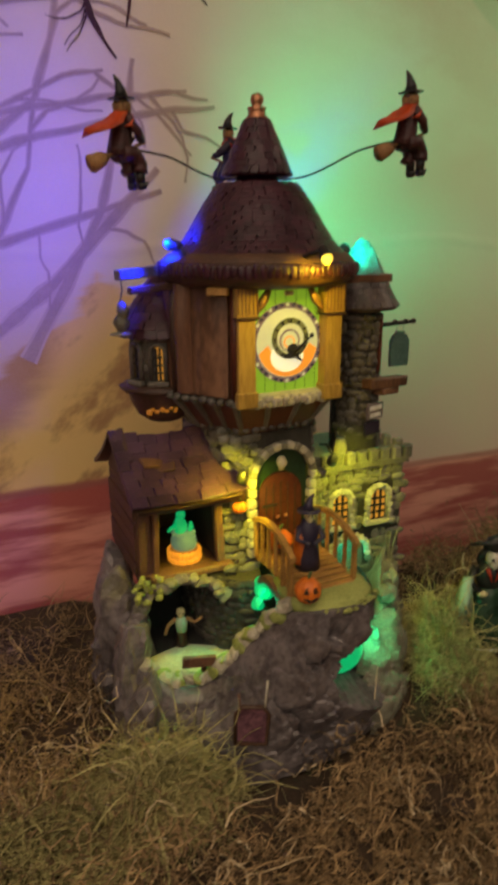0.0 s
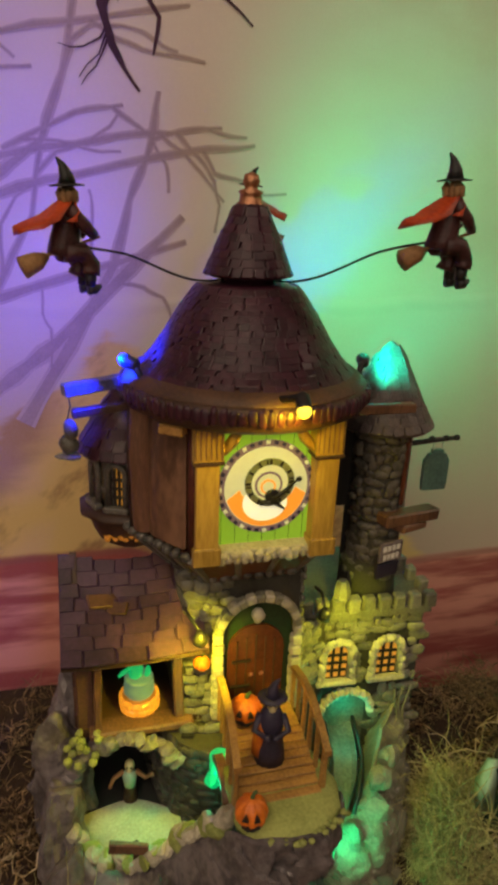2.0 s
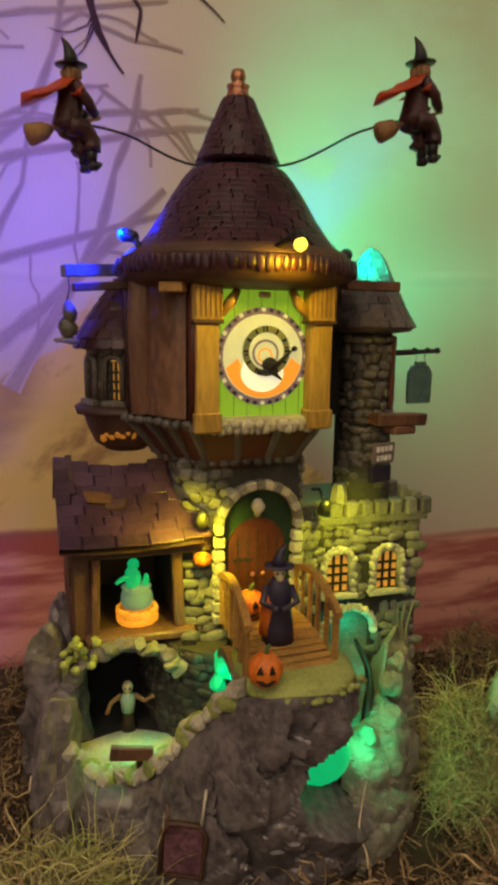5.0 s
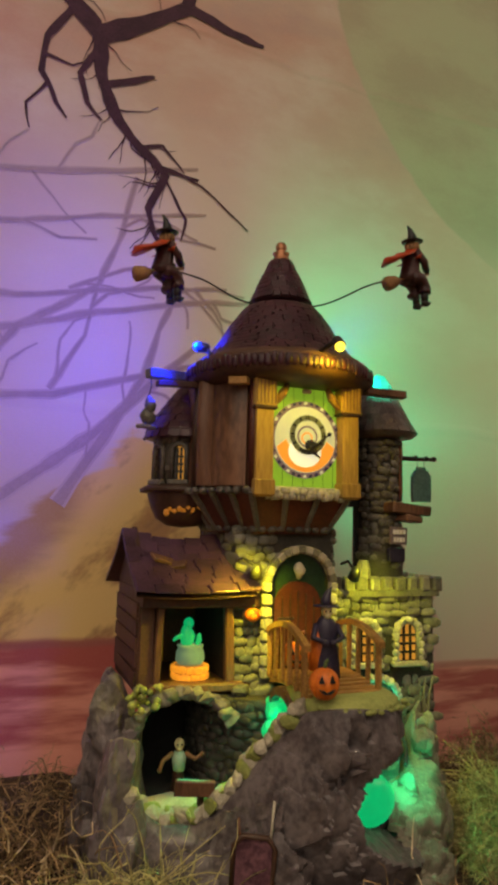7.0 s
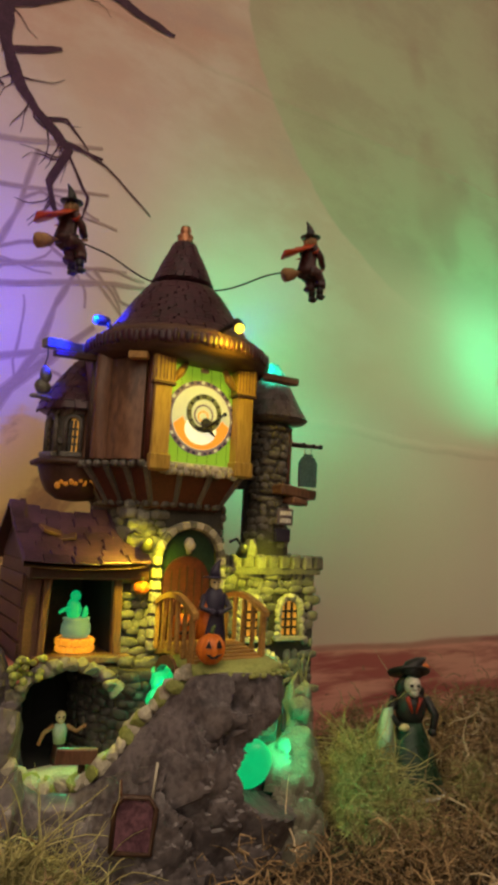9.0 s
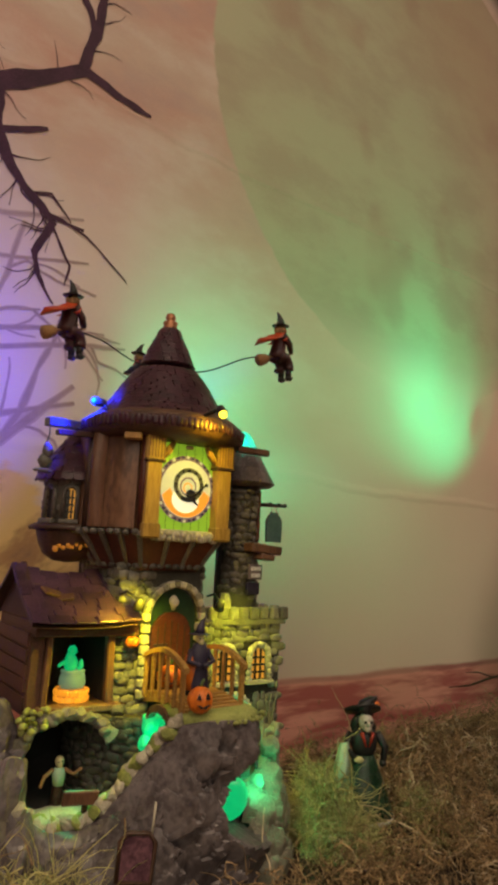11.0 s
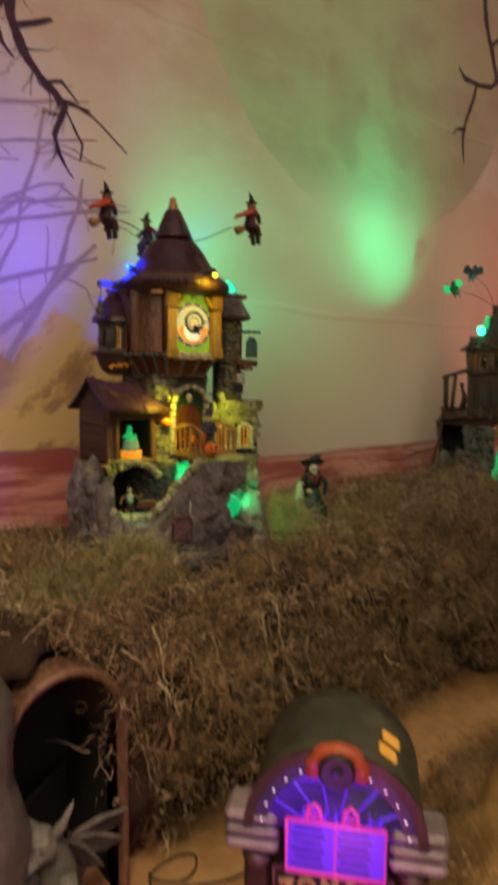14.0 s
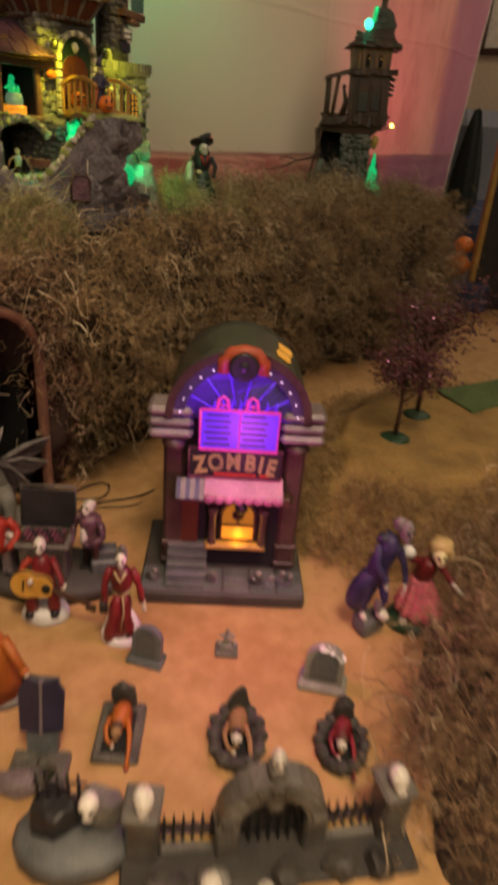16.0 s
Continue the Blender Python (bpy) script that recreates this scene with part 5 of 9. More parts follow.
for k in range(36):
    a = 2 * math.pi * k / 36
    s = Shape()
    s.box((1.7, 0.3, 1.5), (cx + 19.2 * math.cos(a), -47.2, cz + 19.2 * math.sin(a)), VIOLET if k % 3 else G_DIAL, (0, 90 - math.degrees(a), 0))
    s.ob("hour_mark", dial)
for k in range(12):
    a = 2 * math.pi * k / 12
    s = Shape()
    s.box((1.0, 0.3, 2.2), (cx + 1 + 9.0 * math.cos(a), -48.8, cz + 2.4 + 9.0 * math.sin(a)), BLACK, (0, 90 - math.degrees(a), 0))
    if k % 3 == 0:
        s.box((0.6, 0.3, 2.0), (cx + 1 + 9.0 * math.cos(a + 0.16), -48.8, cz + 2.4 + 9.0 * math.sin(a + 0.16)), BLACK, (0, 90 - math.degrees(a), 0))
    s.ob("numeral", dial, "dark unreadable numeral")
s = Shape()
s.blob((cx + 2, -49.4, cz - 3.0), (3.4, 0.8, 3.0), BLACK, 2)
s.tube([(cx + 1, -49.2, cz - 5), (cx + 6.5, -49.2, cz - 2), (cx + 12, -49.2, cz + 2.6)], [2.0, 1.0, 0.4], BLACK, 5)
s.tube([(cx - 3, -49.2, cz - 6.2), (cx + 3, -49.2, cz - 5.6), (cx + 7.6, -49.2, cz - 9.4)], [0.9, 1.6, 0.4], BLACK, 5)
s.blob((cx + 13, -49.2, cz + 3.4), (1.6, 0.5, 1.3), BLACK, 1)
s.ob("clock_hand", clock, "black curled clock hands")
for sx in (-1, 1):
    x = -4.7 + sx * 24.4
    s = Shape()
    s.box((9.6, 8, 46), (x, -49.5, 215.5), OCHRE, bevel=0.5)
    col = s.ob("column", clock, "ochre painted flat column")
    s = Shape()
    s.box((12, 9, 15), (x, -50, 244.5), OCHRE, bevel=0.7)
    s.ob("capital", col)
    s = Shape()
    s.box((12.6, 9.6, 1.6), (x, -50, 237.2), DARKWOOD, bevel=0.3)
    s.ob("capital_moulding", col)
    s = Shape()
    s.box((11.4, 9.4, 8), (x, -50, 197.0), OCHRE, bevel=0.6)
    s.ob("column_foot", col)
    for k in range(6):
        s = Shape()
        s.box((0.5, 0.5, 12), (x - 5 + 2 * k, -54.7, 245), TIMBER)
        s.ob("flute", col)
    s = Shape()
    s.tube([(x - sx * 6, -51, 240), (x - sx * 10, -51, 245), (x - sx * 13, -51, 250)], [1.6, 2.4, 1.4], OCHRE, 6)
    s.ob("bracket", col)
for k in range(14):
    piece("stone", STONE_MESHES[k % 6], clock, Matrix.LocRotScale(Vector((-25.8 + 3.2 * k, -50.5, 193.6 + random.uniform(-.5, .5))) * MM,
          Euler((0, random.uniform(-.15, .15), 0)), (3.2 * MM, 4 * MM, 4.4 * MM)), PALE)
s = Shape()
s.box((5, 2, 2.4), (-4.4, -49.5, 248), SKIN, bevel=0.6)
s.ob("keystone", clock)

# roof: brim, shingled bell, cap, finial
RC = (-7.0, -19.0)
s = Shape()
s.lathe([(36, 250), (46, 251.5), (50.5, 254), (52, 257.5), (52, 261.5), (50, 263), (46, 263)], DARKWOOD, (RC[0], RC[1], 0), 48)
brim = s.ob("roof_brim", tower, "dark timber eave of the roof")
for k in range(96):
    a = 2 * math.pi * k / 96
    piece("eave_board", STONE_MESHES[k % 6], brim, Matrix.LocRotScale(Vector((RC[0] + 51.6 * math.cos(a), RC[1] + 51.6 * math.sin(a), 259.0 + random.uniform(-.5, .5))) * MM,
          Euler((random.uniform(-.1, .1), 0, a + math.pi / 2)), (3.4 * MM, 2.0 * MM, 6.0 * MM)), SHINGLE)
s = Shape()
s.lathe([(50.5, 262), (50, 263.6), (46.5, 266.6), (42, 267.5)], UMBER, (RC[0], RC[1], 0), 48)
s.ob("roof_band", brim, "brown curved wooden band over the eave")
profile = [(44, 266.3), (38.5, 272), (33, 280), (27.6, 289), (22.6, 296), (19.6, 299.6), (13, 300.6)]
s = Shape()
s.lathe(profile, SHINGLE, (RC[0], RC[1], 0), 40)
roof = s.ob("roof", tower, "steep plum-brown shingled bell roof")
s = Shape()
s.lathe([(11, 299), (10.8, 303.5), (15, 302.6), (17.0, 303.4), (15.8, 307), (11.7, 315.8), (7.8, 324), (5.6, 330)], SHINGLE, (RC[0], RC[1], 0), 28)
cap = s.ob("roof_cap", tower, "small shingled cone cap")
s = Shape()
s.lathe([(5.6, 328.5), (5.7, 330), (4.6, 331), (4.3, 333.4), (5.0, 334.6), (2.5, 335.4), (2.7, 336.4), (3.3, 338), (2.7, 340.6), (0.1, 341.6)], COPPER, (RC[0], RC[1], 0), 14)
s.ob("finial", tower, "round copper finial")

SH_MESH = []
for k in range(4):
    def _shingle(sh_, k=k):
        for v in sh_.box((1, 1, 1), (0, 0, 0), SHINGLE, bevel=0.12, jitter=0.09):
            v.co *= 1000
    SH_MESH.append(piece_mesh("shingle", None, _shingle))


def shingles(parent, prof, centre, rows, width, front_only, seed, mat=None):
    rng = random.Random(seed)
    zs = [p[1] for p in prof]
    rs = [p[0] for p in prof]
    for r in range(rows):
        t = (r + 0.4) / rows
        z = zs[0] + (zs[-1] - zs[0]) * t
        dz = (zs[-1] - zs[0]) / rows
        rad = float(np.interp(z, zs, rs))
        slope = (float(np.interp(z - 1, zs, rs)) - float(np.interp(z + 1, zs, rs))) / 2
        n = max(6, int(2 * math.pi * rad / width))
        for k in range(n):
            a = 2 * math.pi * (k + 0.5 * (r % 2)) / n + rng.uniform(-0.02, 0.02)
            if front_only and math.sin(a) > 0.3:
                continue
            tilt = math.atan2(slope, 1.0)
            ll = dz * math.sqrt(1 + slope * slope) * 1.25
            m = Matrix.LocRotScale((Vector((centre[0] + (rad + 0.5) * math.cos(a), centre[1] + (rad + 0.5) * math.sin(a), z)) * MM),
                                   (Matrix.Rotation(a - math.pi / 2, 3, "Z") @ Matrix.Rotation(tilt + 0.06 + rng.uniform(-.025, .025), 3, "X")).to_quaternion(),
                                   (2 * math.pi * rad / n * rng.uniform(0.97, 1.05) * MM, 1.3 * MM, ll * rng.uniform(1.04, 1.14) * MM))
            piece("shingle", rng.choice(SH_MESH), parent, m, mat)


# LED spot lamps on the roof
def spotlight(foot_, at_, aim, body_mat, glow_mat, label):
    d = (Vector(aim) - Vector(at_)).normalized()
    q = d.to_track_quat("Z", "Y").to_matrix().to_4x4()
    s_ = Shape()
    s_.lathe([(1.4, -5), (2.4, -4), (2.7, 0), (3.1, 1.0), (2.7, 1.1)], body_mat, at_, 12, m=q)
    s_.tube([Vector(foot_), (Vector(foot_) + Vector(at_)) / 2 + Vector((0, 0, 1.5)), Vector(at_) - d * 4], 1.3, body_mat, 6)
    led_ = s_.ob("spotlight", tower, label)
    s_ = Shape()
    s_.blob(Vector(at_) + d * 1.8, (2.6, 2.6, 2.6), glow_mat, 2)
    s_.ob("bulb", led_)


spotlight((-50, -34, 263), (-56, -27, 271), (-150, 60, 300), BLACK, G_BLUE, "small roof spotlight glowing blue")
spotlight((41, -28, 264), (46, -20, 268), (66, 30, 276), BLACK, G_GREEN, "small roof spotlight glowing green")
spotlight((-6, -66, 265), (-2, -79, 266), (-4, -100, 242), BLACK, G_YELLOW, "small roof spotlight glowing yellow")


# beams, and black prisms added for the shaded gap between clock room and turret
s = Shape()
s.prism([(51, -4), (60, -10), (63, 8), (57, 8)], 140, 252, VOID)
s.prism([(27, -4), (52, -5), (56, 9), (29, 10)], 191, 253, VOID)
s.ob("dark_wall", tower, "added black block for the shaded gap behind the turret")
for a, b, w, mt in (((-48, -4, 259), (-81, -15, 257), 5.0, GREY), ((-50, -20, 252), (-78, -24, 250), 3.4, DARKWOOD), ((34, -44, 253), (60, -44, 253), 4.0, TIMBER),
                    ((-46, -46, 250), (-38, -52, 250), 4, BRIDGE)):
    d = Vector(b) - Vector(a)
    s = Shape()
    s.box((d.length, w * 1.2, w), (Vector(a) + Vector(b)) / 2, mt, (0, -math.degrees(math.atan2(d.z, math.hypot(d.x, d.y))), math.degrees(math.atan2(d.y, d.x))), 0.5, 0.2)
    s.ob("beam", tower)
s = Shape()
s.tube([(-79, -14, 256), (-78.5, -14, 250), (-80, -14, 244)], 0.4, WIRE, 4)
s.blob((-79, -14, 240), (3.2, 3, 5), GREY, 2, 0.3, 0.2)
s.blob((-80, -14, 234), (4.2, 3.4, 4.6), GREY, 2, 0.3, 0.2)
s.blob((-80.5, -14, 228.5), (5.5, 3.4, 1.6), GREY, 2, 0.3, 0.2)
s.ob("hanging_lantern", tower, "small grey hanging lantern")

# oriel on the side of the clock room
OC = (-53.5, 6)
s = Shape()
s.lathe([(1, 176), (9, 177), (15, 181), (18, 187), (20, 194), (20, 197)], DARKWOOD, (*OC, 0), 14)
s.lathe([(16.5, 196), (16.5, 234)], GREY, (*OC, 0), 10)
s.lathe([(24, 195), (24.5, 197), (21, 199)], DARKWOOD, (*OC, 0), 10)
oriel = s.ob("oriel", tower, "round stone oriel turret with a dark base")
s = Shape()
s.lathe([(22, 225), (20.5, 230), (15, 239), (8.5, 248), (2, 257)], SHINGLE, (*OC, 0), 12)
s.ob("oriel_roof", oriel, "dark shingled cone roof")
for a in (200, 245):
    r = math.radians(a)
    window(OC[0] + 16.4 * math.cos(r), OC[1] + 16.4 * math.sin(r), 202, 5.6, 18, oriel, a + 90, True, GREY)
# orange light on the bowl's underside, put into dimly glowing lumps
s = Shape()
for k in range(12):
    a = math.radians(222 + 8.5 * k)
    s.crag((OC[0] + 16.2 * math.cos(a), OC[1] + 16.2 * math.sin(a), 184.5 + 1.2 * (k % 2) + 0.25 * k), (1.9, 2.2, 1.5 + 0.8 * (k % 3 == 0)), G_RUST, k + 5, 8, 2, 0.2)
for k in range(5):
    s.blob((OC[0] + 1 + 2.4 * k, OC[1] - 17 + 0.3 * k, 188.5 + 2.2 * math.sin(k * 1.3)), (1.1, 1.1, 1.6), WICKER, 1, 0.3, 0.3, seed=k)
s.ob("oriel_lantern", oriel, "orange-lit underside of the oriel, its light put into glowing lumps")

# right turret
TC = (66, -7)
s = Shape()
s.lathe([(16, 120), (14, 160), (12.4, 190), (12.4, 244)], MORTAR, (*TC, 0), 16)
turret = s.ob("turret", tower, "round stone turret with a cone roof")
s = Shape()
s.lathe([(12, 232), (21.5, 233.5), (22.5, 235.5), (17.5, 244), (11.5, 256), (6, 267), (2.2, 272.6), (0.1, 274)], GREYSHINGLE, (*TC, 0), 22)
troof = s.ob("turret_roof", turret, "scaled cone roof, teal where the green lamp lights it")
s = Shape()
s.box((6, 2.0, 36), (TC[0] + 10.0, TC[1] - 9.0, 213), REDWOOD, (0, 0, 50), 0.5)
s.ob("turret_shutter", turret)
s = Shape()
s.tube([(78, -6, 222), (95, -4, 222.5), (110.5, -3, 223)], [1.6, 1.4, 1.2], BLACK, 6)
for x in (96, 104, 110):
    s.blob((x, -3.6, 223.2), (2.0, 2.0, 1.8), BLACK, 1)
arm = s.ob("sign_arm", turret, "black iron sign arm")
s = Shape()
s.plate([(-6.5, 0), (-7, 4), (-7, 16), (-4.5, 20), (-3, 20), (-3, 22), (3, 22), (3, 20), (4.5, 20), (7, 16), (7, 4), (6.5, 0)], Matrix.Translation((100, -4.6, 195.4)), 2.4, TEAL)
s.ob("hanging_sign", arm, "teal bottle-shaped hanging sign")
s = Shape()
for x in (97.4, 102.6):
    s.tube([(x, -3.4, 216), (x, -3.4, 222)], 0.5, BONE, 5)
s.ob("sign_chain", arm)
for a, b, w in (((62, -24, 190), (95, -15, 190), 6), ((72, -22, 185), (88, -15, 184), 4.5)):
    d = Vector(b) - Vector(a)
    s = Shape()
    s.box((d.length, 9, w), (Vector(a) + Vector(b)) / 2, TIMBER, (0, 3, math.degrees(math.atan2(d.y, d.x))), 0.8, 0.5)
    s.ob("beam", turret)
s = Shape()
s.box((14.5, 1.6, 10), (68, -25, 174.2), LILAC, (0, 2, 16), 0.3)
nm = s.ob("name_board", turret, "small grey two-line name board")
for z, w in ((176.4, 11), (171.9, 10)):
    s = Shape()
    for k in range(4):
        s.box((w / 4 - 0.8, 0.5, 2.6), (68 - w / 2 + (k + .5) * w / 4, -26.1 + 0.28 * (-w / 2 + (k + .5) * w / 4), z), WHITE, (0, 2, 16))
    s.ob("lettering", nm, "unreadable pale lettering")
s = Shape()
s.box((14, 2, 8), (68, -22.8, 163), NAVY, (0, 0, 16), 0.4)
s.ob("navy_panel", turret)
s = Shape()
s.lathe([(4.4, 0), (4.2, 5), (3.0, 9), (2.4, 10)], STONE, (45, -24, 150), 7, smooth=False)
s.ob("chimney_block", tower, "small grey-green stone chimney block")

# bridge with curved railings
s = Shape()
SPAN = [i / 10 for i in range(11)]


def deck_edge(t, side):
    """The bridge's edge: t from the door (0) to the lawn (1)."""
    x = (-18 - 5 * t) if side < 0 else (15.5 - 3.6 * t)
    return Vector((x, -38 - 55 * t, 104.5 + 4.5 * math.sin(math.pi * t * 0.92)))


s.loft([[deck_edge(t, -1), deck_edge(t, 1), deck_edge(t, 1) - Vector((0, 0, 4)), deck_edge(t, -1) - Vector((0, 0, 4))] for t in SPAN], BRIDGE, False)
bridge = s.ob("bridge", tower, "arched golden wooden footbridge")
for i in range(13):
    t = (i + 0.5) / 13
    a, b = deck_edge(t, -1), deck_edge(t, 1)
    d = b - a
    s = Shape()
    s.box((d.length, 3.6, 1.4), (a + b) / 2 + Vector((0, 0, 0.8)), BRIDGE, (0, 0, math.degrees(math.atan2(d.y, d.x))), 0.3, 0.2)
    s.ob("plank", bridge)
for side in (-1, 1):
    s = Shape()
    pts = [deck_edge(t, side) + Vector((side * 1.0, 0, 21.0 + 3.0 * math.sin(math.pi * t))) for t in SPAN]
    s.loft([[p + Vector((-1.5, 0, -1.3)), p + Vector((1.5, 0, -1.3)), p + Vector((1.5, 0, 1.3)), p + Vector((-1.5, 0, 1.3))] for p in pts], BRIDGE, False)
    rail = s.ob("railing", bridge, "golden wooden railing")
    for i in range(6):
        t = 0.06 + 0.88 * i / 5
        p = deck_edge(t, side) + Vector((side * 0.6, 0, -1))
        s = Shape()
        s.box((2.0, 2.0 if 0 < i < 5 else 3.2, 22 + 2.5 * math.sin(math.pi * t)), p + Vector((side * 0.3, 0, 11)), BRIDGE, (0, 0, 0), 0.4, 0.3)
        s.ob("baluster", rail)

s = Shape()
rings = []
for k in range(9):
    a = math.pi * (0.08 + 0.84 * k / 8)
    c = Vector((-25 + 1.5 * k / 8, -70 - 15 * math.cos(math.pi - a) * -1, 91 + 13 * math.sin(a)))
    rings.append([c + Vector((-2, 0, -2)), c + Vector((2, 0, -2)), c + Vector((2, 0, 2)), c + Vector((-2, 0, 2))])
s.loft(rings, TIMBER, False)
s.ob("bridge_arch", bridge, "brown wooden arch under the bridge")

# front plaque
s = Shape()
m = Matrix.Translation((-51.5, -103.5, 49.5)) @ pose(0, 0, 0, -6, 4, -22)
s.plate([(-7, -9), (7, -9), (7.4, 7), (5, 10), (-5, 10), (-7.4, 7)], m, 2.0, PLAQUE)
pl = s.ob("front_plaque", tower, "maroon plaque with a brown frame hung on the rock")
s = Shape()
s.tube([m @ Vector(p) for p in ((-7.6, -0.5, -9), (7.6, -0.5, -9), (8, -0.5, 7), (5, -0.5, 10.6), (-5, -0.5, 10.6), (-8, -0.5, 7), (-7.6, -0.5, -9))], 1.1, DARKWOOD, 5)
s.ob("plaque_frame", pl)
s = Shape()
s.tube([m @ Vector((-6, 0, 10)), m @ Vector((-7, 2, 16))], 0.6, TIMBER, 5)
s.tube([m @ Vector((6, 0, 10)), m @ Vector((6.5, 2, 23))], 0.6, PALE, 5)
s.ob("plaque_hook", pl)
# wooden table and signpost at the cave
s = Shape()
s.box((17, 2.2, 7), (-64, -67, 66), TIMBER, (8, 4, -14), 0.5, 0.4)
s.box((2.4, 2.4, 20), (-61, -65.5, 57), DARKWOOD, (0, 2, 10), 0.3)
s.ob("plank_sign", base, "small plank signpost at the cave mouth")
# flock and plants along the upper edge
s = Shape()
for i in range(26):
    s.blob((-88 + random.uniform(0, 14), -38 + random.uniform(-8, 6), 97 + random.uniform(-6, 7)), (2.0, 2.0, 1.8), LAWN, 1, 0.4, 0.3, seed=i)
s.ob("bush", base, "small yellow-green bush beside the house")

# stones of the walls
for k, (a, b) in enumerate(zip(CAVE_WALL, CAVE_WALL[1:])):
    stones(cave_wall, flat(a, b, 47), (Vector(b) - Vector(a)).length, 48, 5.2, None, 2.8, seed=31 + k, mat=SOOT)
stones(lower, flat((20, -34), (33, -30), 98), 13, 46, 5.2, seed=32, depth=3.2)
stones(lower, flat((-33, -29.5), (-14, -33), 94), 19, 82, 5.6, seed=2, depth=3.2)
stones(lower, flat((-34, -37), (-18, -38.5), 90), 16, 10, 5.4, seed=3, depth=3.2)
# no opening: a near-black block carries the hole's shade in its colour
s = Shape()
s.box((6, 3, 6.5), (-33.8, -39.2, 93.5), VOID, (0, 6, -12), 0.6)
s.ob("drain_hole", lower, "small black hole in the wall")
stones(lower, flat((21, -32), (25, -12), 144), 20, 32, 5.2, seed=4, depth=3.0)
stones(lower, flat((-33, -30), (-20, -33.5), 150), 13, 26, 5.4, seed=44, depth=3.0)
stones(lower, flat((-34, 30), (-34, -28), 146), 58, 28, 7.0, seed=9, depth=3.0)
stones(castle, flat((26, -23), (91, -27.4), 98), 65, 44, 5.4, lambda u, v: (9 < u < 28 or 35 < u < 55) and 2 < v < 32, 3.2, seed=5)
stones(castle, flat((26, -23), (91, -27.4), 46), 65, 50, 5.8, lambda u, v: 8 < u < 41 and v < 52, 3.0, seed=6)
stones(castle, flat((94, -18), (94, 30), 48), 48, 92, 6.0, None, 3.0, seed=7)
stones(turret, round_wall(TC, 12.4, math.radians(180), 146), 39, 84, 5.2, None, 3.0, seed=8, mat=GREY)
stones(oriel, round_wall(OC, 16.5, math.radians(150), 198), 42, 28, 4.6, lambda u, v: (8 < u < 20 or 22 < u < 33) and 2 < v < 24, 2.4, seed=10, mat=GREY)
shingles(roof, profile[:-1], RC, 15, 4.6, True, 21)
shingles(cap, [(16.6, 304.4), (11.9, 315.8), (7.8, 324), (5.8, 329)], RC, 8, 4.2, True, 22)
shingles(troof, [(22.2, 236), (17.5, 244), (11.5, 256), (6, 267), (3, 271.6)], TC, 10, 4.6, True, 23, GREYSHINGLE)
shingles(oriel, [(22, 225.5), (20.5, 230), (15, 239), (8.5, 248), (3, 255)], OC, 7, 5.4, True, 24)

# ---- figurines: each one plain mesh, feet at the origin, facing -y ----


def limb(s, pts, r, mat):
    n = len(pts)
    s.tube(pts, [r * (1.0 - 0.35 * i / (n - 1)) for i in range(n)], mat, 6)
    s.blob(pts[-1], (r * 0.95, r * 0.95, r * 0.95), mat, 1)


def head(s, z, r, mat, x=0.0, y=0.0):
    s.blob((x, y, z), (r * 0.86, r * 0.95, r), mat, 2)
    s.blob((x, y - r * 0.55, z - r * 0.62), (r * 0.55, r * 0.5, r * 0.5), mat, 1)
    s.blob((x, y - r * 0.98, z - r * 0.1), (r * 0.16, r * 0.3, r * 0.22), mat, 1)
    for k in (-1, 1):
        s.blob((x + k * r * 0.34, y - r * 0.82, z + r * 0.12), (r * 0.2, r * 0.2, r * 0.2), BLACK, 1)


def witch_hat(s, z, r, mat, x=0.0, y=0.0, lean=4.0):
    s.lathe([(r * 1.9, 0), (r * 2.0, r * 0.12), (r * 1.0, r * 0.3)], mat, (x, y, z), 14, (1, 0.9))
    s.tube([(x, y, z + r * 0.2), (x, y, z + r * 1.2), (x + lean * 0.4, y, z + r * 2.2), (x + lean, y, z + r * 2.9)], [r, r * 0.72, r * 0.4, r * 0.1], mat, 10)


def base_disc(s, rx, ry, mat, h=4.0):
    s.lathe([(1.0, 0), (0.97, h * 0.6), (0.8, h)], mat, (0, 0, 0), 14, (rx, ry))


def sculpt(s, amount=0.6, cuts=1, seed=0.0):
    """Presses folds and tool marks into a smooth figure."""
    bmesh.ops.subdivide_edges(s.bm, edges=s.bm.edges[:], cuts=cuts, use_grid_fill=True, smooth=0.3)
    s.bm.normal_update()
    for v in s.bm.verts:
        q = v.co + Vector((seed * 7.0, seed * 3.0, 0))
        fold = noise.noise(Vector((q.x * 0.34, q.y * 0.34, q.z * 0.10)))
        v.co += v.normal * amount * (1.5 * fold + 0.7 * noise.noise(q * 0.55))
    return s


# witch in a green dress beside the tower
s = Shape()
s.lathe([(19, 0), (20.5, 4), (19, 9), (14, 24), (9, 36), (7, 41)], DEEPGREEN, n=22, squash=(1, 0.8))
s.lathe([(19.6, 1), (21.2, 3), (19.8, 5)], WHITE, n=22, squash=(1, 0.8))
s.lathe([(7, 40), (9, 46), (9.4, 52), (6, 57), (3, 59)], BLACK, n=14, squash=(1, 0.75))
limb(s, [(-9, 0, 54), (-14, -3, 46), (-8, -9, 40)], 3.0, BLACK)
limb(s, [(9, 0, 54), (15, -1, 45), (12, -4, 36)], 3.0, BLACK)
s.blob((-7, -10, 40), (3.4, 2, 2.2), SKIN, 2)
for k in (-1, 1):
    s.tube([(k * 1, -7.4, 47), (k * 4, -6.8, 56)], [0.5, 1.5], RED, 5)
head(s, 62, 5.8, BONE, 0, -3.5)
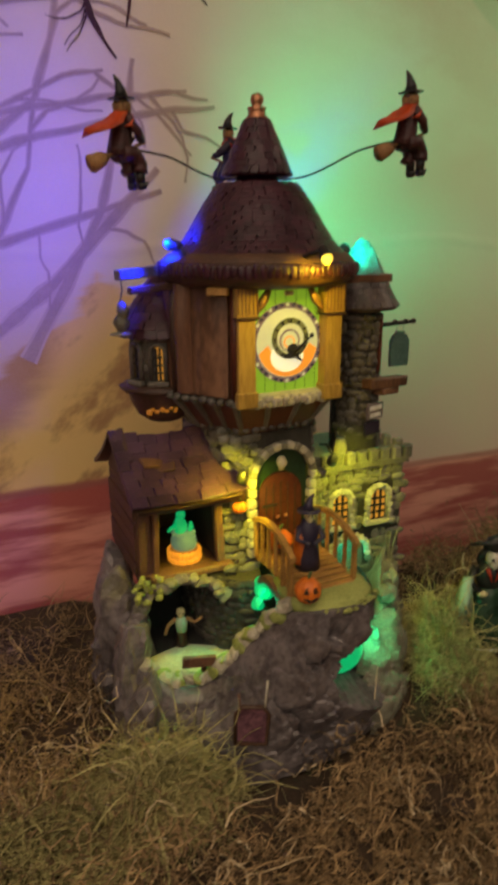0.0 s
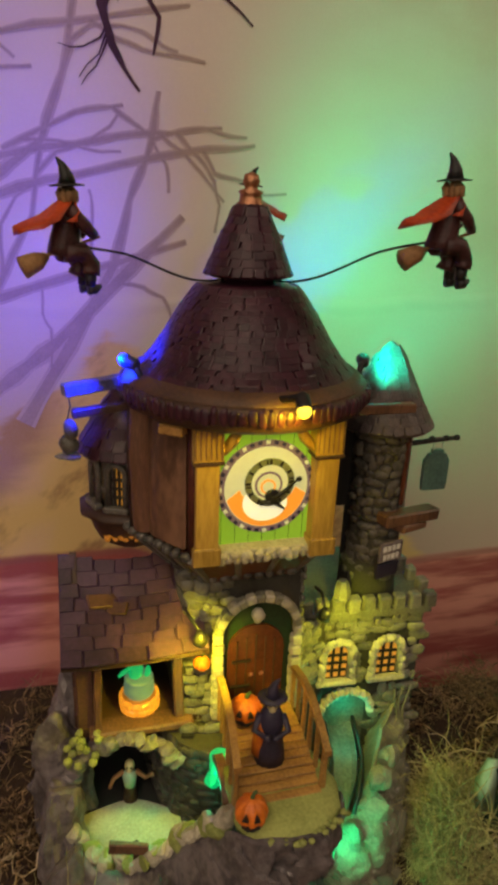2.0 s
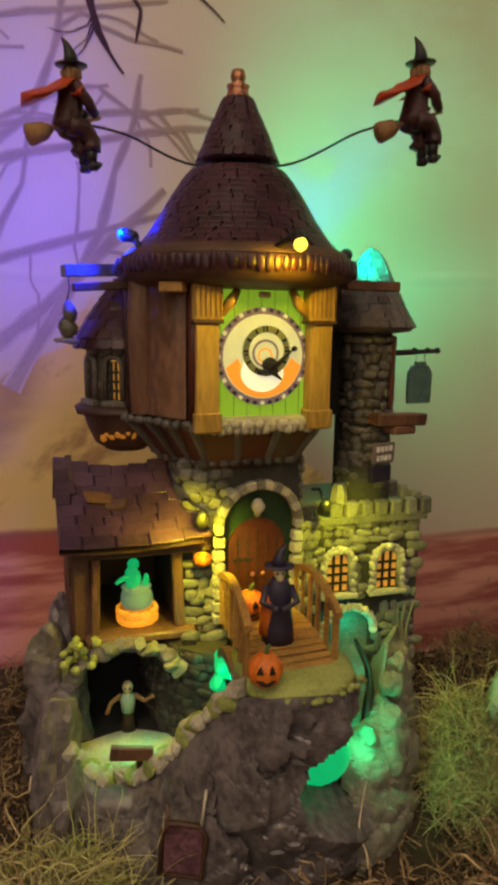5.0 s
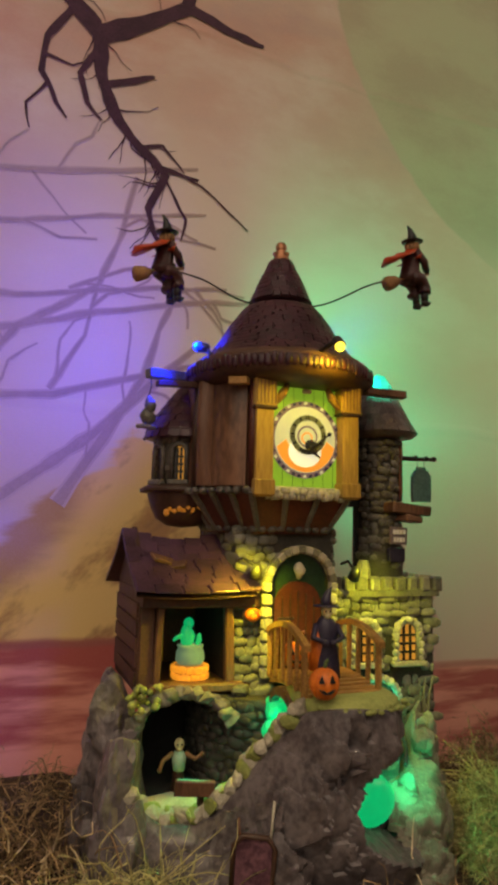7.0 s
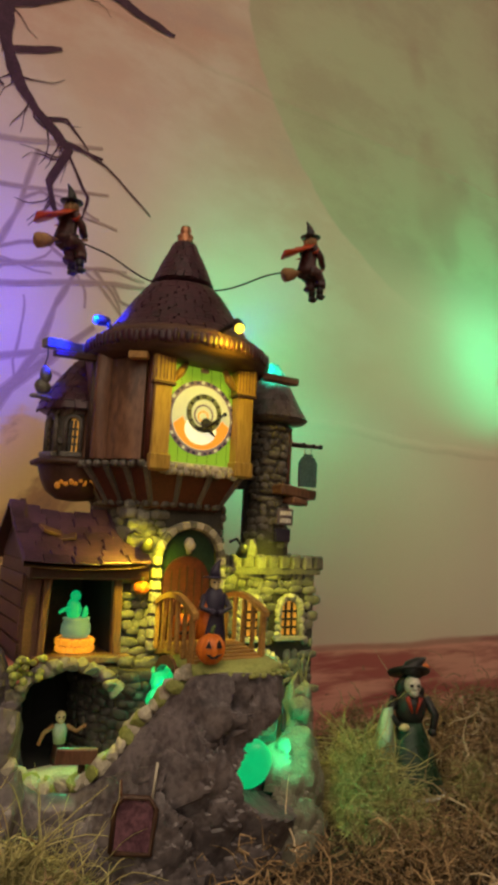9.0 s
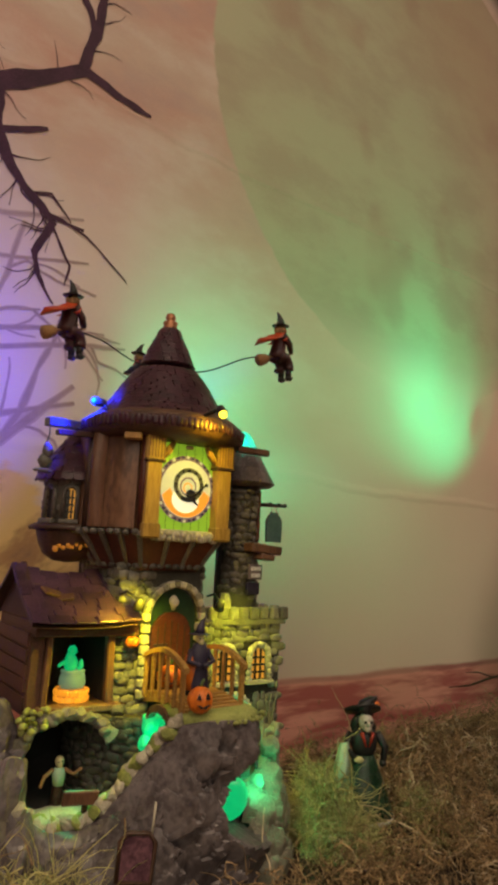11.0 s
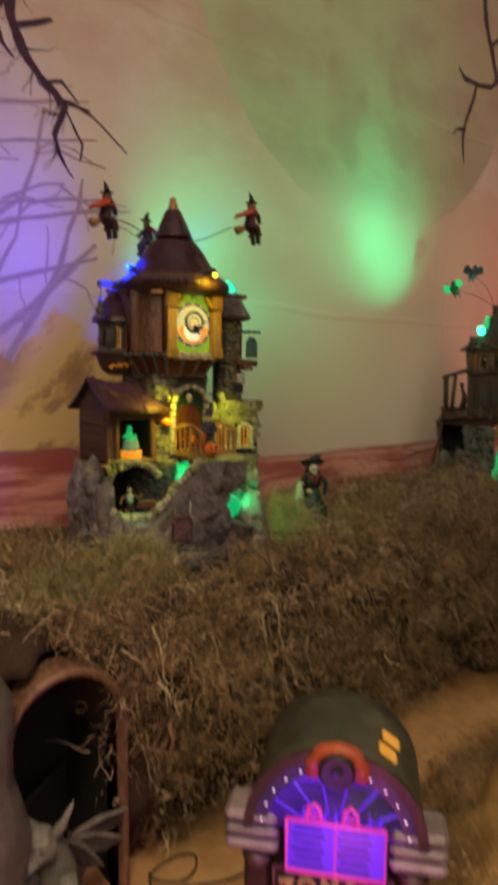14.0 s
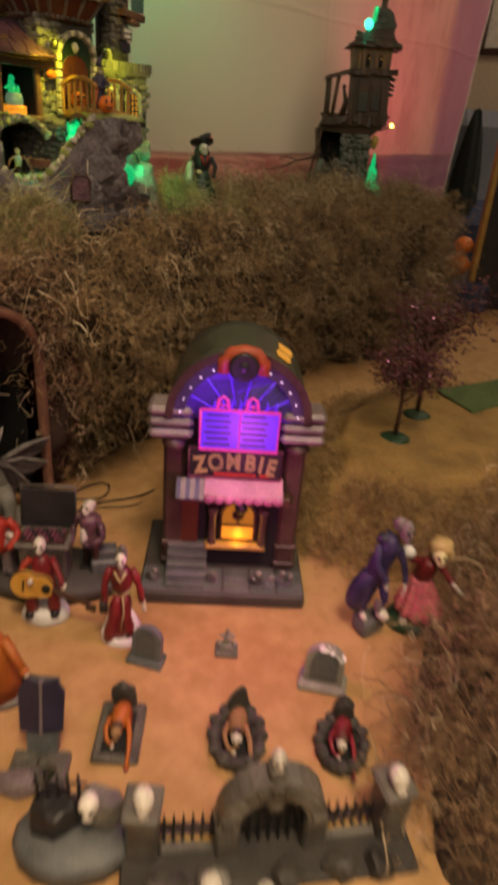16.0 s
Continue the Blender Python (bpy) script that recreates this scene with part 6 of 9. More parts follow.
s.lathe([(12.5, 0), (13, 1.5), (7, 3)], BLACK, (0, 3, 67.5), 16, (1, 0.85), m=pose(0, 0, 0, -28))
s.tube([(0, 0, 67), (1, 0, 72), (5, 0, 75), (9, 0, 77)], [6.5, 5, 3, 0.8], BLACK, 10)
s.blob((8, 0, 73), (3.5, 1.5, 1.6), ORANGE, 2, 0.3, 0.2, (0, 20, 0))
s.blob((0, 3, 58), (9, 4, 9), BLACK, 2, 0.3, 0.1)
s.loft([[(-12, -5, 50), (-16, -7, 48), (-18, -4, 49)], [(-12, -8, 36), (-18, -10, 36), (-22, -5, 37)], [(-12, -10, 20), (-19, -12, 18), (-24, -6, 20)]], MINT, True)
settled(s, "witch_figurine", at(138, -62, 17, -26), "witch figurine in a bottle-green dress and wide black hat", "figurine")

# dark robed witch on the footbridge
s = Shape()
s.lathe([(7.5, 0), (7, 8), (5.6, 18), (6.4, 25), (4.2, 30), (2, 32)], NAVY, n=14, squash=(1, 0.85))
s.lathe([(7.9, 4), (7.4, 12), (6.6, 24)], ORANGE, (-1.2, 1.2, 0), n=10, squash=(1, 0.8))
limb(s, [(-5, 0, 27), (-8, -4, 21), (-2, -7, 19)], 2.0, NAVY)
limb(s, [(5, 0, 27), (8, -4, 21), (2, -7, 19)], 2.0, NAVY)
head(s, 34, 3.4, SKIN, 0, -1)
witch_hat(s, 36.5, 3.6, NAVY, lean=3)
settled(s, "witch_figurine", at(-5, -74, 109.5, -14, 0.88), "small witch figurine in a navy robe on the footbridge", "figurine")


s = Shape()
s.lathe([(4.5, 0), (3.6, 6), (3.0, 12), (3.8, 18), (2.4, 22)], DARKWOOD, n=10)
s.lathe([(3.4, 11), (4.2, 18), (2.6, 21.5)], MINT, (0, -0.8, 0), n=10)
limb(s, [(-3.5, 0, 20), (-9, -2, 17), (-11, -3, 12)], 1.5, WICKER)
limb(s, [(3.5, 0, 20), (9, -2, 17), (13, -3, 20)], 1.5, WICKER)
head(s, 25, 3.4, SKIN, 0, -0.5)
settled(s, "ghoul_figurine", at(-60, -27, 50.5, -10, 0.85), "small pale-faced figurine in a mint shirt inside the cave", "figurine")


def ribbed(s, r, mat, z0=0.0):
    """A ribbed pumpkin body."""
    rings = []
    for i in range(11):
        b = -math.pi / 2 + math.pi * (0.04 + 0.92 * i / 10)
        rings.append([(r * math.cos(b) * (0.9 + 0.13 * abs(math.cos(4.5 * a))) * math.cos(a), r * math.cos(b) * (0.9 + 0.13 * abs(math.cos(4.5 * a))) * math.sin(a),
                       z0 + r * 0.86 * (1 + math.sin(b))) for a in [2 * math.pi * k / 54 for k in range(54)]])
    s.loft(rings, mat, True)


def pumpkin(s, r, mat, face=True):
    ribbed(s, r, mat)
    s.tube([(0, 0, r * 1.6), (r * 0.1, 0, r * 2.0), (r * 0.25, 0, r * 2.15)], [r * 0.16, r * 0.12, r * 0.1], HEDGE, 5)
    if face:
        for k in (-1, 1):
            s.plate([(-0.2 * r, 0), (0.2 * r, 0), (0, 0.4 * r)], Matrix.Translation((k * 0.38 * r, -1.02 * r, 1.05 * r)) @ pose(0, 0, 0, 0, 0, k * 18), 0.2 * r, BLACK)
        s.plate([(-0.55 * r, 0.25 * r), (-0.2 * r, 0), (0.2 * r, 0), (0.55 * r, 0.25 * r), (0.2 * r, 0.2 * r), (0, 0.08 * r), (-0.2 * r, 0.2 * r)],
                Matrix.Translation((0, -1.06 * r, 0.48 * r)), 0.2 * r, BLACK)


s = Shape()
pumpkin(s, 6.9, ORANGE)
settled(s, "jack_o_lantern", at(-20, -100.5, 107.4, -16) @ Matrix.Diagonal((0.92, 0.92, 1.1, 1)), "carved orange pumpkin at the end of the footbridge", "pumpkin")
s = Shape()
pumpkin(s, 7.4, ORANGE)
settled(s, "pumpkin", at(-9, -50, 109.2, -20), "carved orange pumpkin on the footbridge by the door", "pumpkin")
s = Shape()
pumpkin(s, 4.0, ORANGE, False)
settled(s, "pumpkin", pose(-0.0270, -0.0370, 0.130, 0, 0, 0), "small orange pumpkin set on the stone wall", "pumpkin")

# three flying witches on wires round the roof
ANGLES = (76, 196, 318)
for k, deg in enumerate(ANGLES):
    a = math.radians(deg)
    s = Shape()
    p0 = Vector((RC[0] + 11 * math.cos(a), RC[1] + 11 * math.sin(a), 302))
    p1 = Vector((79 * math.cos(a), 79 * math.sin(a), (320, 313, 320)[k]))
    s.tube([p0.lerp(p1, k / 14) + Vector((0, 0, -4.5 * math.sin(math.pi * min(1, 1.6 * k / 14)) * (1 - k / 14) + 2.5 * math.sin(math.pi * k / 14) * k / 14)) for k in range(15)], 0.5, WIRE, 6)
    s.ob("wire", tower, "thin dark wire carrying a flying witch")
    s = Shape()
    robe, cape = ((NAVY, SHAWL), (PLUMROBE, SHAWL), (PLUMROBE, SHAWL))[k]
    s.tube([(-3, 0, -4), (-1, 0, 3), (1, 0, 11), (2, 0, 18)], [6.6, 6.0, 5.6, 3.2], robe, 12)
    s.tube([(-3, -2.6, -2), (5, -3.6, -3), (8, -3.8, -8), (7, -3.8, -12)], [4.6, 4.2, 3.6, 4.0], robe, 9)
    s.tube([(-3, 2.6, -2), (4, 3.6, -4), (6, 3.8, -9), (4, 3.8, -13)], [4.6, 4.2, 3.6, 4.0], robe, 9)
    s.tube([(0, -5, 15), (6, -6.4, 8), (11, -3, 4)], [3.0, 2.6, 2.2], robe, 8)
    s.tube([(0, 5, 15), (6, 6.4, 8), (10, 3, 4)], [3.0, 2.6, 2.2], robe, 8)
    s.loft([[(2.6, -4, 18), (0, 0, 19), (2.6, 4, 18)], [(-1, -8, 15.5), (-5, 0, 16.5), (-1, 8, 15.5)], [(-7, -11.5, 11), (-11, 0, 13.5), (-7, 11.5, 11)], [(-14, -11, 8), (-17, 0, 11), (-14, 11, 7)], [(-20, -6, 7), (-22, 1, 9), (-20, 7, 5)]], cape, True)
    s.loft([[(3.4, -4.4, 17.4), (3.8, 0, 17), (3.4, 4.4, 17.4)], [(3, -8, 13.6), (6.6, 0, 13), (3, 8, 13.6)], [(-2, -11.5, 10), (6.4, -3, 10), (-2, 11.5, 10)]], cape, True)
    sculpt(s, 0.5, 1, k + 11)
    for sy in (-3.8, 3.8):
        s.tube([(7.4, sy, -11), (6.6, sy, -17)], [2.6, 2.4], BLACK, 8)
        s.tube([(5.4, sy, -18.4), (8.6, sy, -18.6), (11.6, sy, -17.4)], [2.4, 2.2, 0.8], BLACK, 8)
    s.tube([(-13, 1, -4), (0, 0, -1), (14, -2, 3)], 0.8, WICKER, 6)
    s.tube([(-9, 1, -3.6), (-13, 1.4, -5), (-20, 2, -7.4)], [1.2, 3.8, 4.8], WICKER, 9)
    head(s, 21, 3.6, FLESH, 3, 0)
    for q in range(7):
        a_ = 1.2 + q * 0.65
        s.blob((2.4 + 3.2 * math.cos(a_), 3.4 * math.sin(a_), 19.4), (1.8, 1.8, 3.6), WICKER, 1, 0.4, 0.3, seed=q)
    witch_hat(s, 23.4, 3.8, BLACK, 2.6, 0, -3.5)
    settled(s, "flying_witch", Matrix.Translation(p1 * MM) @ pose(0, 0, 0, 0, -4, deg + (90, -172, 50)[k]) @ Matrix.Scale(0.86, 4), "flying witch figurine on a broom, wired to the tower roof", "figurine", "flying witches")

# ---- jukebox-shaped bar building ----
jb = thing("jukebox_bar", (0, 0, 0), "jukebox-shaped bar building with a violet lit arch and pink awning", "miniature building", m=JB)
s = Shape()
s.box((124, 96, 12), (0, 48, 6), SOOT, bevel=2.0)
jbase = s.ob("base", jb, "blue-grey paved base")
rng = random.Random(4)
for i in range(6):
    for j in range(2):
        s = Shape()
        s.box((19.4, 13, 1.4), (-51 + 20.4 * i, 9 + 14.4 * j, 12.5), SLATE, (0, 0, rng.uniform(-1, 1)), 0.4, 0.2)
        s.ob("paving_slab", jbase)
for i in range(5):
    s = Shape()
    s.box((30, 9, 5), (-28, 8 + 6.0 * i, 14 + 4.6 * i), SLATE, (0, 0, 0), 0.5, 0.2)
    s.ob("step", jbase, "grey porch step")
s = Shape()
s.box((80, 54, 124), (4, 66, 73), BROWNWALL, bevel=1.0)
body = s.ob("body", jb, "brown moulded walls")
for x in (-40, 47):
    s = Shape()
    s.box((15, 22, 116), (x, 42, 70), BROWNWALL, bevel=2.5)
    pil = s.ob("pilaster", jb)
    for z in (18, 34, 120):
        s = Shape()
        s.box((17, 24, 5), (x, 42, z), BROWNWALL, bevel=1.2)
        s.ob("pilaster_band", pil)
    for z in (130, 138.5, 147):
        s = Shape()
        s.box((31, 25, 7.2), (x + (-2.5 if x < 0 else 2.5), 36, z), LILAC, bevel=2.8)
        s.ob("chrome_rib", pil, "pale lilac horizontal rib")
    s = Shape()
    s.blob((x, 32, 121), (9, 9, 6), BROWNWALL, 2, 0.2, 0.1)
    s.ob("claw", pil, "dark clawed bracket")
# barrel roof
s = Shape()
n = 18
outer = [(4 - 49 * math.cos(math.pi * k / n), 143 + 50 * math.sin(math.pi * k / n)) for k in range(n + 1)]
s.loft([[(x, y, z) for x, z in outer] for y in (26, 40, 60, 80, 94)], OLIVE, True)
s.ob("barrel_roof", jb, "olive barrel-vaulted roof")
s = Shape()
for r0, r1, y, mt in ((50.5, 45, 23, BROWNWALL), (45, 37.5, 24.5, VIOLET)):
    ring = []
    for r, yy in ((r0, y + 4), (r0, y), (r1, y), (r1, y + 4)):
        ring.append([(4 - r * math.cos(math.pi * k / n), yy, 143 + r * math.sin(math.pi * k / n)) for k in range(n + 1)])
    s.loft(ring, mt, False, False, False)
s.ob("arch_trim", jb, "dark and violet bands round the arch")
s = Shape()
s.plate([(4 - 38 * math.cos(math.pi * k / n), 143 + 38 * math.sin(math.pi * k / n)) for k in range(n + 1)], Matrix.Translation((0, 26, 0)), 2, G_VIOLETDIM)
fan = s.ob("arch_panel", jb, "violet lit fan panel")
for k in range(1, 7):
    a = math.pi * k / 7
    s = Shape()
    s.tube([(4 - 12 * math.cos(a), 25.4, 142 + 12 * math.sin(a)), (4 - 36.5 * math.cos(a), 25.4, 144 + 36 * math.sin(a))], [0.4, 0.9], G_VIOLET, 5)
    s.ob("fan_rib", fan)
for k in range(13):
    a = math.pi * (k + 0.5) / 13
    s = Shape()
    s.blob((4 - 40.5 * math.cos(a), 23.8, 143 + 40.5 * math.sin(a)), (0.75, 0.7, 0.75), G_SPARK, 1)
    s.ob("bulb", fan)
s = Shape()
for dx in (-11, 9):
    s.tube([(4 + dx - 4, 24.6, 151), (4 + dx - 3, 24.6, 158), (4 + dx, 24.6, 160.5), (4 + dx + 3, 24.6, 158), (4 + dx + 4, 24.6, 151)], 1.3, G_PINK, 6)
    s.tube([(4 + dx - 2, 24.6, 154), (4 + dx + 2, 24.6, 154)], 1.0, G_PINK, 6)
s.ob("neon_sign", fan, "pink neon mark, unreadable")
s = Shape()
for dx in range(-18, 27, 6):
    s.tube([(4 + dx, 24.8, 150), (4 + dx + 1.4, 24.8, 155), (4 + dx + 1.0, 24.8, 158)], [1.2, 1.0, 0.3], G_VIOLET, 5)
s.ob("carved_crest", fan, "row of small carved points")
s = Shape()
s.box((54, 4, 29), (5, 25.5, 136), G_VIOLET, bevel=0.6)
mar = s.ob("marquee", jb, "violet lit list panel")
s = Shape()
s.tube([(-22, 22.8, 151), (32, 22.8, 151), (32, 22.8, 121), (-22, 22.8, 121), (-22, 22.8, 151)], 1.2, G_PINK, 5)
s.ob("marquee_frame", mar)
for col_x in (-16, 9):
    for k in range(6):
        s = Shape()
        s.box((18 if k % 2 else 15, 0.5, 1.2), (col_x + 6.0, 23.2, 147 - 4.4 * k), VIOLET)
        s.ob("lettering", mar, "unreadable line of lettering")
s = Shape()
for k in range(9):
    s.blob((5, 22.9, 148.5 - 3.1 * k), (1.1, 0.8, 1.1), G_PINK, 1)
s.ob("bead_row", mar)
# sign board with its word
s = Shape()
s.box((66, 4, 23), (4, 26, 109.5), BLACK, bevel=0.8)
sign = s.ob("sign_board", jb, "dark sign board with large tan capitals")
s = Shape()
s.tube([(-29, 23.6, 121), (37, 23.6, 121), (37, 23.6, 98.4), (-29, 23.6, 98.4), (-29, 23.6, 121)], 0.9, MAROON, 5)
s.ob("sign_frame", sign)
s = Shape()
s.box((30, 0.8, 2.0), (4, 23.6, 101), RED)
s.box((7, 0.8, 2.0), (25, 23.6, 101), RED)
s.ob("lettering", sign, "small unreadable red line")


def word(text, size, at_, mat, name, parent, extrude=0.6, squeeze=1.0, turn=(90, 0, 0)):
    """Letters in the built-in font, turned into a mesh, centred at at_ (mm, the parent's frame)."""
    cu = bpy.data.curves.new(name, "FONT")
    cu.body, cu.size, cu.extrude, cu.align_x, cu.offset = text, size * MM, extrude * MM, "CENTER", 0.0006
    tmp = new("tmp", cu)
    me = bpy.data.meshes.new_from_object(tmp.evaluated_get(bpy.context.evaluated_depsgraph_get()))
    bpy.data.objects.remove(tmp)
    me.materials.clear()
    me.materials.append(mat)
    ob = new(name, me)
    ob.parent = parent
    ob.matrix_basis = pose(at_[0] * MM, at_[1] * MM, at_[2] * MM, *turn) @ Matrix.Diagonal((squeeze, 1, 1, 1))
    return ob


LETTER = surf("tan_letter_paint", (0.34, 0.30, 0.11), (0.15, 0.12, 0.045), 0.5)
for ch, x_ in zip("ZOMBIE", (-24, -13.5, -1.5, 10.0, 17.4, 24.4)):
    word(ch, 18.0, (4 + x_, 23.4, 105.6 - 0.006 * x_ * x_), LETTER, "lettering", sign, 0.5, 0.76, (90, 0.36 * x_, 0))
# awning, porch, window
AWNING = surf("mauve_tile_paint", (0.50, 0.24, 0.33), (0.30, 0.12, 0.19), 0.45)
s = Shape()
s.loft([[(-17, 26, 98), (39, 26, 98)], [(-17, 12, 88), (39, 12, 88)]], AWNING, False, False, False)
s.loft([[(-17, 26, 96.6), (39, 26, 96.6)], [(-17, 12, 86.6), (39, 12, 86.6)]], AWNING, False, False, False)
for k in range(8):
    s.lathe([(3.6, -0.6), (3.6, 0.6)], AWNING, (-13.5 + 7.0 * k, 12, 87), 10, m=pose(0, 0, 0, 90))
s.ob("awning", jb, "pink scalloped awning")
s = Shape()
s.box((20, 16, 1.0), (-27.2, 18.4, 90.2), DARKWOOD, (40, 0, 0))
aw2 = s.ob("striped_awning", jb, "small white and violet striped awning")
for k in range(6):
    s = Shape()
    s.box((3.2, 16, 1.2), (-35.4 + 3.3 * k, 18, 91), LILAC if k % 2 else VIOLET, (38, 0, 0))
    s.ob("stripe", aw2)
s = Shape()
s.box((84, 14, 7), (4, 29, 80), UMBER, bevel=1.0)
for k_ in range(9):
    s.blob((-30 + 8.4 * k_, 22, 82), (3, 2.4, 3.4), UMBER, 1, 0.3, 0.2, seed=k_)
s.ob("porch_beam", jb)
s = Shape()
s.blob((10, 20, 76), (5, 4, 5), BLACK, 2, 0.2, 0.1)
s.ob("crest", jb, "dark round crest")
# black sheet added on the front wall for the shade under the porch
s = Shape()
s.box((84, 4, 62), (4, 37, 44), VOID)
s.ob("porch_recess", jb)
s = Shape()
s.plate(arch(24, 33, n=10), Matrix.Translation((9, 32, 41)), 2, glow("lit_amber_glass", (0.55, 0.26, 0.015), 0.42, (0.3, 0.14, 0.02)))
wn = s.ob("bar_window", jb, "arched amber window with a lit counter")
s = Shape()
s.box((24, 2, 11), (9, 30.8, 47), G_AMBER)
s.ob("counter_panel", wn, "glowing orange counter panel")
s = Shape()
ring_o, ring_i = arch(27, 35, n=10), arch(23.6, 32.6, n=10)
s.loft([[(x + 9, 31, z + 41) for x, z in ring_o], [(x + 9, 29.4, z + 41) for x, z in ring_o], [(x + 9, 29.4, z + 41) for x, z in ring_i], [(x + 9, 31.4, z + 41) for x, z in ring_i]], DARKWOOD, False, False, False)
s.box((24, 1.6, 1.6), (9, 30.2, 53.4), DARKWOOD, bevel=0.3)
s.box((1.4, 1.4, 18), (9, 31, 63), DARKWOOD, bevel=0.3)
s.lathe([(4.6, 0), (4.6, 0.7), (3.2, 0.7), (3.2, 0)], DARKWOOD, (9, 31.4, 62), 14, m=pose(0, 0, 0, 90))
s.ob("window_frame", wn, "dark arched window frame with a round centre")
s = Shape()
s.box((46, 8, 4), (8, 29, 36), OCHRE, bevel=0.8)
s.ob("window_sill", wn)
for x in (-10, 28):
    s = Shape()
    s.lathe([(4.2, 0), (3.2, 4), (2.8, 26), (4.0, 30), (4.4, 33)], BROWNWALL, (x, 29, 36), 10)
    s.ob("column", wn)
s = Shape()
s.box((18, 3, 40), (-30, 34, 52), REDWOOD, bevel=0.5)
s.ob("door", jb, "dark red porch door")
for x, h in ((-52, 16), (-8, 14), (26, 18), (36, 12), (50, 15), (44, 20)):
    s = Shape()
    s.crag((x, 14, 11 + h * 0.25), (5.4, 4.4, h * 0.34), JUKESTONE if x < 30 else SLATE, x + 60, 11, 2, 0.2)
    s.blob((x + 1, 12, 13 + h * 0.55), (2.6, 2.4, 2.8), STATUE, 2, 0.25, 0.2, seed=x)
    s.ob("moulded_stone", jb, "small grey moulded ornament")
# speaker on the roof
s = Shape()
s.tube([(-8, 25, 178), (-8.5, 25, 186), (-3, 25, 191.5), (5, 25, 193), (13, 25, 191.5), (18.5, 25, 186), (18, 25, 178)], 4.6, surf("coral_paint", (0.50, 0.10, 0.04), (0.30, 0.05, 0.02), 0.45), 8)
spk = s.ob("speaker_housing", jb, "coral-red rounded speaker housing")
s = Shape()
s.lathe([(9.5, 0), (10, 3), (8, 4), (4.5, 1), (3, 2.2), (0.1, 3)], BLACK, (5, 21, 184), 18, m=pose(0, 0, 0, 90))
s.ob("speaker_cone", spk, "round black speaker cone")
for k in (0, 1):
    s = Shape()
    s.box((11, 9, 2), (32 + 2 * k, 40 + 13 * k, 186), G_WINDOW, (0, 34, 0), 0.5)
    s.ob("roof_light", jb, "amber roof light")

# ---- band in front: stage with a keyboard, players ----
stage = thing("graveyard_stage", (-186, -226, LOW), "grey moulded stage with an open keyboard console", "stage", turn=-49)
s = Shape()
s.lathe([(1, 0), (1, 8), (0.96, 10)], SOOT, (2, 2, 0), 18, (56, 30))
s.ob("platform", stage)
s = Shape()
s.box((46, 26, 30), (-2, -2, 24), GREY, bevel=1.5)
con = s.ob("console", stage, "grey keyboard console")
con.scale = (0.74, 0.86, 1.0)
s = Shape()
s.box((54, 30, 4), (-2, -2, 41), GREY, bevel=1.2)
s.ob("console_top", con)
s = Shape()
s.box((44, 20, 2), (-2, -4, 43.4), DARKWOOD)
s.ob("key_bed", con)
for r in range(3):
    for k in range(9):
        s = Shape()
        s.box((3.6, 5, 2.2), (-20 + 4.5 * k, -10 + 6 * r, 45), MAROON if (k + r) % 3 else BLACK, (0, 0, 0), 0.4)
        s.ob("key", con)
s = Shape()
s.box((54, 3, 30), (-2, 15, 58), BLACK, (-14, 0, 0), 0.8)
lid = s.ob("lid", con, "black raised lid with a grey rim")
s = Shape()
s.tube([(-29, 13, 44), (-29, 19, 75), (25, 19, 75), (25, 13, 44)], 1.6, GREY, 6)
s.ob("lid_rim", lid)
s = Shape()
s.box((20, 14, 12), (40, 6, 15), SLATE, (0, 0, 10), 1.5)
s.box((16, 12, 8), (41, 9, 24), SLATE, (0, 0, 10), 1.2)
s.ob("amplifier", stage, "grey stepped amplifier")
s = Shape()
s.box((14, 18, 8), (-28, -2, 38), LILAC, (0, 0, -12), 2.0)
for k_ in range(4):
    s.blob((-31 + 3.4 * k_, -6 + 3 * (k_ % 2), 44), (3, 3, 2.8), BONE, 1, 0.2, 0.2, seed=k_)
s.box((8, 16, 26), (-28, -1, 22), LILAC, (0, 0, -12), 1.5)
s.ob("bone_shelf", stage, "pale side shelf with small bones")


def skeleton(s, h, coat, legs, hat=None, base=None, arms=None, lean=0.0):
    """A bony player: base, legs, coat, arms, skull."""
    if base:
        base_disc(s, h * 0.20, h * 0.16, base)
    for k in (-1, 1):
        limb(s, [(k * h * 0.06, 0, h * 0.42), (k * h * 0.07, -1, h * 0.22), (k * h * 0.08, 0, 3)], h * 0.05, legs)
        s.blob((k * h * 0.08, -h * 0.04, 4), (h * 0.045, h * 0.08, h * 0.03), BLACK, 1)
    s.tube([(0, 0, h * 0.38), (lean * 0.4, 0, h * 0.55), (lean, 0, h * 0.72), (lean, 0, h * 0.79)], [h * 0.13, h * 0.10, h * 0.13, h * 0.05], coat, 10)
    for pts in arms or ([(-0.13, 0, 0.72), (-0.22, -0.05, 0.56), (-0.10, -0.2, 0.5)], [(0.13, 0, 0.72), (0.22, -0.05, 0.56), (0.10, -0.2, 0.5)]):
        limb(s, [(p[0] * h + lean, p[1] * h, p[2] * h) for p in pts], h * 0.045, coat)
        s.blob((pts[-1][0] * h + lean, pts[-1][1] * h, pts[-1][2] * h), (h * 0.035, h * 0.035, h * 0.035), BONE, 1)
    head(s, h * 0.89, h * 0.085, BONE, lean, -h * 0.01)
    if hat:
        s.lathe([(h * 0.12, 0), (h * 0.12, h * 0.01), (h * 0.075, h * 0.02), (h * 0.085, h * 0.15), (0.1, h * 0.155)], hat, (lean, 0, h * 0.955), 12)


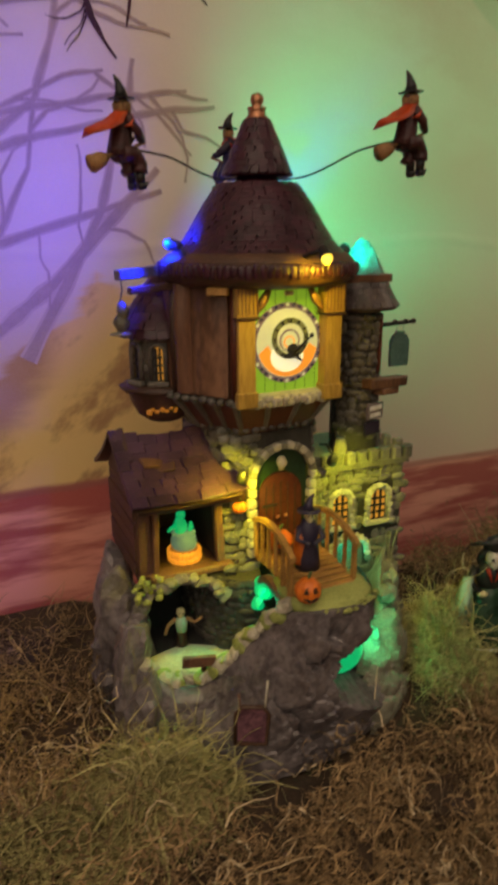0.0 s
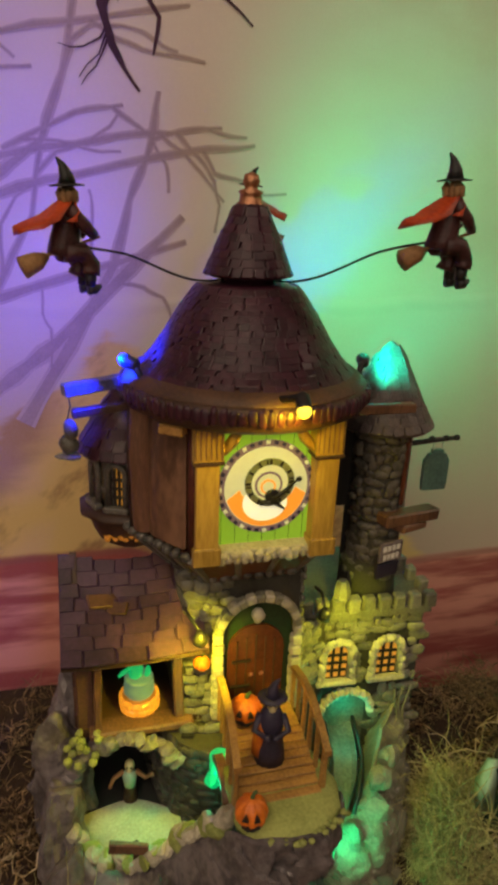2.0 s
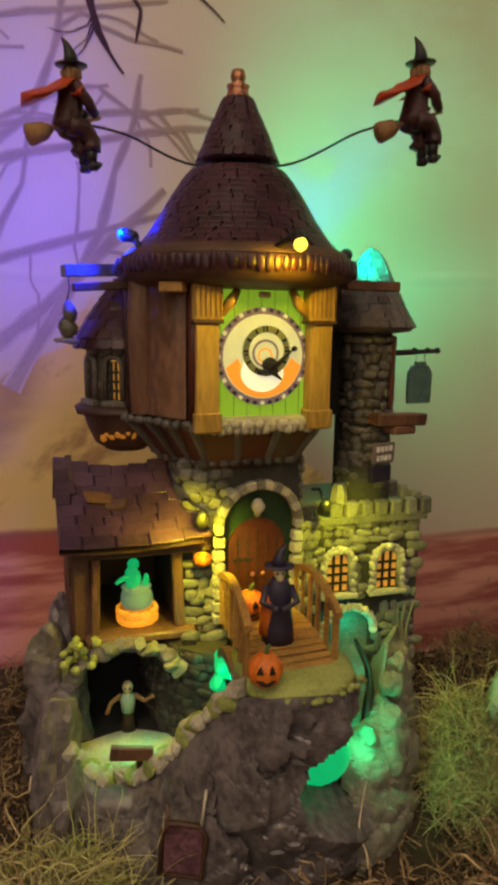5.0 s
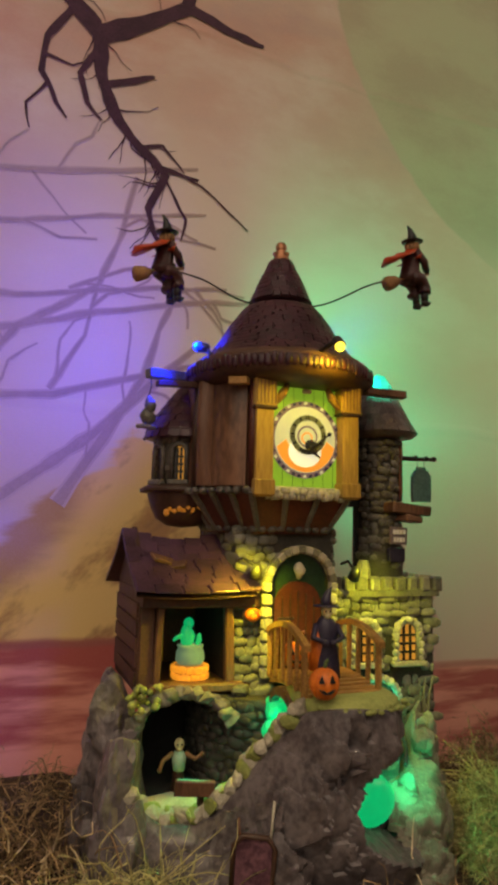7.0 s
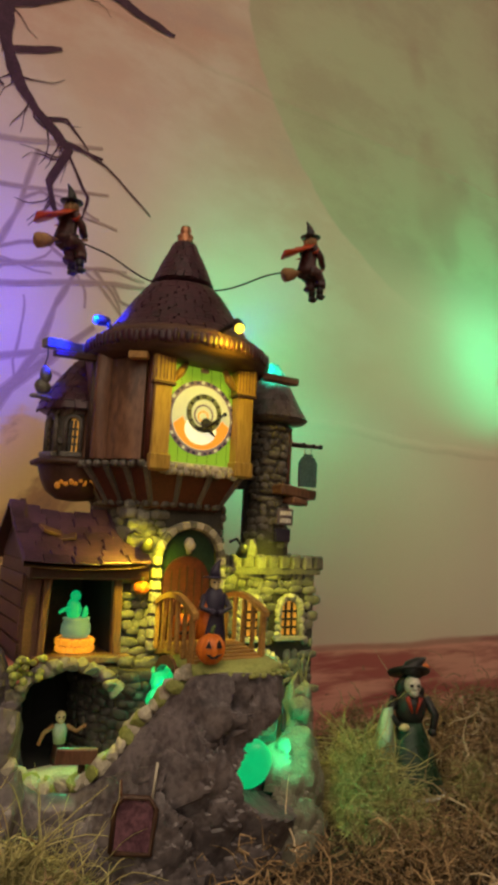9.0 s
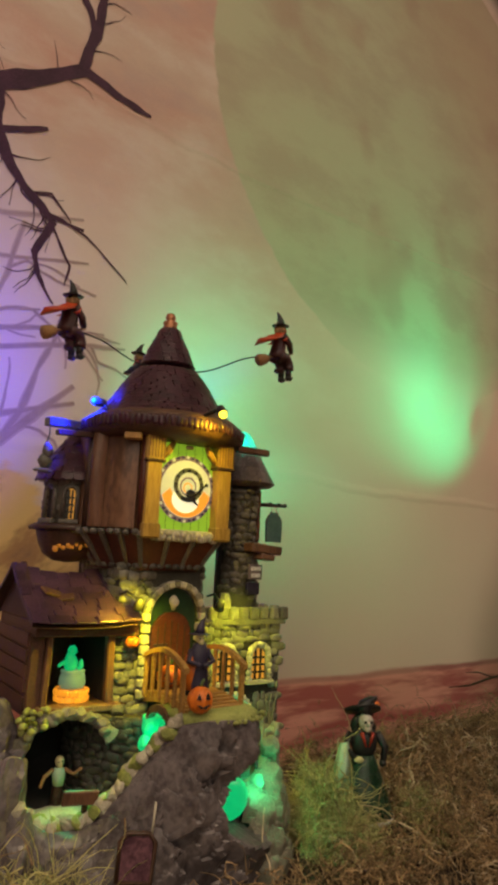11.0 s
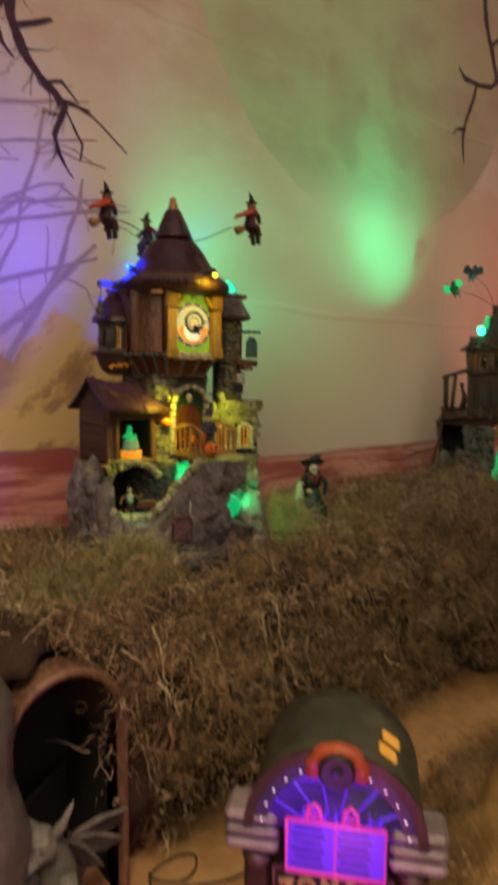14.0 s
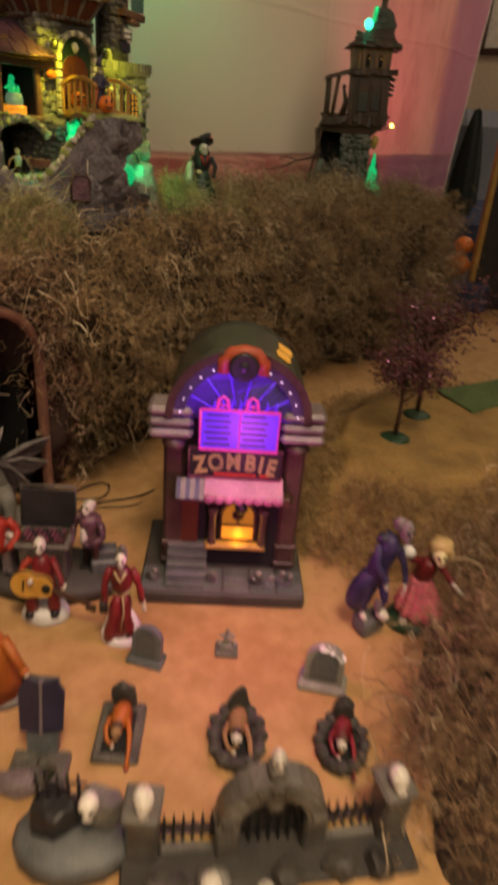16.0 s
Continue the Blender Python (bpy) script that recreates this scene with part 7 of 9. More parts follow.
s = Shape()
skeleton(s, 70, PLAQUE, DARKWOOD)
sculpt(s, 0.6, 1, 3)
s.blob((0, -9, 38), (3.4, 3, 7), BONE, 2, 0.3, 0.2)
settled(s, "skeleton_figurine", at(-161, -245, LOW + 8.5, -80, 0.92), "thin skeleton figurine in a plum-brown waistcoat at the keyboard", "figurine", "band players")
s = Shape()
skeleton(s, 66, RED, SLATE)
sculpt(s, 0.6, 1, 5)
settled(s, "skeleton_figurine", at(-214, -204, LOW + 8.5, -20), "skeleton figurine in a red jacket on the stage", "figurine", "band players")
# guitar player on a white mound
s = Shape()
base_disc(s, 19, 14, WHITE, 9)
s.tube([(-9, -6, 7), (-8, -6, 20), (-4, -1, 32)], [4.6, 4.2, 5], BURGUNDY, 8)
s.tube([(8, -4, 7), (8, -6, 20), (4, -1, 32)], [4.8, 4.4, 5], BURGUNDY, 8)
s.blob((-10, -9, 8), (4, 6, 3), BLACK, 1)
s.blob((9, -8, 8), (4, 6, 3), BLACK, 1)
s.tube([(0, 0, 29), (0, 0, 40), (0, 0, 48)], [8, 8.4, 4], BURGUNDY, 10)
limb(s, [(-8, 0, 45), (-14, -6, 40), (-7, -13, 36)], 2.7, RED)
limb(s, [(8, 0, 45), (14, -7, 38), (17, -12, 33)], 2.7, BURGUNDY)
s.blob((-6, -14, 36), (2.6, 2.4, 3), BONE, 1)
s.blob((18, -12, 32), (2.4, 2.4, 2.8), BONE, 1)
sculpt(s, 0.7, 1, 1)
head(s, 56, 5.6, BONE, 0, -1)
gm = pose(0, -13, 31, 0, 8, 0)
body = []
for k in range(40):
    a = 2 * math.pi * k / 40
    r = 10.4 + 3.4 * math.cos(2 * a) - 1.5 * math.cos(a)
    body.append((r * math.cos(a) * 1.16 - 4, r * math.sin(a) * 1.12))
s.plate(body, gm, 5, TAN)
s.plate([(x * 1.03, z * 1.03) for x, z in body], gm @ Matrix.Translation((0, 1.4, 0)), 2.2, DARKWOOD)
s.lathe([(3.4, 0), (3.4, 0.6)], BLACK, gm @ Vector((5, -0.3, 0)), 14, m=pose(0, 0, 0, 90))
s.box((1.4, 1, 8), gm @ Vector((-12, -0.6, 0)), DARKWOOD, (0, 8, 0))
s.box((30, 2.4, 3.2), gm @ Vector((24, 0.5, -4)), DARKWOOD, (0, 22, 0), 0.4)
s.box((8, 2.5, 5.4), gm @ Vector((40, 0.5, -10)), DARKWOOD, (0, 14, 0), 0.6)
settled(s, "guitarist_figurine", at(-211, -256, LOW, -46) @ Matrix.Diagonal((0.88, 0.88, 1.12, 1)), "skeleton figurine with a tan guitar on a white mound", "figurine", "band players")
# singer
s = Shape()
base_disc(s, 17, 13, WHITE, 6)
s.tube([(-3, 0, 4), (0, 0, 22), (0, 0, 40)], [9.5, 7.4, 5.4], BURGUNDY, 12)
s.tube([(-10, -7, 4), (-6, -6, 20), (-2, -4, 38)], [4.6, 4.0, 3.6], BURGUNDY, 8)
s.tube([(6, -6, 8), (4, -5, 22), (2, -4, 38)], [4.2, 3.8, 3.4], BURGUNDY, 8)
s.tube([(11, -2, 3), (9, -2, 14), (5, -1, 26)], [5.4, 4.2, 2.4], WHITE, 8)
s.tube([(-13, -2, 3), (-11, -1, 12), (-8, 0, 20)], [3.6, 3, 1.6], WHITE, 8)
s.tube([(0, 0, 40), (0, 0, 50), (0, 0, 59)], [5.6, 8.6, 4.4], BURGUNDY, 10)
limb(s, [(-8, 0, 57), (-12.5, -2, 46), (-12, -6, 36)], 2.8, BURGUNDY)
limb(s, [(8, 0, 57), (13, -3, 47), (16, -7, 38)], 2.8, BURGUNDY)
sculpt(s, 0.7, 1, 2)
s.lathe([(6.6, 39), (7.0, 40.4), (6.4, 42)], CREAM, n=14, squash=(1.1, 0.85))
s.tube([(-4.5, -5.5, 58), (0, -8.6, 52), (4.5, -5.5, 58)], 1.0, CREAM, 6)
s.tube([(1.5, -7.4, 40), (2.6, -8.4, 28), (0, -9.4, 14)], 0.8, CREAM, 5)
s.blob((16.6, -7.6, 36), (2.6, 2.2, 2.8), BONE, 1)
s.blob((18, -9, 32), (2.0, 2.0, 2.4), BONE, 1)
s.box((6, 5, 9), (-13, -7, 31), BLACK, bevel=1.2)
head(s, 65.5, 5.0, BONE, 0, -1.6)
s.blob((0, 1.4, 68), (5.4, 4.8, 5.0), GREY, 2, 0.35, 0.25)
s.blob((0.5, 0.5, 72), (3.0, 2.8, 3.4), GREY, 2, 0.35, 0.25)
settled(s, "singer_figurine", at(-187, -311, LOW, -48) @ Matrix.Diagonal((0.88, 0.88, 1.04, 1)), "grey-haired singer figurine in a burgundy gown with cream trim", "figurine", "band players")
# figure in orange
s = Shape()
base_disc(s, 22, 15, GREY, 5)
s.lathe([(17, 4), (15, 20), (10, 44), (8, 52)], surf("rust_coat_paint", (0.42, 0.12, 0.02), (0.24, 0.06, 0.01), 0.45), n=14, squash=(1, 0.8))
rust = s.mats[-1]
limb(s, [(8, 0, 50), (16, -4, 38), (22, -8, 30)], 4, rust)
limb(s, [(-8, 0, 50), (-15, -4, 40), (-12, -12, 34)], 4, rust)
s.blob((23, -9, 29), (2.6, 2.4, 2.6), BONE, 1)
head(s, 60, 6, BONE, 0, -2)
s.tube([(12, 4, 5), (20, 8, 8), (26, 10, 6)], [3, 2.5, 1], DARKWOOD, 6)
settled(s, "skeleton_figurine", at(-272, -294, LOW, -48, 0.92), "skeleton figurine in a rust-orange coat", "figurine", "band players")

# gargoyle
s = Shape()
s.blob((0, 0, 12), (18, 16, 14), STATUE, 3, 0.25, 0.06)
s.tube([(0, 4, 16), (0, 2, 38), (-1, -3, 54), (-3, -8, 62)], [15, 14, 10, 8], STATUE, 10)
s.blob((-5, -12, 66), (11, 12, 10), STATUE, 3, 0.15, 0.08)
s.tube([(-7, -20, 63), (-10, -27, 59)], [7, 4.4], STATUE, 9)
s.blob((-12, -28, 58), (3.6, 3.4, 2.6), STATUE, 2)
s.tube([(-14, -17, 71), (-4, -21, 72), (4, -17, 71)], [2.2, 2.8, 2.2], STATUE, 7)
for k in (-1, 1):
    s.blob((-5 + k * 4.5, -21, 68), (1.6, 1.2, 1.4), BLACK, 1)
    ear = Vector((-5 + k * 9, -8, 71))
    s.loft([[ear + Vector((-4, -3, -3)), ear + Vector((4, -3, 0)), ear + Vector((3, 3, -1)), ear + Vector((-4, 3, -4))],
            [ear + Vector((k * 7 - 3, 0, 9)), ear + Vector((k * 7 + 2, 0, 10)), ear + Vector((k * 7 + 1, 3, 9)), ear + Vector((k * 7 - 3, 3, 8))],
            [ear + Vector((k * 11 - 0.5, 3, 20)), ear + Vector((k * 11 + 0.5, 3, 20)), ear + Vector((k * 11 + 0.5, 4, 20)), ear + Vector((k * 11 - 0.5, 4, 20))]], STATUE)
    limb(s, [(k * 11, -8, 44), (k * 16, -16, 28), (k * 10, -20, 8)], 5.5, STATUE)
    s.blob((k * 14, -2, 12), (8, 12, 11), STATUE, 2, 0.2, 0.08)
    # wing: three fingers with a dark membrane between them
    root, tips_ = Vector((k * 7, 8, 56)), [Vector((k * 44, 16, 72)), Vector((k * 40, 18, 50)), Vector((k * 27, 17, 30))]
    for tip in tips_:
        s.tube([root, root.lerp(tip, 0.5) + Vector((0, 0, 3)), tip], [2.4, 1.6, 0.7], STATUE, 6)
    for a_, b_ in zip(tips_, tips_[1:] + [Vector((k * 8, 12, 22))]):
        dip = (a_ + b_) / 2 * 0.86 + root * 0.14
        s.loft([[root, root + Vector((0, 1.2, 0))], [root.lerp(a_, 0.6), root.lerp(a_, 0.6) + Vector((0, 1.2, 0))], [dip, dip + Vector((0, 1.2, 0))], [root.lerp(b_, 0.6), root.lerp(b_, 0.6) + Vector((0, 1.2, 0))]], SOOT, False, False, False)
        s.loft([[root.lerp(a_, 0.6), root.lerp(a_, 0.6) + Vector((0, 1.2, 0))], [a_, a_ + Vector((0, 1.2, 0))], [dip, dip + Vector((0, 1.2, 0))]], SOOT, False, False, False)
        s.loft([[root, root.lerp(b_, 0.5)], [root.lerp(a_, 0.5), dip], [a_, dip]], SOOT, False, False, False)
sculpt(s, 0.8, 1, 4)
settled(s, "gargoyle_statue", at(-182, -140, LOW, -40, 1.12), "pale grey gargoyle statue with pointed ears and dark wings", "statue")

# dancing couple
s = Shape()
s.box((24, 20, 12), (0, 0, 6), SLATE, (0, 0, 8), 2.2, 0.8)
limb(s, [(-5, 2, 42), (-10, -2, 28), (-9, 2, 13)], 4.6, VIOLET)
limb(s, [(5, 0, 42), (6, -9, 28), (4, -4, 13)], 4.6, VIOLET)
s.loft([[(12 * math.cos(a) - 2, 9 * math.sin(a) + 1, 46) for a in [k * 0.4488 for k in range(14)]],
        [(14 * math.cos(a) - 8, 10 * math.sin(a) + 5, 34) for a in [k * 0.4488 for k in range(14)]],
        [(12 * math.cos(a) - 11, 9 * math.sin(a) + 6, 22) for a in [k * 0.4488 for k in range(14)]],
        [(8 * math.cos(a) - 12, 6 * math.sin(a) + 7, 17) for a in [k * 0.4488 for k in range(14)]]], VIOLET)
s.tube([(-2, 1, 40), (0, -1, 54), (4, -5, 66), (8, -8, 71)], [10, 9, 9, 5], VIOLET, 12)
limb(s, [(-6, -2, 66), (-9, -11, 56), (-4, -17, 48)], 3.4, VIOLET)
limb(s, [(11, -4, 66), (17, -10, 55), (20, -14, 44)], 3.4, VIOLET)
s.blob((2, -2, 70), (10, 7, 5), NAVY, 2, 0.35, 0.12)
sculpt(s, 1.0, 1, 6)
s.tube([(-4, -17, 48), (-2, -20, 42)], [2.4, 1.8], BONE, 6)
s.tube([(20, -14, 44), (20, -16, 38), (17, -17, 33)], [2.0, 1.6, 0.8], BONE, 6)
s.blob((4, -12, 18), (6, 7, 4), BONE, 2, 0.3, 0.1)
s.blob((-10, -4, 14), (3.6, 6, 3), BONE, 1, 0.2, 0.1)
s.blob((-1, -11, 25), (3.6, 4.4, 5), LILAC, 2, 0.2, 0.1)
head(s, 79, 7.2, LILAC, 12, -12)
s.blob((8, -7, 82), (6, 6, 5), LILAC, 2, 0.2, 0.2)
settled(s, "dancer_figurine", at(-58, -431, LOW, -30) @ Matrix.Diagonal((0.78, 0.78, 1.16, 1)), "skeleton dancer figurine in a dark violet tailcoat on a grey block", "figurine", "dancing couple")
s = Shape()
base_disc(s, 19, 16, GREENPAINT, 7)
rings = []
for z, r in ((12, 15.5), (15, 16), (24, 12.5), (33, 8.6), (40, 6.0)):
    rings.append([(r * (1 + 0.09 * math.sin(12 * a) * min(1, (42 - z) / 14)) * math.cos(a) + (40 - z) * 0.10, r * (1 + 0.09 * math.sin(12 * a) * min(1, (42 - z) / 14)) * math.sin(a), z) for a in [2 * math.pi * k / 48 for k in range(48)]])
s.loft(rings, PINK)
limb(s, [(-4, 0, 20), (-8, -4, 13), (-9, -5, 8)], 2.4, BONE)
s.blob((-9, -8, 8), (3, 5, 3), WHITE, 1)
limb(s, [(5, 0, 20), (8, -2, 12), (12, 0, 8)], 2.4, BONE)
s.tube([(0, 0, 38), (1, -2, 48), (3, -4, 56)], [5.6, 7, 4.4], BURGUNDY, 10)
limb(s, [(-4, -3, 55), (-11, -8, 58), (-15, -9, 63)], 2.4, BURGUNDY)
limb(s, [(8, -3, 54), (13, -8, 48), (16, -10, 44)], 2.4, BURGUNDY)
sculpt(s, 0.5, 1, 7)
s.blob((-16, -9, 65), (5, 4, 4.6), WHITE, 2, 0.2, 0.1)
limb(s, [(16, -10, 44), (22, -13, 38), (27, -15, 35)], 2.0, BONE)
head(s, 62, 6.0, SKIN, 6, -7)
s.blob((8, -3, 66), (8.5, 7.6, 6.4), BLONDE, 2, 0.3, 0.2)
s.blob((13, -2, 61), (4, 5, 6), BLONDE, 2, 0.3, 0.2)
settled(s, "dancer_figurine", at(-27, -451, LOW, -50, 1.08), "blonde dancer figurine in a pleated pink skirt on a green base", "figurine", "dancing couple")

# ---- gravestones and zombies ----


def tombstone(w, h, mat, seed, snow=False):
    s_ = Shape()
    s_.box((w * 1.25, w * 0.75, 4), (0, 0, 2), mat, bevel=1.2, jitter=0.8)
    s_.plate([(x * (1 + 0.04 * nz(seed, z)), z) for x, z in arch(w, h)], Matrix.Translation((0, -w * 0.14, 3)) @ pose(0, 0, 0, -6), w * 0.28, mat)
    s_.plate([(x * 0.72, z * 0.8 + 2) for x, z in arch(w, h)], Matrix.Translation((0, -w * 0.17, 5)) @ pose(0, 0, 0, -6), 1.5, SLATE)
    if snow:
        for k in range(5):
            s_.blob((w * (0.13 * k - 0.12), 0.5, h + 1.4 - 1.1 * max(0, k - 1) ** 1.5), (2.6, 3.2, 1.1), WHITE, 2, 0.4, 0.3, seed=k)
    return s_


settled(tombstone(20, 25, SLATE, 1), "gravestone", at(-190, -339, LOW, -64), "blue-grey gravestone in front of the singer", "gravestone", "gravestones")
settled(tombstone(25, 28, STATUE, 3, True), "gravestone", at(-124, -436, LOW, -62), "grey gravestone with a white crusted top", "gravestone", "gravestones")
s = Shape()
s.box((20, 16, 5), (0, 0, 2.5), GREY, bevel=1)
s.box((14, 11, 5), (0, 0, 7), GREY, bevel=1)
s.lathe([(5.4, 9), (3.2, 12), (3.0, 17), (4.6, 18.5), (3.0, 20), (1.6, 24), (0.1, 27)], STATUE, n=6, smooth=False)
s.box((13, 3, 3), (0, 0, 19), STATUE, bevel=0.8, jitter=0.4)
for k in (-1, 1):
    s.blob((k * 6.4, -2, 12.6), (2.4, 2.2, 2.8), STATUE, 1, 0.2, 0.2)
settled(s, "grave_marker", at(-147, -372, LOW, -50, 0.78), "small grey urn-topped grave marker", "gravestone", "gravestones")


def zombie_grave(round_, coat, base_mat, seed, where, label):
    """An open grave with its headstone, and a half-risen figure leaning out of it."""
    g_ = thing("zombie_grave", (0, 0, 0), label, "grave", "zombie graves", m=where)
    s_ = Shape()
    if round_:
        s_.lathe([(1, 0), (1.02, 6), (0.9, 8), (0.72, 7), (0.66, 3), (0.01, 2.5)], base_mat, (0, 0, 0), 18, (19, 25))
    else:
        s_.box((32, 48, 6), (0, 0, 3), base_mat, bevel=1.6, jitter=0.8)
    s_.ob("slab", g_)
    if round_:
        for k in range(12):
            a = 2 * math.pi * k / 12
            e = Shape()
            e.crag((16.8 * math.cos(a), 22.4 * math.sin(a), 7.5), (5.4, 5.4, 3.6), base_mat, seed + k, 10, 2, 0.12, (0, 0, k * 40))
            e.ob("edge_stone", g_)
    # thin near-black plate; the depth of the pit is shade put into colour
    e = Shape()
    e.box((20, 34, 1.2), (0, -2, 6.4 if not round_ else 3.4), VOID, bevel=0.3)
    e.ob("pit", g_, "black open pit")
    e = Shape()
    e.crag((0, 22, 14), (9.5, 5.5, 15), SOOT, seed, 12, 3, 0.12)
    e.ob("headstone", g_, "dark rough headstone")
    e = Shape()
    e.tube([(1, 17, 9), (0, 9, 13), (-1, 0, 12.5), (-1, -5, 11)], [5.2, 6.6, 5.6, 3.6], coat, 10)
    limb(e, [(-6, 4, 13), (-9, -3, 11), (-7, -11, 9), (-3, -14, 8.5)], 2.2, coat)
    limb(e, [(5, 3, 13), (8, -7, 11), (9, -17, 8.5), (9, -27, 4)], 2.2, coat)
    e.loft([[(-7, 12, 12), (0, 14, 15), (7, 12, 12)], [(-8.5, 6, 9), (0, 8, 17), (8.5, 6, 9)], [(-7, -1, 8.5), (0, 0, 15), (7, -1, 8.5)]], coat, True)
    e.blob((-1, -8, 13.5), (4.2, 4.6, 4.0), BONE if round_ else WICKER, 2, 0.12, 0.2)
    e.blob((-1, -11.6, 11.6), (2.6, 2.0, 2.2), WICKER, 1)
    for k in (-1, 1):
        e.blob((-1 + 1.6 * k, -12.0, 14.4), (0.9, 0.8, 0.9), BLACK, 1)
    e.blob((-1, -5.4, 16), (4.2, 4.0, 2.2), DARKWOOD, 2, 0.3, 0.1)
    e.blob((-2.5, -15, 8.2), (2.0, 2.2, 1.6), BONE, 1)
    e.blob((9, -28, 3.6), (2.0, 2.6, 1.6), BURGUNDY if not round_ else DARKWOOD, 1)
    e.ob("zombie", g_, "half-risen zombie figure")


zombie_grave(False, rust, GREY, 1, at(-240, -371, LOW, -50, 0.84), "grey slab grave with a rust-coated zombie figure")
zombie_grave(True, WICKER, SOOT, 9, at(-196, -424, LOW, -50, 0.86), "oval stone-edged grave with a pale brown zombie figure")
zombie_grave(True, BURGUNDY, SOOT, 17, at(-157, -472, LOW, -58, 0.80), "round stone-edged grave with a maroon zombie figure")
# open coffin
cof = thing("open_coffin", (-284, -356, LOW), "upright blue-grey coffin with two navy lid panels", "coffin", turn=-48)
s = Shape()
s.box((32, 26, 5), (0, -4, 2.5), GREY, bevel=1.5, jitter=0.8)
s.ob("slab", cof)
cm = Matrix.Translation((0, 6, 4)) @ pose(0, 0, 0, -14)
s = Shape()
s.plate([(-8, 0), (8, 0), (9, 30), (8, 44), (-8, 44), (-9, 30)], cm, 8, SLATE)
shell = s.ob("shell", cof)
for k in (-1, 1):
    s = Shape()
    s.plate([(k * 1, 16), (k * 12, 15), (k * 13, 40), (k * 9, 47), (k * 1, 46)], cm @ Matrix.Translation((0, -3, 0)) @ pose(0, 0, 0, 0, 0, k * 12), 2.5, NAVY)
    s.ob("lid", shell, "navy coffin lid panel")
s = Shape()
s.plate([(-1.2, 14), (1.2, 14), (1.2, 47), (-1.2, 47)], cm @ Matrix.Translation((0, -2, 0)), 2, LILAC)
s.ob("lid_edge", shell, "pale edge between the lid panels")
s = Shape()
s.tube([(6, -8, 4), (10, -10, 14), (4, -12, 22)], [3, 2.4, 2], OLIVE, 6)
s.ob("root", cof, "olive twisted root")
s = Shape()
s.crag((-8, -12, 5), (13, 9, 6), LILAC, 3, 12, 3)
s.ob("rubble", cof, "pale lilac rubble")
# broken crypt corner
cry = thing("crypt_ruin", (-296, -404, LOW), "ruined dark grave mound with a skull and iron spikes", "grave", turn=-48)
s = Shape()
s.lathe([(1, 0), (1, 9), (0.9, 12)], SLATE, (0, 0, 0), 16, (30, 22))
s.ob("mound", cry)
s = Shape()
s.crag((-8, 4, 18), (17, 11, 15), BLACK, 5, 14, 3)
s.ob("dark_rock", cry, "black broken rock")
s = Shape()
s.crag((12, 6, 20), (13, 10, 17), GREY, 8, 14, 3)
s.ob("grey_rock", cry)
s = Shape()
head(s, 34, 6, BONE, 8, -2)
s.ob("skull", cry, "bone-white skull")
for k in range(5):
    s = Shape()
    s.tube([(-18 + 5 * k, 6, 24), (-18 + 5 * k, 6, 44)], [1.2, 0.8], BLACK, 5)
    s.ob("spike", cry)
s = Shape()
s.tube([(-20, 6, 38), (6, 6, 38)], 0.9, BLACK, 5)
s.ob("rail", cry)

# gate with arch and railings
gate = thing("cemetery_gate", (-237, -482, LOW), "grey stone cemetery arch with spiked iron railings and skull pillars", "gate", m=at(-231, -475, LOW, -42, 1.12) @ Matrix.Diagonal((0.90, 1.0, 1.04, 1)))
s = Shape()
s.box((146, 30, 4), (0, -4, 2), SOOT, bevel=1.5, jitter=1.0)
s.ob("base", gate, "dark moulded ground plate")
s = Shape()
s.plate(arch(34, 40, n=12), Matrix.Translation((0, 3, 3)), 3, SOOT)
s.ob("arch_panel", gate, "dark arch infill")
s = Shape()
s.blob((0, -1, 32), (6, 4, 6.5), GREY, 2, 0.25, 0.15)
s.ob("carved_face", gate, "grey carved boss in the arch")
for x_, r_ in ((-52, 11), (-30, 9), (34, 10), (54, 9), (6, 8)):
    s = Shape()
    s.crag((x_, -16, 4), (r_, 7, 6), GREY if x_ < 0 else SOOT, int(x_) + 70, 10, 3, 0.15)
    s.ob("rubble", gate, "dark rubble at the foot of the gate")
s = Shape()
ring = []
n = 14
for r, y in ((27, -6), (27, 6), (17, 6), (17, -6)):
    ring.append([(-r * math.cos(math.pi * k / n), y, 21 + r * math.sin(math.pi * k / n)) for k in range(n + 1)])
ring.append(ring[0])
s.loft(ring, GREY, False, False, False)
for x in (-19.5, 19.5):
    s.box((12, 13, 23), (x * 1.12, 0, 11), GREY, bevel=1.5, jitter=0.6)
s.ob("arch", gate)
for k in range(11):
    a = math.pi * (k + 0.5) / 11
    s = Shape()
    s.box((6.6, 14, 7.5), (-22 * math.cos(a), 0, 21 + 22 * math.sin(a)), GREY, (0, math.degrees(a) - 90, 0), 1.3, 0.6)
    s.ob("arch_stone", gate)
s = Shape()
s.tube([(-16, -1, 14), (-11, -1, 29), (0, -1, 36), (11, -1, 29), (16, -1, 14)], 1.6, BLACK, 6)
for k in range(-2, 3):
    s.tube([(k * 5, 0, 2), (k * 5, 0, 30 - abs(k) * 3)], 0.9, BLACK, 5)
s.ob("iron_gate", gate)
s = Shape()
s.box((9, 9, 9), (0, 0, 49), GREY, bevel=1.5)
head(s, 56, 4.4, BONE)
s.ob("skull", gate, "bone-white skull on the arch")
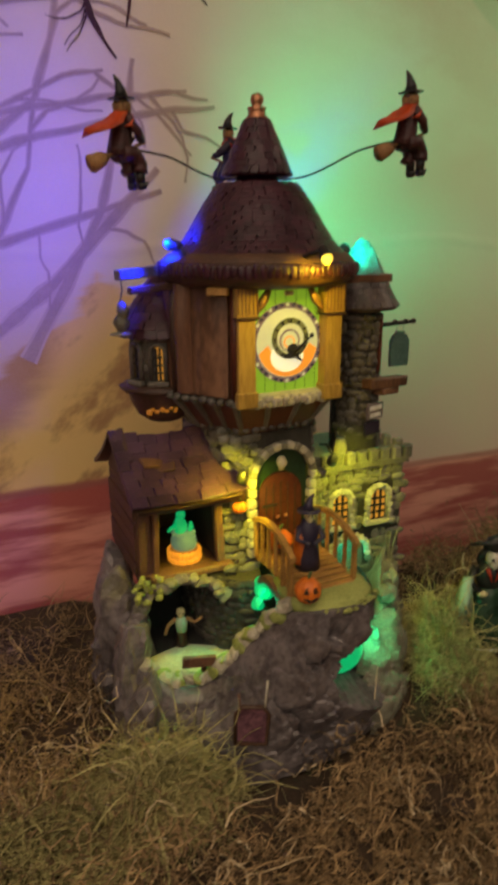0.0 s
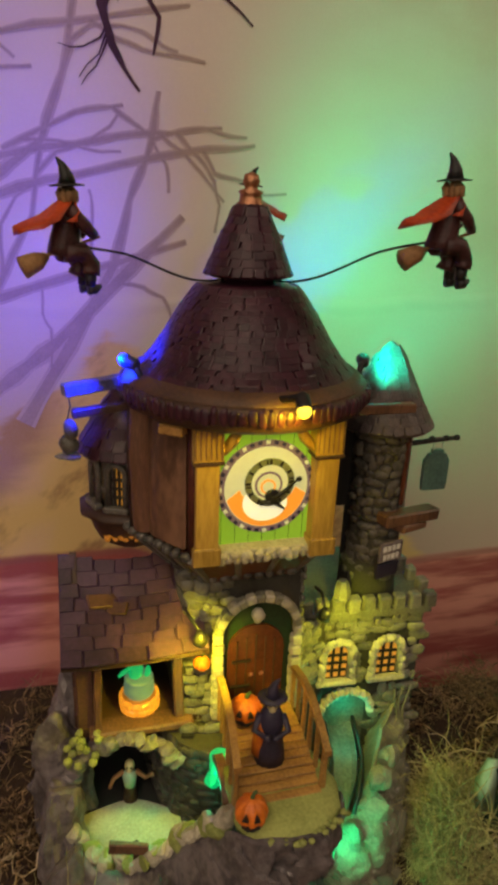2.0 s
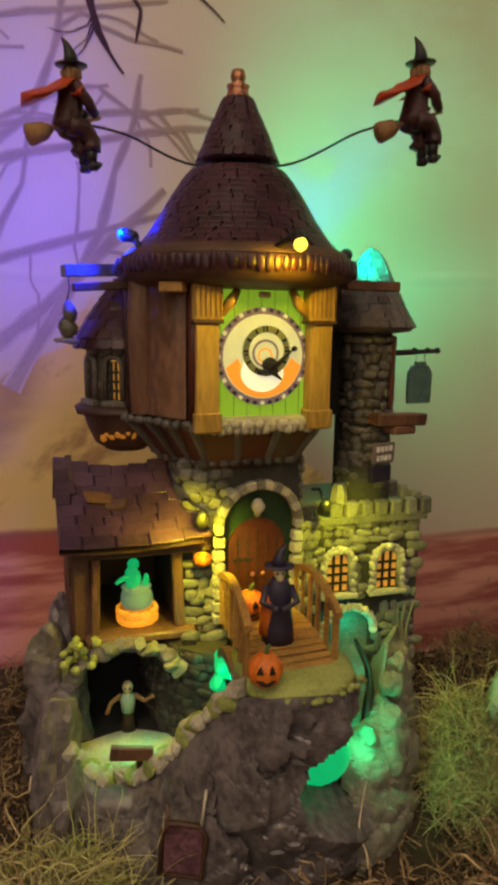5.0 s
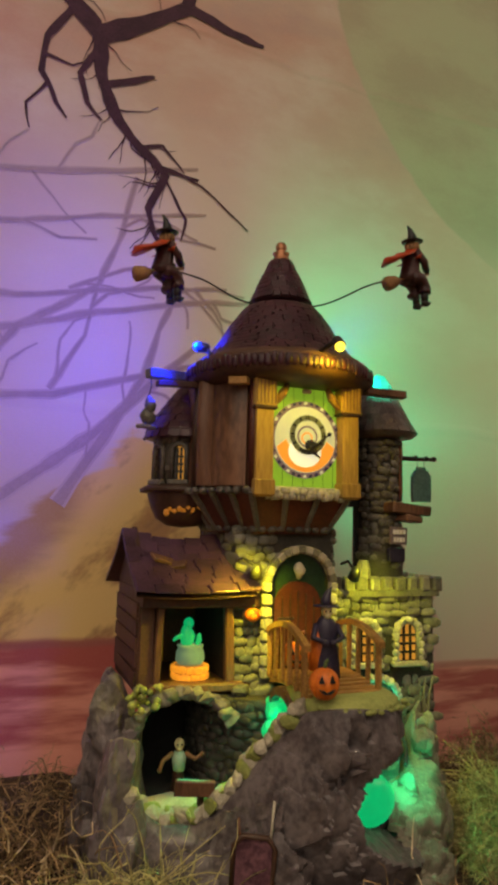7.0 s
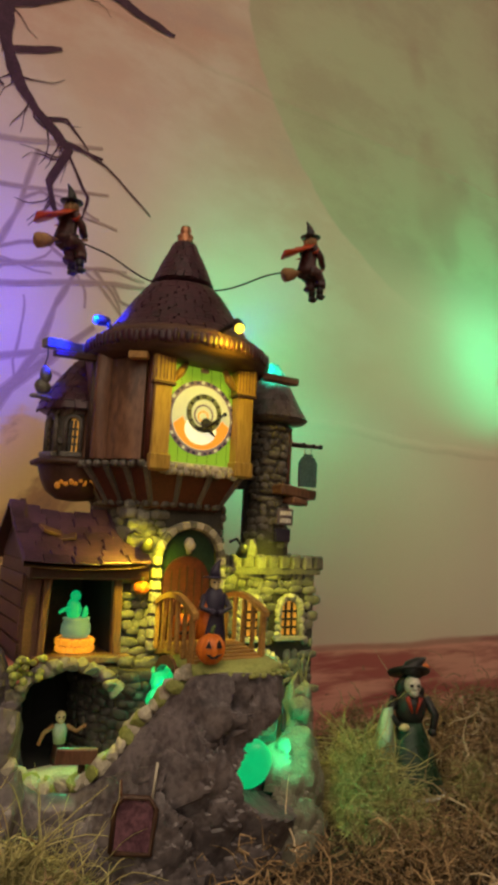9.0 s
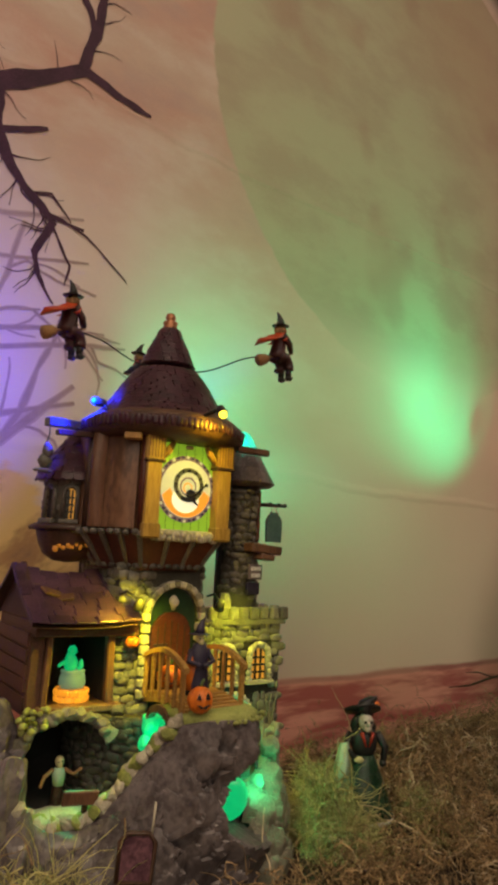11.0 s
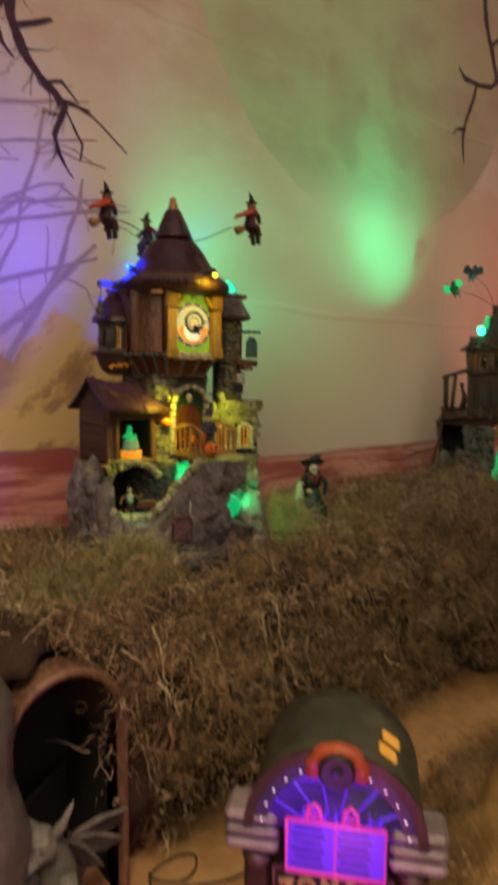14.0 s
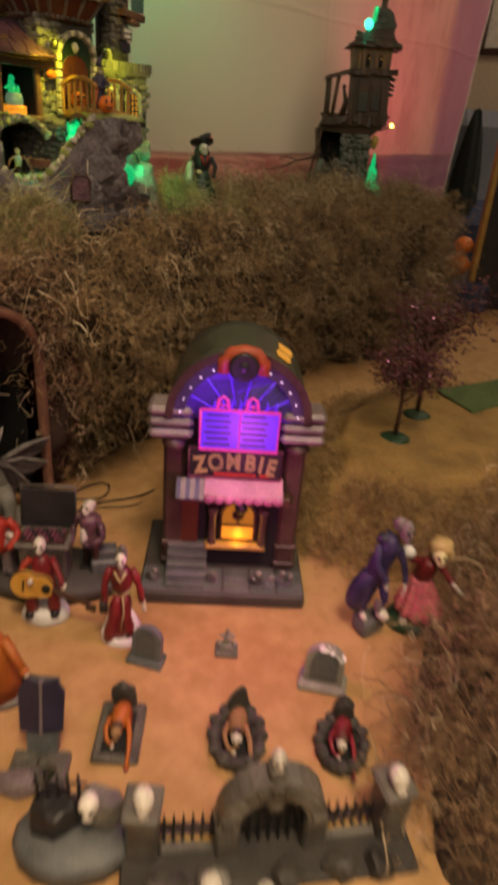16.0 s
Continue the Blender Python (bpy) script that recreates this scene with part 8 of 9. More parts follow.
for sx in (-1, 1):
    for z in (8, 17):
        s = Shape()
        s.tube([(sx * 26, 0, z), (sx * 54, 2, z)], 1.2, OCHRE if z < 10 else BLACK, 5)
        s.ob("rail", gate)
    for k in range(6):
        x = sx * (29 + 4.6 * k)
        s = Shape()
        s.tube([(x, 0.6, 2), (x, 0.6, 20), (x, 0.6, 26)], [1.0, 1.0, 0.2], BLACK, 5)
        s.ob("spike", gate)
    s = Shape()
    s.box((28, 10, 8), (sx * 40, 1, 4), GREY, bevel=1.2, jitter=0.6)
    s.ob("plinth", gate)
    s = Shape()
    s.box((15, 15, 30), (sx * 62, 2, 15), GREY, (0, 0, sx * 8), 1.6, 0.8)
    s.box((18, 18, 4), (sx * 62, 2, 32), GREY, (0, 0, sx * 8), 1.2, 0.5)
    pl = s.ob("pillar", gate)
    s = Shape()
    s.blob((sx * 62, 0, 38), (5.2, 5.6, 5.4), BONE, 2, 0.15, 0.1)
    s.blob((sx * 62, -4, 35), (3.4, 3, 3), BONE, 1)
    s.ob("skull", pl)
for x, y, tn in ((-268, -470, 20), (-254, -492, -10)):
    s = Shape()
    head(s, 7, 6.5, BONE)
    settled(s, "skull", at(x, y, LOW, tn - 49), "loose bone-white skull on the sand", "skull", "loose skulls")

# ---- turf island, trees, moss heap ----


def mound(cx_, cy_, rx, ry, h, flat_top, seed, fall=1.6):
    def fn(u, v):
        a, r = u / 100.0, v
        k = 1 + 0.16 * nz(math.cos(a) * 100, math.sin(a) * 100, seed, 0.02)
        x, y = cx_ + rx * k * r * math.cos(a), cy_ + ry * k * r * math.sin(a)
        t = max(0.0, (r - flat_top) / (1 - flat_top))
        lump = 9 * nz(x, y, seed + 5, 0.045) * min(1, t * 6) * (1 - t)
        return (x, y, LOW - 1 + h * (1 - t ** fall) + lump + 3 * nz(x, y, seed, 0.03) * (1 if t < 0.95 else 0))
    return fn


isl = mound(215, -345, 236, 150, 47, 0.57, 3, 0.62)
tagged(grid_mesh("turf_island", isl, [i * 628.4 / 90 for i in range(91)], [0.001] + [i / 40 for i in range(1, 41)], ISLAND), "olive-brown turf mound with a flat top", "mound", kind="structure")
heap = mound(24, -568, 202, 106, 58, 0.2, 11)
tagged(grid_mesh("moss_heap_core", heap, [i * 628.4 / 80 for i in range(81)], [0.001] + [i / 18 for i in range(1, 19)], SOIL), "brown earth heap under dry moss", "mound", kind="structure")
ra, na = on_surface(isl, 6500, 0, 628, 0.60, 1.0, 31)
strands("moss", ra, na, 11, 0.34, HEAPMOSS, "short olive-brown moss round the turf mound", 0.5, 31, seg=4, curl=1.4)
ra, na = clumps(*on_surface(isl, 330, 0, 628, 0.62, 0.99, 37), 34, 8, 12, 6)
strands("moss", ra, na, 13, 0.42, TURFMOSS, "tufts of olive-tan moss round the turf mound", 0.5, 38, seg=4, curl=1.8)
ra, na = on_surface(heap, 6500, 0, 628, 0.05, 1.0, 32)
strands("moss", ra, na, 22, 0.36, HEAPMOSS, "tangled dry brown moss heap", 0.4, 32, curl=1.4)
ra, na = clumps(*on_surface(heap, 300, 0, 628, 0.15, 0.97, 34), 38, 9, 24, 5)
strands("moss", ra, na, 18, 0.32, HEAPMOSS, "tufts of dry brown moss on the heap", 0.5, 35, curl=1.6)
ra, na = clumps(*on_surface(heap, 70, 0, 628, 0.10, 0.98, 54), 110, 15, 34, 15)
strands("moss", ra, na, 26, 0.40, HEAPMOSS, "large uneven cushions of dry brown moss on the heap", 0.6, 55, curl=1.8)
ra, na = clumps(*on_surface(heap, 90, 0, 628, 0.10, 0.98, 56), 10, 12, 30, 16)
strands("moss", ra, na, 28, 0.55, MOSSPALE, "pale dry curls of moss on the heap", 0.6, 57, curl=1.9, seg=6)


def maple(x, y, z, h, seed):
    rng_ = random.Random(seed)
    t = thing("maple_tree", (x, y, z), "small model tree with maroon leaves on a dark round foot", "tree", "model trees")
    s_ = Shape()
    s_.lathe([(15, 0), (15.5, 2), (12, 4), (5, 6)], GREENPAINT, n=16)
    s_.ob("foot", t, "dark green round foot")
    s_ = Shape()
    s_.tube([(0, 0, 4), (0.6, 0, h * 0.25), (-0.5, 0.5, h * 0.45), (0, 0, h * 0.7)], [2.8, 2.2, 1.8, 0.8], DARKWOOD, 7)
    tips = []
    for k in range(13):
        a, u = rng_.uniform(0, 6.28), rng_.uniform(0.36, 0.66)
        r = h * rng_.uniform(0.18, 0.34)
        p0, p1 = Vector((0, 0, h * u)), Vector((r * math.cos(a), r * math.sin(a), h * (u + rng_.uniform(0.08, 0.32))))
        s_.tube([p0, (p0 + p1) / 2 + Vector((0, 0, 2)), p1], [1.1, 0.7, 0.3], DARKWOOD, 5)
        tips += [p1, (p0 + p1) / 2 + Vector((0, 0, 4))]
    s_.ob("trunk", t)
    verts, faces = [], []
    for tip in tips + [Vector((0, 0, h * 0.85)), Vector((0, 0, h * 0.7))]:
        for k in range(70):
            c = tip + Vector((rng_.gauss(0, h * 0.065), rng_.gauss(0, h * 0.065), rng_.gauss(0, h * 0.055)))
            d = Vector((rng_.gauss(0, 1), rng_.gauss(0, 1), rng_.gauss(0, 1))).normalized() * rng_.uniform(1.2, 2.6)
            e = d.orthogonal().normalized() * d.length * 0.7
            n0 = len(verts)
            verts += [tuple((c + d) * MM), tuple((c + e + d.cross(e) * 0.1) * MM), tuple((c - d) * MM), tuple((c - e + d.cross(e) * 0.1) * MM)]
            faces.append((n0, n0 + 1, n0 + 2, n0 + 3))
    me = bpy.data.meshes.new("crown")
    me.from_pydata(verts, [], faces)
    me.materials.append(MAPLE)
    cr = new("crown", me)
    cr.parent = t
    tagged(cr, "maroon leaf crown")
    for k in range(5):
        q = rng_.choice(tips) + Vector((rng_.gauss(0, 5), rng_.gauss(0, 5), rng_.gauss(0, 4)))
        s_ = Shape()
        s_.blob(q, (1.0, 1.0, 1.0), G_TREE, 1)
        s_.ob("tree_light", t, "tiny pink light")


G_TREE = glow("pink_tree_bulb", (1.0, 0.35, 0.5), 1.0)
maple(158, -328, LOW + 44, 112, 1)
maple(230, -316, LOW + 44, 156, 2)
s = Shape()
s.box((120, 60, 6), (0, 0, 3), HEDGE, bevel=2, jitter=2)
settled(s, "hedge_mat", at(352, -352, LOW + 44, -20), "green flocked mat lying on the turf mound", "mat")

# tunnel mouth with a grey road and picket rail
tun = thing("tunnel", (-172, -146, LOW), "brown arched tunnel mouth opening black into the hill", "tunnel")
s = Shape()
oa, ia = arch(88, 194, n=14), arch(76, 186, n=14)
s.loft([[(x, 20, z) for x, z in oa], [(x, -2, z) for x, z in oa], [(x * 0.97, -6, z * 0.99) for x, z in oa], [(x, -2, z) for x, z in ia], [(x, 20, z) for x, z in ia]], PLANKTAN, True, False, False)
s.ob("tunnel_arch", tun, "smooth brown arch ring")
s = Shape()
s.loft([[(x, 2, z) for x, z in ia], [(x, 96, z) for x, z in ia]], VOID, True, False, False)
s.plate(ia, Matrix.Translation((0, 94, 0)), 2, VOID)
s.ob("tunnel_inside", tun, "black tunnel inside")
road = thing("model_road", (-196, -128, LOW), "grey road strip with black pickets running into the tunnel", "road", turn=36)
s = Shape()
s.box((190, 24, 16), (-20, 0, 8), LILAC, bevel=1.0)
s.ob("roadway", road)
s = Shape()
s.tube([(-112, 13, 30), (-20, 13, 30), (72, 13, 30)], 1.0, BLACK, 5)
s.ob("rail", road)
s = Shape()
s.box((190, 4, 44), (-20, 16, 56), BLACK, bevel=1.0)
s.ob("fence_panel", road, "solid black panel behind the pickets")
for k in range(24):
    s = Shape()
    s.tube([(-110 + 7.8 * k, 13, 14), (-110 + 7.8 * k, 13, 34)], [1.4, 0.9], BLACK, 5)
    s.ob("picket", road)
s = Shape()
s.blob((0, 0, 112), (38, 28, 132), GREY, 4, 0.08, 0.02)
settled(s, "boulder", at(-246, -160, LOW, 15), "tall smooth grey boulder beside the tunnel", "rock")
# lamp cable on the sand
s = Shape()
loop = [(-88 + 20 * math.cos(a) + 3 * math.sin(2 * a), -150 + 14 * math.sin(a), LOW + 1.4 + 0.25 * k) for k, a in enumerate([2.9 - 0.3 * k for k in range(23)])]
s.tube([(-122, -168, LOW + 1.4), (-113, -158, LOW + 1.4)] + loop, 0.8, BLACK, 6)
s.tube([(-116 + 7.6 * k, -164 - 1.8 * k + 4 * math.sin(k * 0.6), LOW + 1.6) for k in range(11)], 0.8, BLACK, 6)
s.tube([(-108 + 6.6 * k, -172 - 2.4 * k + 5 * math.sin(k * 0.7 + 1), LOW + 1.4) for k in range(8)], 0.6, BLACK, 6)
settled(s, "lamp_cable", Matrix(), "thin black lamp cable looped on the sand", "cable")

# ---- second haunted house on the shelf ----
h2 = thing("haunted_house", (597, 28, 13), "tall crooked dark haunted house with a brown top room", "miniature building", m=pose(0.597, 0.028, 0.013, 0, 0, -52))
rng = random.Random(12)
s = Shape()
s.blob((-16, 4, 4), (62, 40, 30), ROCK, 4, 0.3, 0.03, seed=4)
hb = s.ob("rock_base", h2, "grey-brown moulded rock")
for k, (x_, y_, z_, r_, t_) in enumerate(((-58, -22, 30, 13, 20), (-44, -28, 22, 12, 16), (-66, -14, 10, 14, 18), (-50, -30, 4, 13, 12), (-30, -30, 10, 14, 14), (-72, -8, -2, 12, 14), (-10, -30, 4, 15, 14), (2, -26, 14, 12, 16), (20, -18, 8, 14, 18), (28, -10, 30, 10, 22), (-36, -32, 40, 8, 9), (-22, -30, -2, 14, 12))):
    s = Shape()
    s.crag((x_, y_, z_), (r_, 11, t_), GREY if k in (0, 1, 4, 10) else (ROCK if k % 3 else SOOT), k + 71, 13, 3, 0.18, (0, 0, k * 37))
    s.ob("rock", hb, "grey moulded rock")
# lower storey: a stone stair tower beside an open dark doorway
s = Shape()
s.prism([(-28, -22), (20, -24), (24, 20), (-28, 22)], -6, 88, MORTAR, [(-28, -22), (15, -24), (20, 20), (-28, 22)])
s.box((6, 40, 90), (-62, 0, 46), DARKWOOD, (0, -7, 0), 1.0, 0.8)
# black sheet added across the doorway for the shade inside
s.box((36, 4, 86), (-45, 20, 46), VOID, (0, 0, 0), 0.5)
s.box((30, 34, 6), (-44, 2, 36), SOOT, (0, 0, 0), 1.0, 1.0)
low2 = s.ob("stone_wall", h2, "dark grey stone lower storey with an open doorway")
stones(low2, flat((-28, -23), (17, -25), 2), 45, 84, 8.0, None, 3.0, seed=41, mat=GREY)
s = Shape()
s.tube([(-62, -24, 92), (-70, -26, 48), (-80, -26, 0)], [2.4, 2.0, 2.0], UMBER, 6)
s.ob("leaning_post", h2, "red-brown leaning post")
s = Shape()
s.loft([[(-66, -24, 87), (14, -26, 82), (16, 22, 82), (-66, 22, 87)], [(-66, -28, 94), (34, -30, 99), (34, 26, 99), (-66, 26, 94)], [(-58, -30, 108), (40, -32, 114), (40, 28, 114), (-58, 28, 108)]], DARKWOOD, False)
s.ob("jetty", h2, "black-brown overhanging jetty")
for i in range(13):
    s = Shape()
    s.box((7.4, 3, rng.uniform(10, 18)), (-60 + 7.7 * i, -31, 101 + rng.uniform(-3, 3) + i * 0.5), DARKWOOD, (rng.uniform(-12, 12), rng.uniform(-9, 9), 0), 0.6, 0.5)
    s.ob("jetty_board", h2)
# middle storey and its open porch
s = Shape()
s.prism([(-22, -26), (36, -28), (38, 26), (-22, 26)], 110, 172, DARKWOOD, [(-24, -26), (32, -28), (34, 26), (-24, 26)])
mid2 = s.ob("middle_storey", h2, "black-brown timber storey")
for i, x_ in enumerate((-14, 5, 24)):
    s = Shape()
    s.box((4, 3, 48), (x_, -29.5, 134), DARKWOOD, (0, rng.uniform(-3, 3), 0), 0.6, 0.5)
    s.ob("stud", mid2)
s = Shape()
s.box((15, 2, 26), (-4.5, -29, 130), SOOT, bevel=0.4)
s.box((13, 2, 22), (14.5, -29.6, 131), SOOT, bevel=0.4)
s.ob("window_shutter", mid2, "dull grey shutter")
for i in range(8):
    s = Shape()
    s.box((12, 16, 2.2), (34 + rng.uniform(0, 5), -24 + 6 * i, 166 - 6.5 * (i % 4) + rng.uniform(-2, 2)), SOOT, (0, rng.uniform(10, 34), rng.uniform(-15, 15)), 0.5, 0.6)
    s.ob("loose_shingle", mid2, "ragged dark shingle")
s = Shape()
s.box((68, 40, 4.5), (-30, 0, 110), UMBER, (0, 0, 0), 1.0, 0.8)
porch = s.ob("porch_floor", h2, "brown timber porch floor")
for x_, z0, z1, dx_ in ((-57, 108, 162, -1), (-57, 108, 160, -1), (-49, 108, 164, 4)):
    y_ = 17 if z1 == 160 else -22
    s = Shape()
    s.tube([(x_, y_, z0), (x_ + dx_, y_, z1)], 3.0, UMBER, 6)
    s.ob("porch_post", porch, "red-brown timber post")
s = Shape()
s.tube([(-34, -20, 108), (-30, -20, 130), (-35, -20, 146)], [5.5, 4, 2], DARKWOOD, 7)
s.blob((-35, -20, 149), (3.4, 3.4, 4), DARKWOOD, 2, 0.2, 0.1)
s.ob("porch_figure", porch, "small dark shape standing in the porch")
s = Shape()
s.loft([[(-64, -28, 158), (-20, -28, 171), (-20, 24, 171), (-64, 24, 158)], [(-63, -26, 163), (-20, -26, 177), (-20, 22, 177), (-63, 22, 163)]], UMBER, False)
s.ob("porch_roof", porch, "red-brown sloping porch roof")
# top room
s = Shape()
s.box((68, 62, 4.5), (5, -1, 172), DARKWOOD, (0, -2, 0), 1.0, 1.2)
s.ob("eave", h2)
for i in range(9):
    s = Shape()
    s.box((8.2, 3, 8), (-26 + 8 * i, -32, 171 + rng.uniform(-2, 2)), DARKWOOD, (rng.uniform(-14, 14), rng.uniform(-10, 10), 0), 0.6, 0.5)
    s.ob("eave_board", h2)
s = Shape()
s.prism([(-25, -25), (28, -27), (30, 24), (-25, 25)], 173, 204, CEDAR, [(-28, -28), (31, -30), (33, 27), (-28, 28)])
top2 = s.ob("top_room", h2, "brown timber top room")
for i in range(9):
    if i in (3, 6):
        continue
    s = Shape()
    s.box((5.4, 1.8, 30), (-24 + 6.4 * i, -28.4, 189), CEDAR, (-5, rng.uniform(-1.5, 1.5), 0), 0.4, 0.3)
    s.ob("board", top2)
for x_ in (-4.8, 14.4):
    s = Shape()
    s.plate(arch(5.4, 17), Matrix.Translation((x_, -28.4, 178)), 1.4, VOID)
    s.blob((x_ + 1, -29, 189), (0.9, 0.7, 1.3), G_WINDOW, 1)
    s.ob("window", top2, "narrow dark arched window with a small light")
s = Shape()
s.prism([(-38, -36), (43, -38), (46, 34), (-38, 36)], 203, 206.5, DARKWOOD, [(-35, -33), (40, -35), (42, 31), (-35, 33)])
s.loft([[(-35, -33, 206), (40, -35, 206), (42, 31, 206), (-35, 33, 206)], [(-22, -22, 216), (32, -24, 217), (33, 20, 217), (-22, 22, 216)], [(-8, -14, 229), (28, -16, 230), (28, 14, 230), (-8, 14, 229)]], DARKWOOD, False)
roof2 = s.ob("roof", h2, "dark brown crooked skirt roof")
for i in range(22):
    u, row = rng.uniform(0, 1), i % 3
    s = Shape()
    s.box((10, 9, 1.8), (-36 + 78 * u * (1 - 0.22 * row) + 7 * row, -35 + 8 * row, 207 + 6.5 * row + rng.uniform(-1.5, 1.5)), DARKWOOD, (38 + rng.uniform(-8, 8), rng.uniform(-9, 9), rng.uniform(-6, 6)), 0.4, 0.5)
    s.ob("shingle", roof2)
s = Shape()
s.loft([[(-6, -13, 226), (30, -15, 226), (30, 14, 226), (-6, 14, 226)], [(-3, -12, 240), (33, -13, 234), (33, 12, 234), (-3, 12, 240)], [(0, -10, 251), (26, -11, 250), (26, 10, 250), (0, 10, 251)], [(4, -6, 257), (19, -7, 256), (19, 6, 256), (4, 6, 257)]], SOOT, False)
stack = s.ob("chimney_stack", h2, "blue-grey stone cap of the roof")
for k, (x_, z_) in enumerate(((4, 232), (15, 231), (26, 230), (0, 240), (11, 240), (22, 239), (5, 248), (17, 247))):
    b = Shape()
    b.box((10, 3, 7.5), (x_, -13.6 + 0.18 * (z_ - 230), z_), SOOT, (-8, rng.uniform(-5, 5), 0), 0.8, 0.6)
    b.ob("cap_stone", stack)
s = Shape()
s.box((8, 8, 16), (12, 0, 263), UMBER, (0, 3, 0), 0.8, 0.5)
s.box((11, 11, 3), (12.4, 0, 270.5), DARKWOOD, (0, 3, 0), 0.6)
s.ob("chimney", h2, "brown chimney pot")
s = Shape()
s.blob((-10, -20, 233), (6.5, 6, 7.5), G_GREEN, 2, 0.15, 0.1)
s.box((6, 8, 20), (-1.5, -15, 246), G_ORB, (0, 6, 0), 1.4, 0.6)
s.tube([(-6, -14, 222), (-9, -18, 229)], 2, BLACK, 6)
s.ob("spotlight", h2, "roof spotlight glowing green")
s = Shape()
for k in range(9):
    x_ = 16 + 3.3 * k
    zt = 60 - abs(k - 3) * 6 - rng.uniform(0, 8)
    s.tube([(24 + (x_ - 24) * 0.35, -30, zt), (x_ * 0.5 + 12, -35, zt * 0.55), (x_, -40, -6 + rng.uniform(0, 8))], [1.2, 2.2, 3.0], G_ORB, 6)
for k, (x_, z_, r_, t_) in enumerate(((22, 10, 8, 12), (36, 4, 9, 10), (28, 28, 6, 14), (25, 50, 3.5, 10))):
    s.crag((x_, -34, z_), (r_, 6, t_), G_ORB, k + 3, 12, 3, 0.25)
s.ob("waterfall", h2, "green glowing stream falling down the rocks")
s = Shape()
s.crag((24, -22, 76), (6, 6, 13), OCHRE, 8, 12, 3, 0.25)
s.ob("bracket_rock", hb, "ochre rock under the orange lamp")
s = Shape()
s.tube([(28, -22, 92), (38, -24, 97), (45, -24, 98)], 1.2, BLACK, 5)
lmp = s.ob("lamp_bracket", h2)
s = Shape()
s.blob((46, -24, 101), (3.4, 3.4, 3.4), G_ORANGELAMP, 2)
s.ob("bulb", lmp, "orange glowing lamp")
s = Shape()
s.tube([(-60, -22, 58), (-74, -22, 46), (-96, -20, 40), (-122, -14, 27), (-146, -10, 22)], [2.2, 1.7, 1.5, 1.2, 0.6], DARKWOOD, 5)
s.tube([(-96, -20, 40), (-112, -18, 44), (-126, -16, 42)], [1.1, 0.8, 0.4], DARKWOOD, 5)
s.ob("bare_branch", hb, "bare dark branch by the rocks")
for k, (x, y, z, mt) in enumerate(((-25, 0, 322, NAVY), (-50, 14, 300, GREENPAINT), (75, 6, 346, NAVY))):
    s = Shape()
    s.tube([(12, 0, 270), (12 + (x - 12) * 0.45, y, 270 + (z - 270) * 0.66), (x, y, z)], 0.45, WIRE, 5)
    s.ob("wire", h2, "thin wire carrying a flying figure")
    s = Shape()
    s.blob((0, 0, 0), (7, 5, 9), mt, 2, 0.3, 0.1)
    head(s, 10, 4.2, mt, 2, -1)
    s.loft([[(-4, 0, 8), (-4, 2, -2)], [(-10, 2, 14), (-12, 4, 0)], [(-14, 4, 9), (-15, 5, 1)]], mt if k != 1 else G_ORB, False, False, False)
    s.loft([[(4, 0, 8), (4, 2, -2)], [(10, 2, 15), (12, 4, 2)], [(15, 4, 10), (16, 5, 4)]], mt if k != 1 else G_ORB, False, False, False)
    s.tube([(-2, 0, -7), (-4, 0, -12)], [1.6, 0.7], mt, 5)
    s.tube([(2, 0, -7), (4, -1, -13)], [1.6, 0.7], mt, 5)
    settled(s, "flying_ghoul", h2.matrix_basis @ pose(x * MM, y * MM, z * MM, 0, (10, -24, 30)[k], 0), "small winged ghoul figurine wired over the haunted house", "figurine", "flying ghouls")

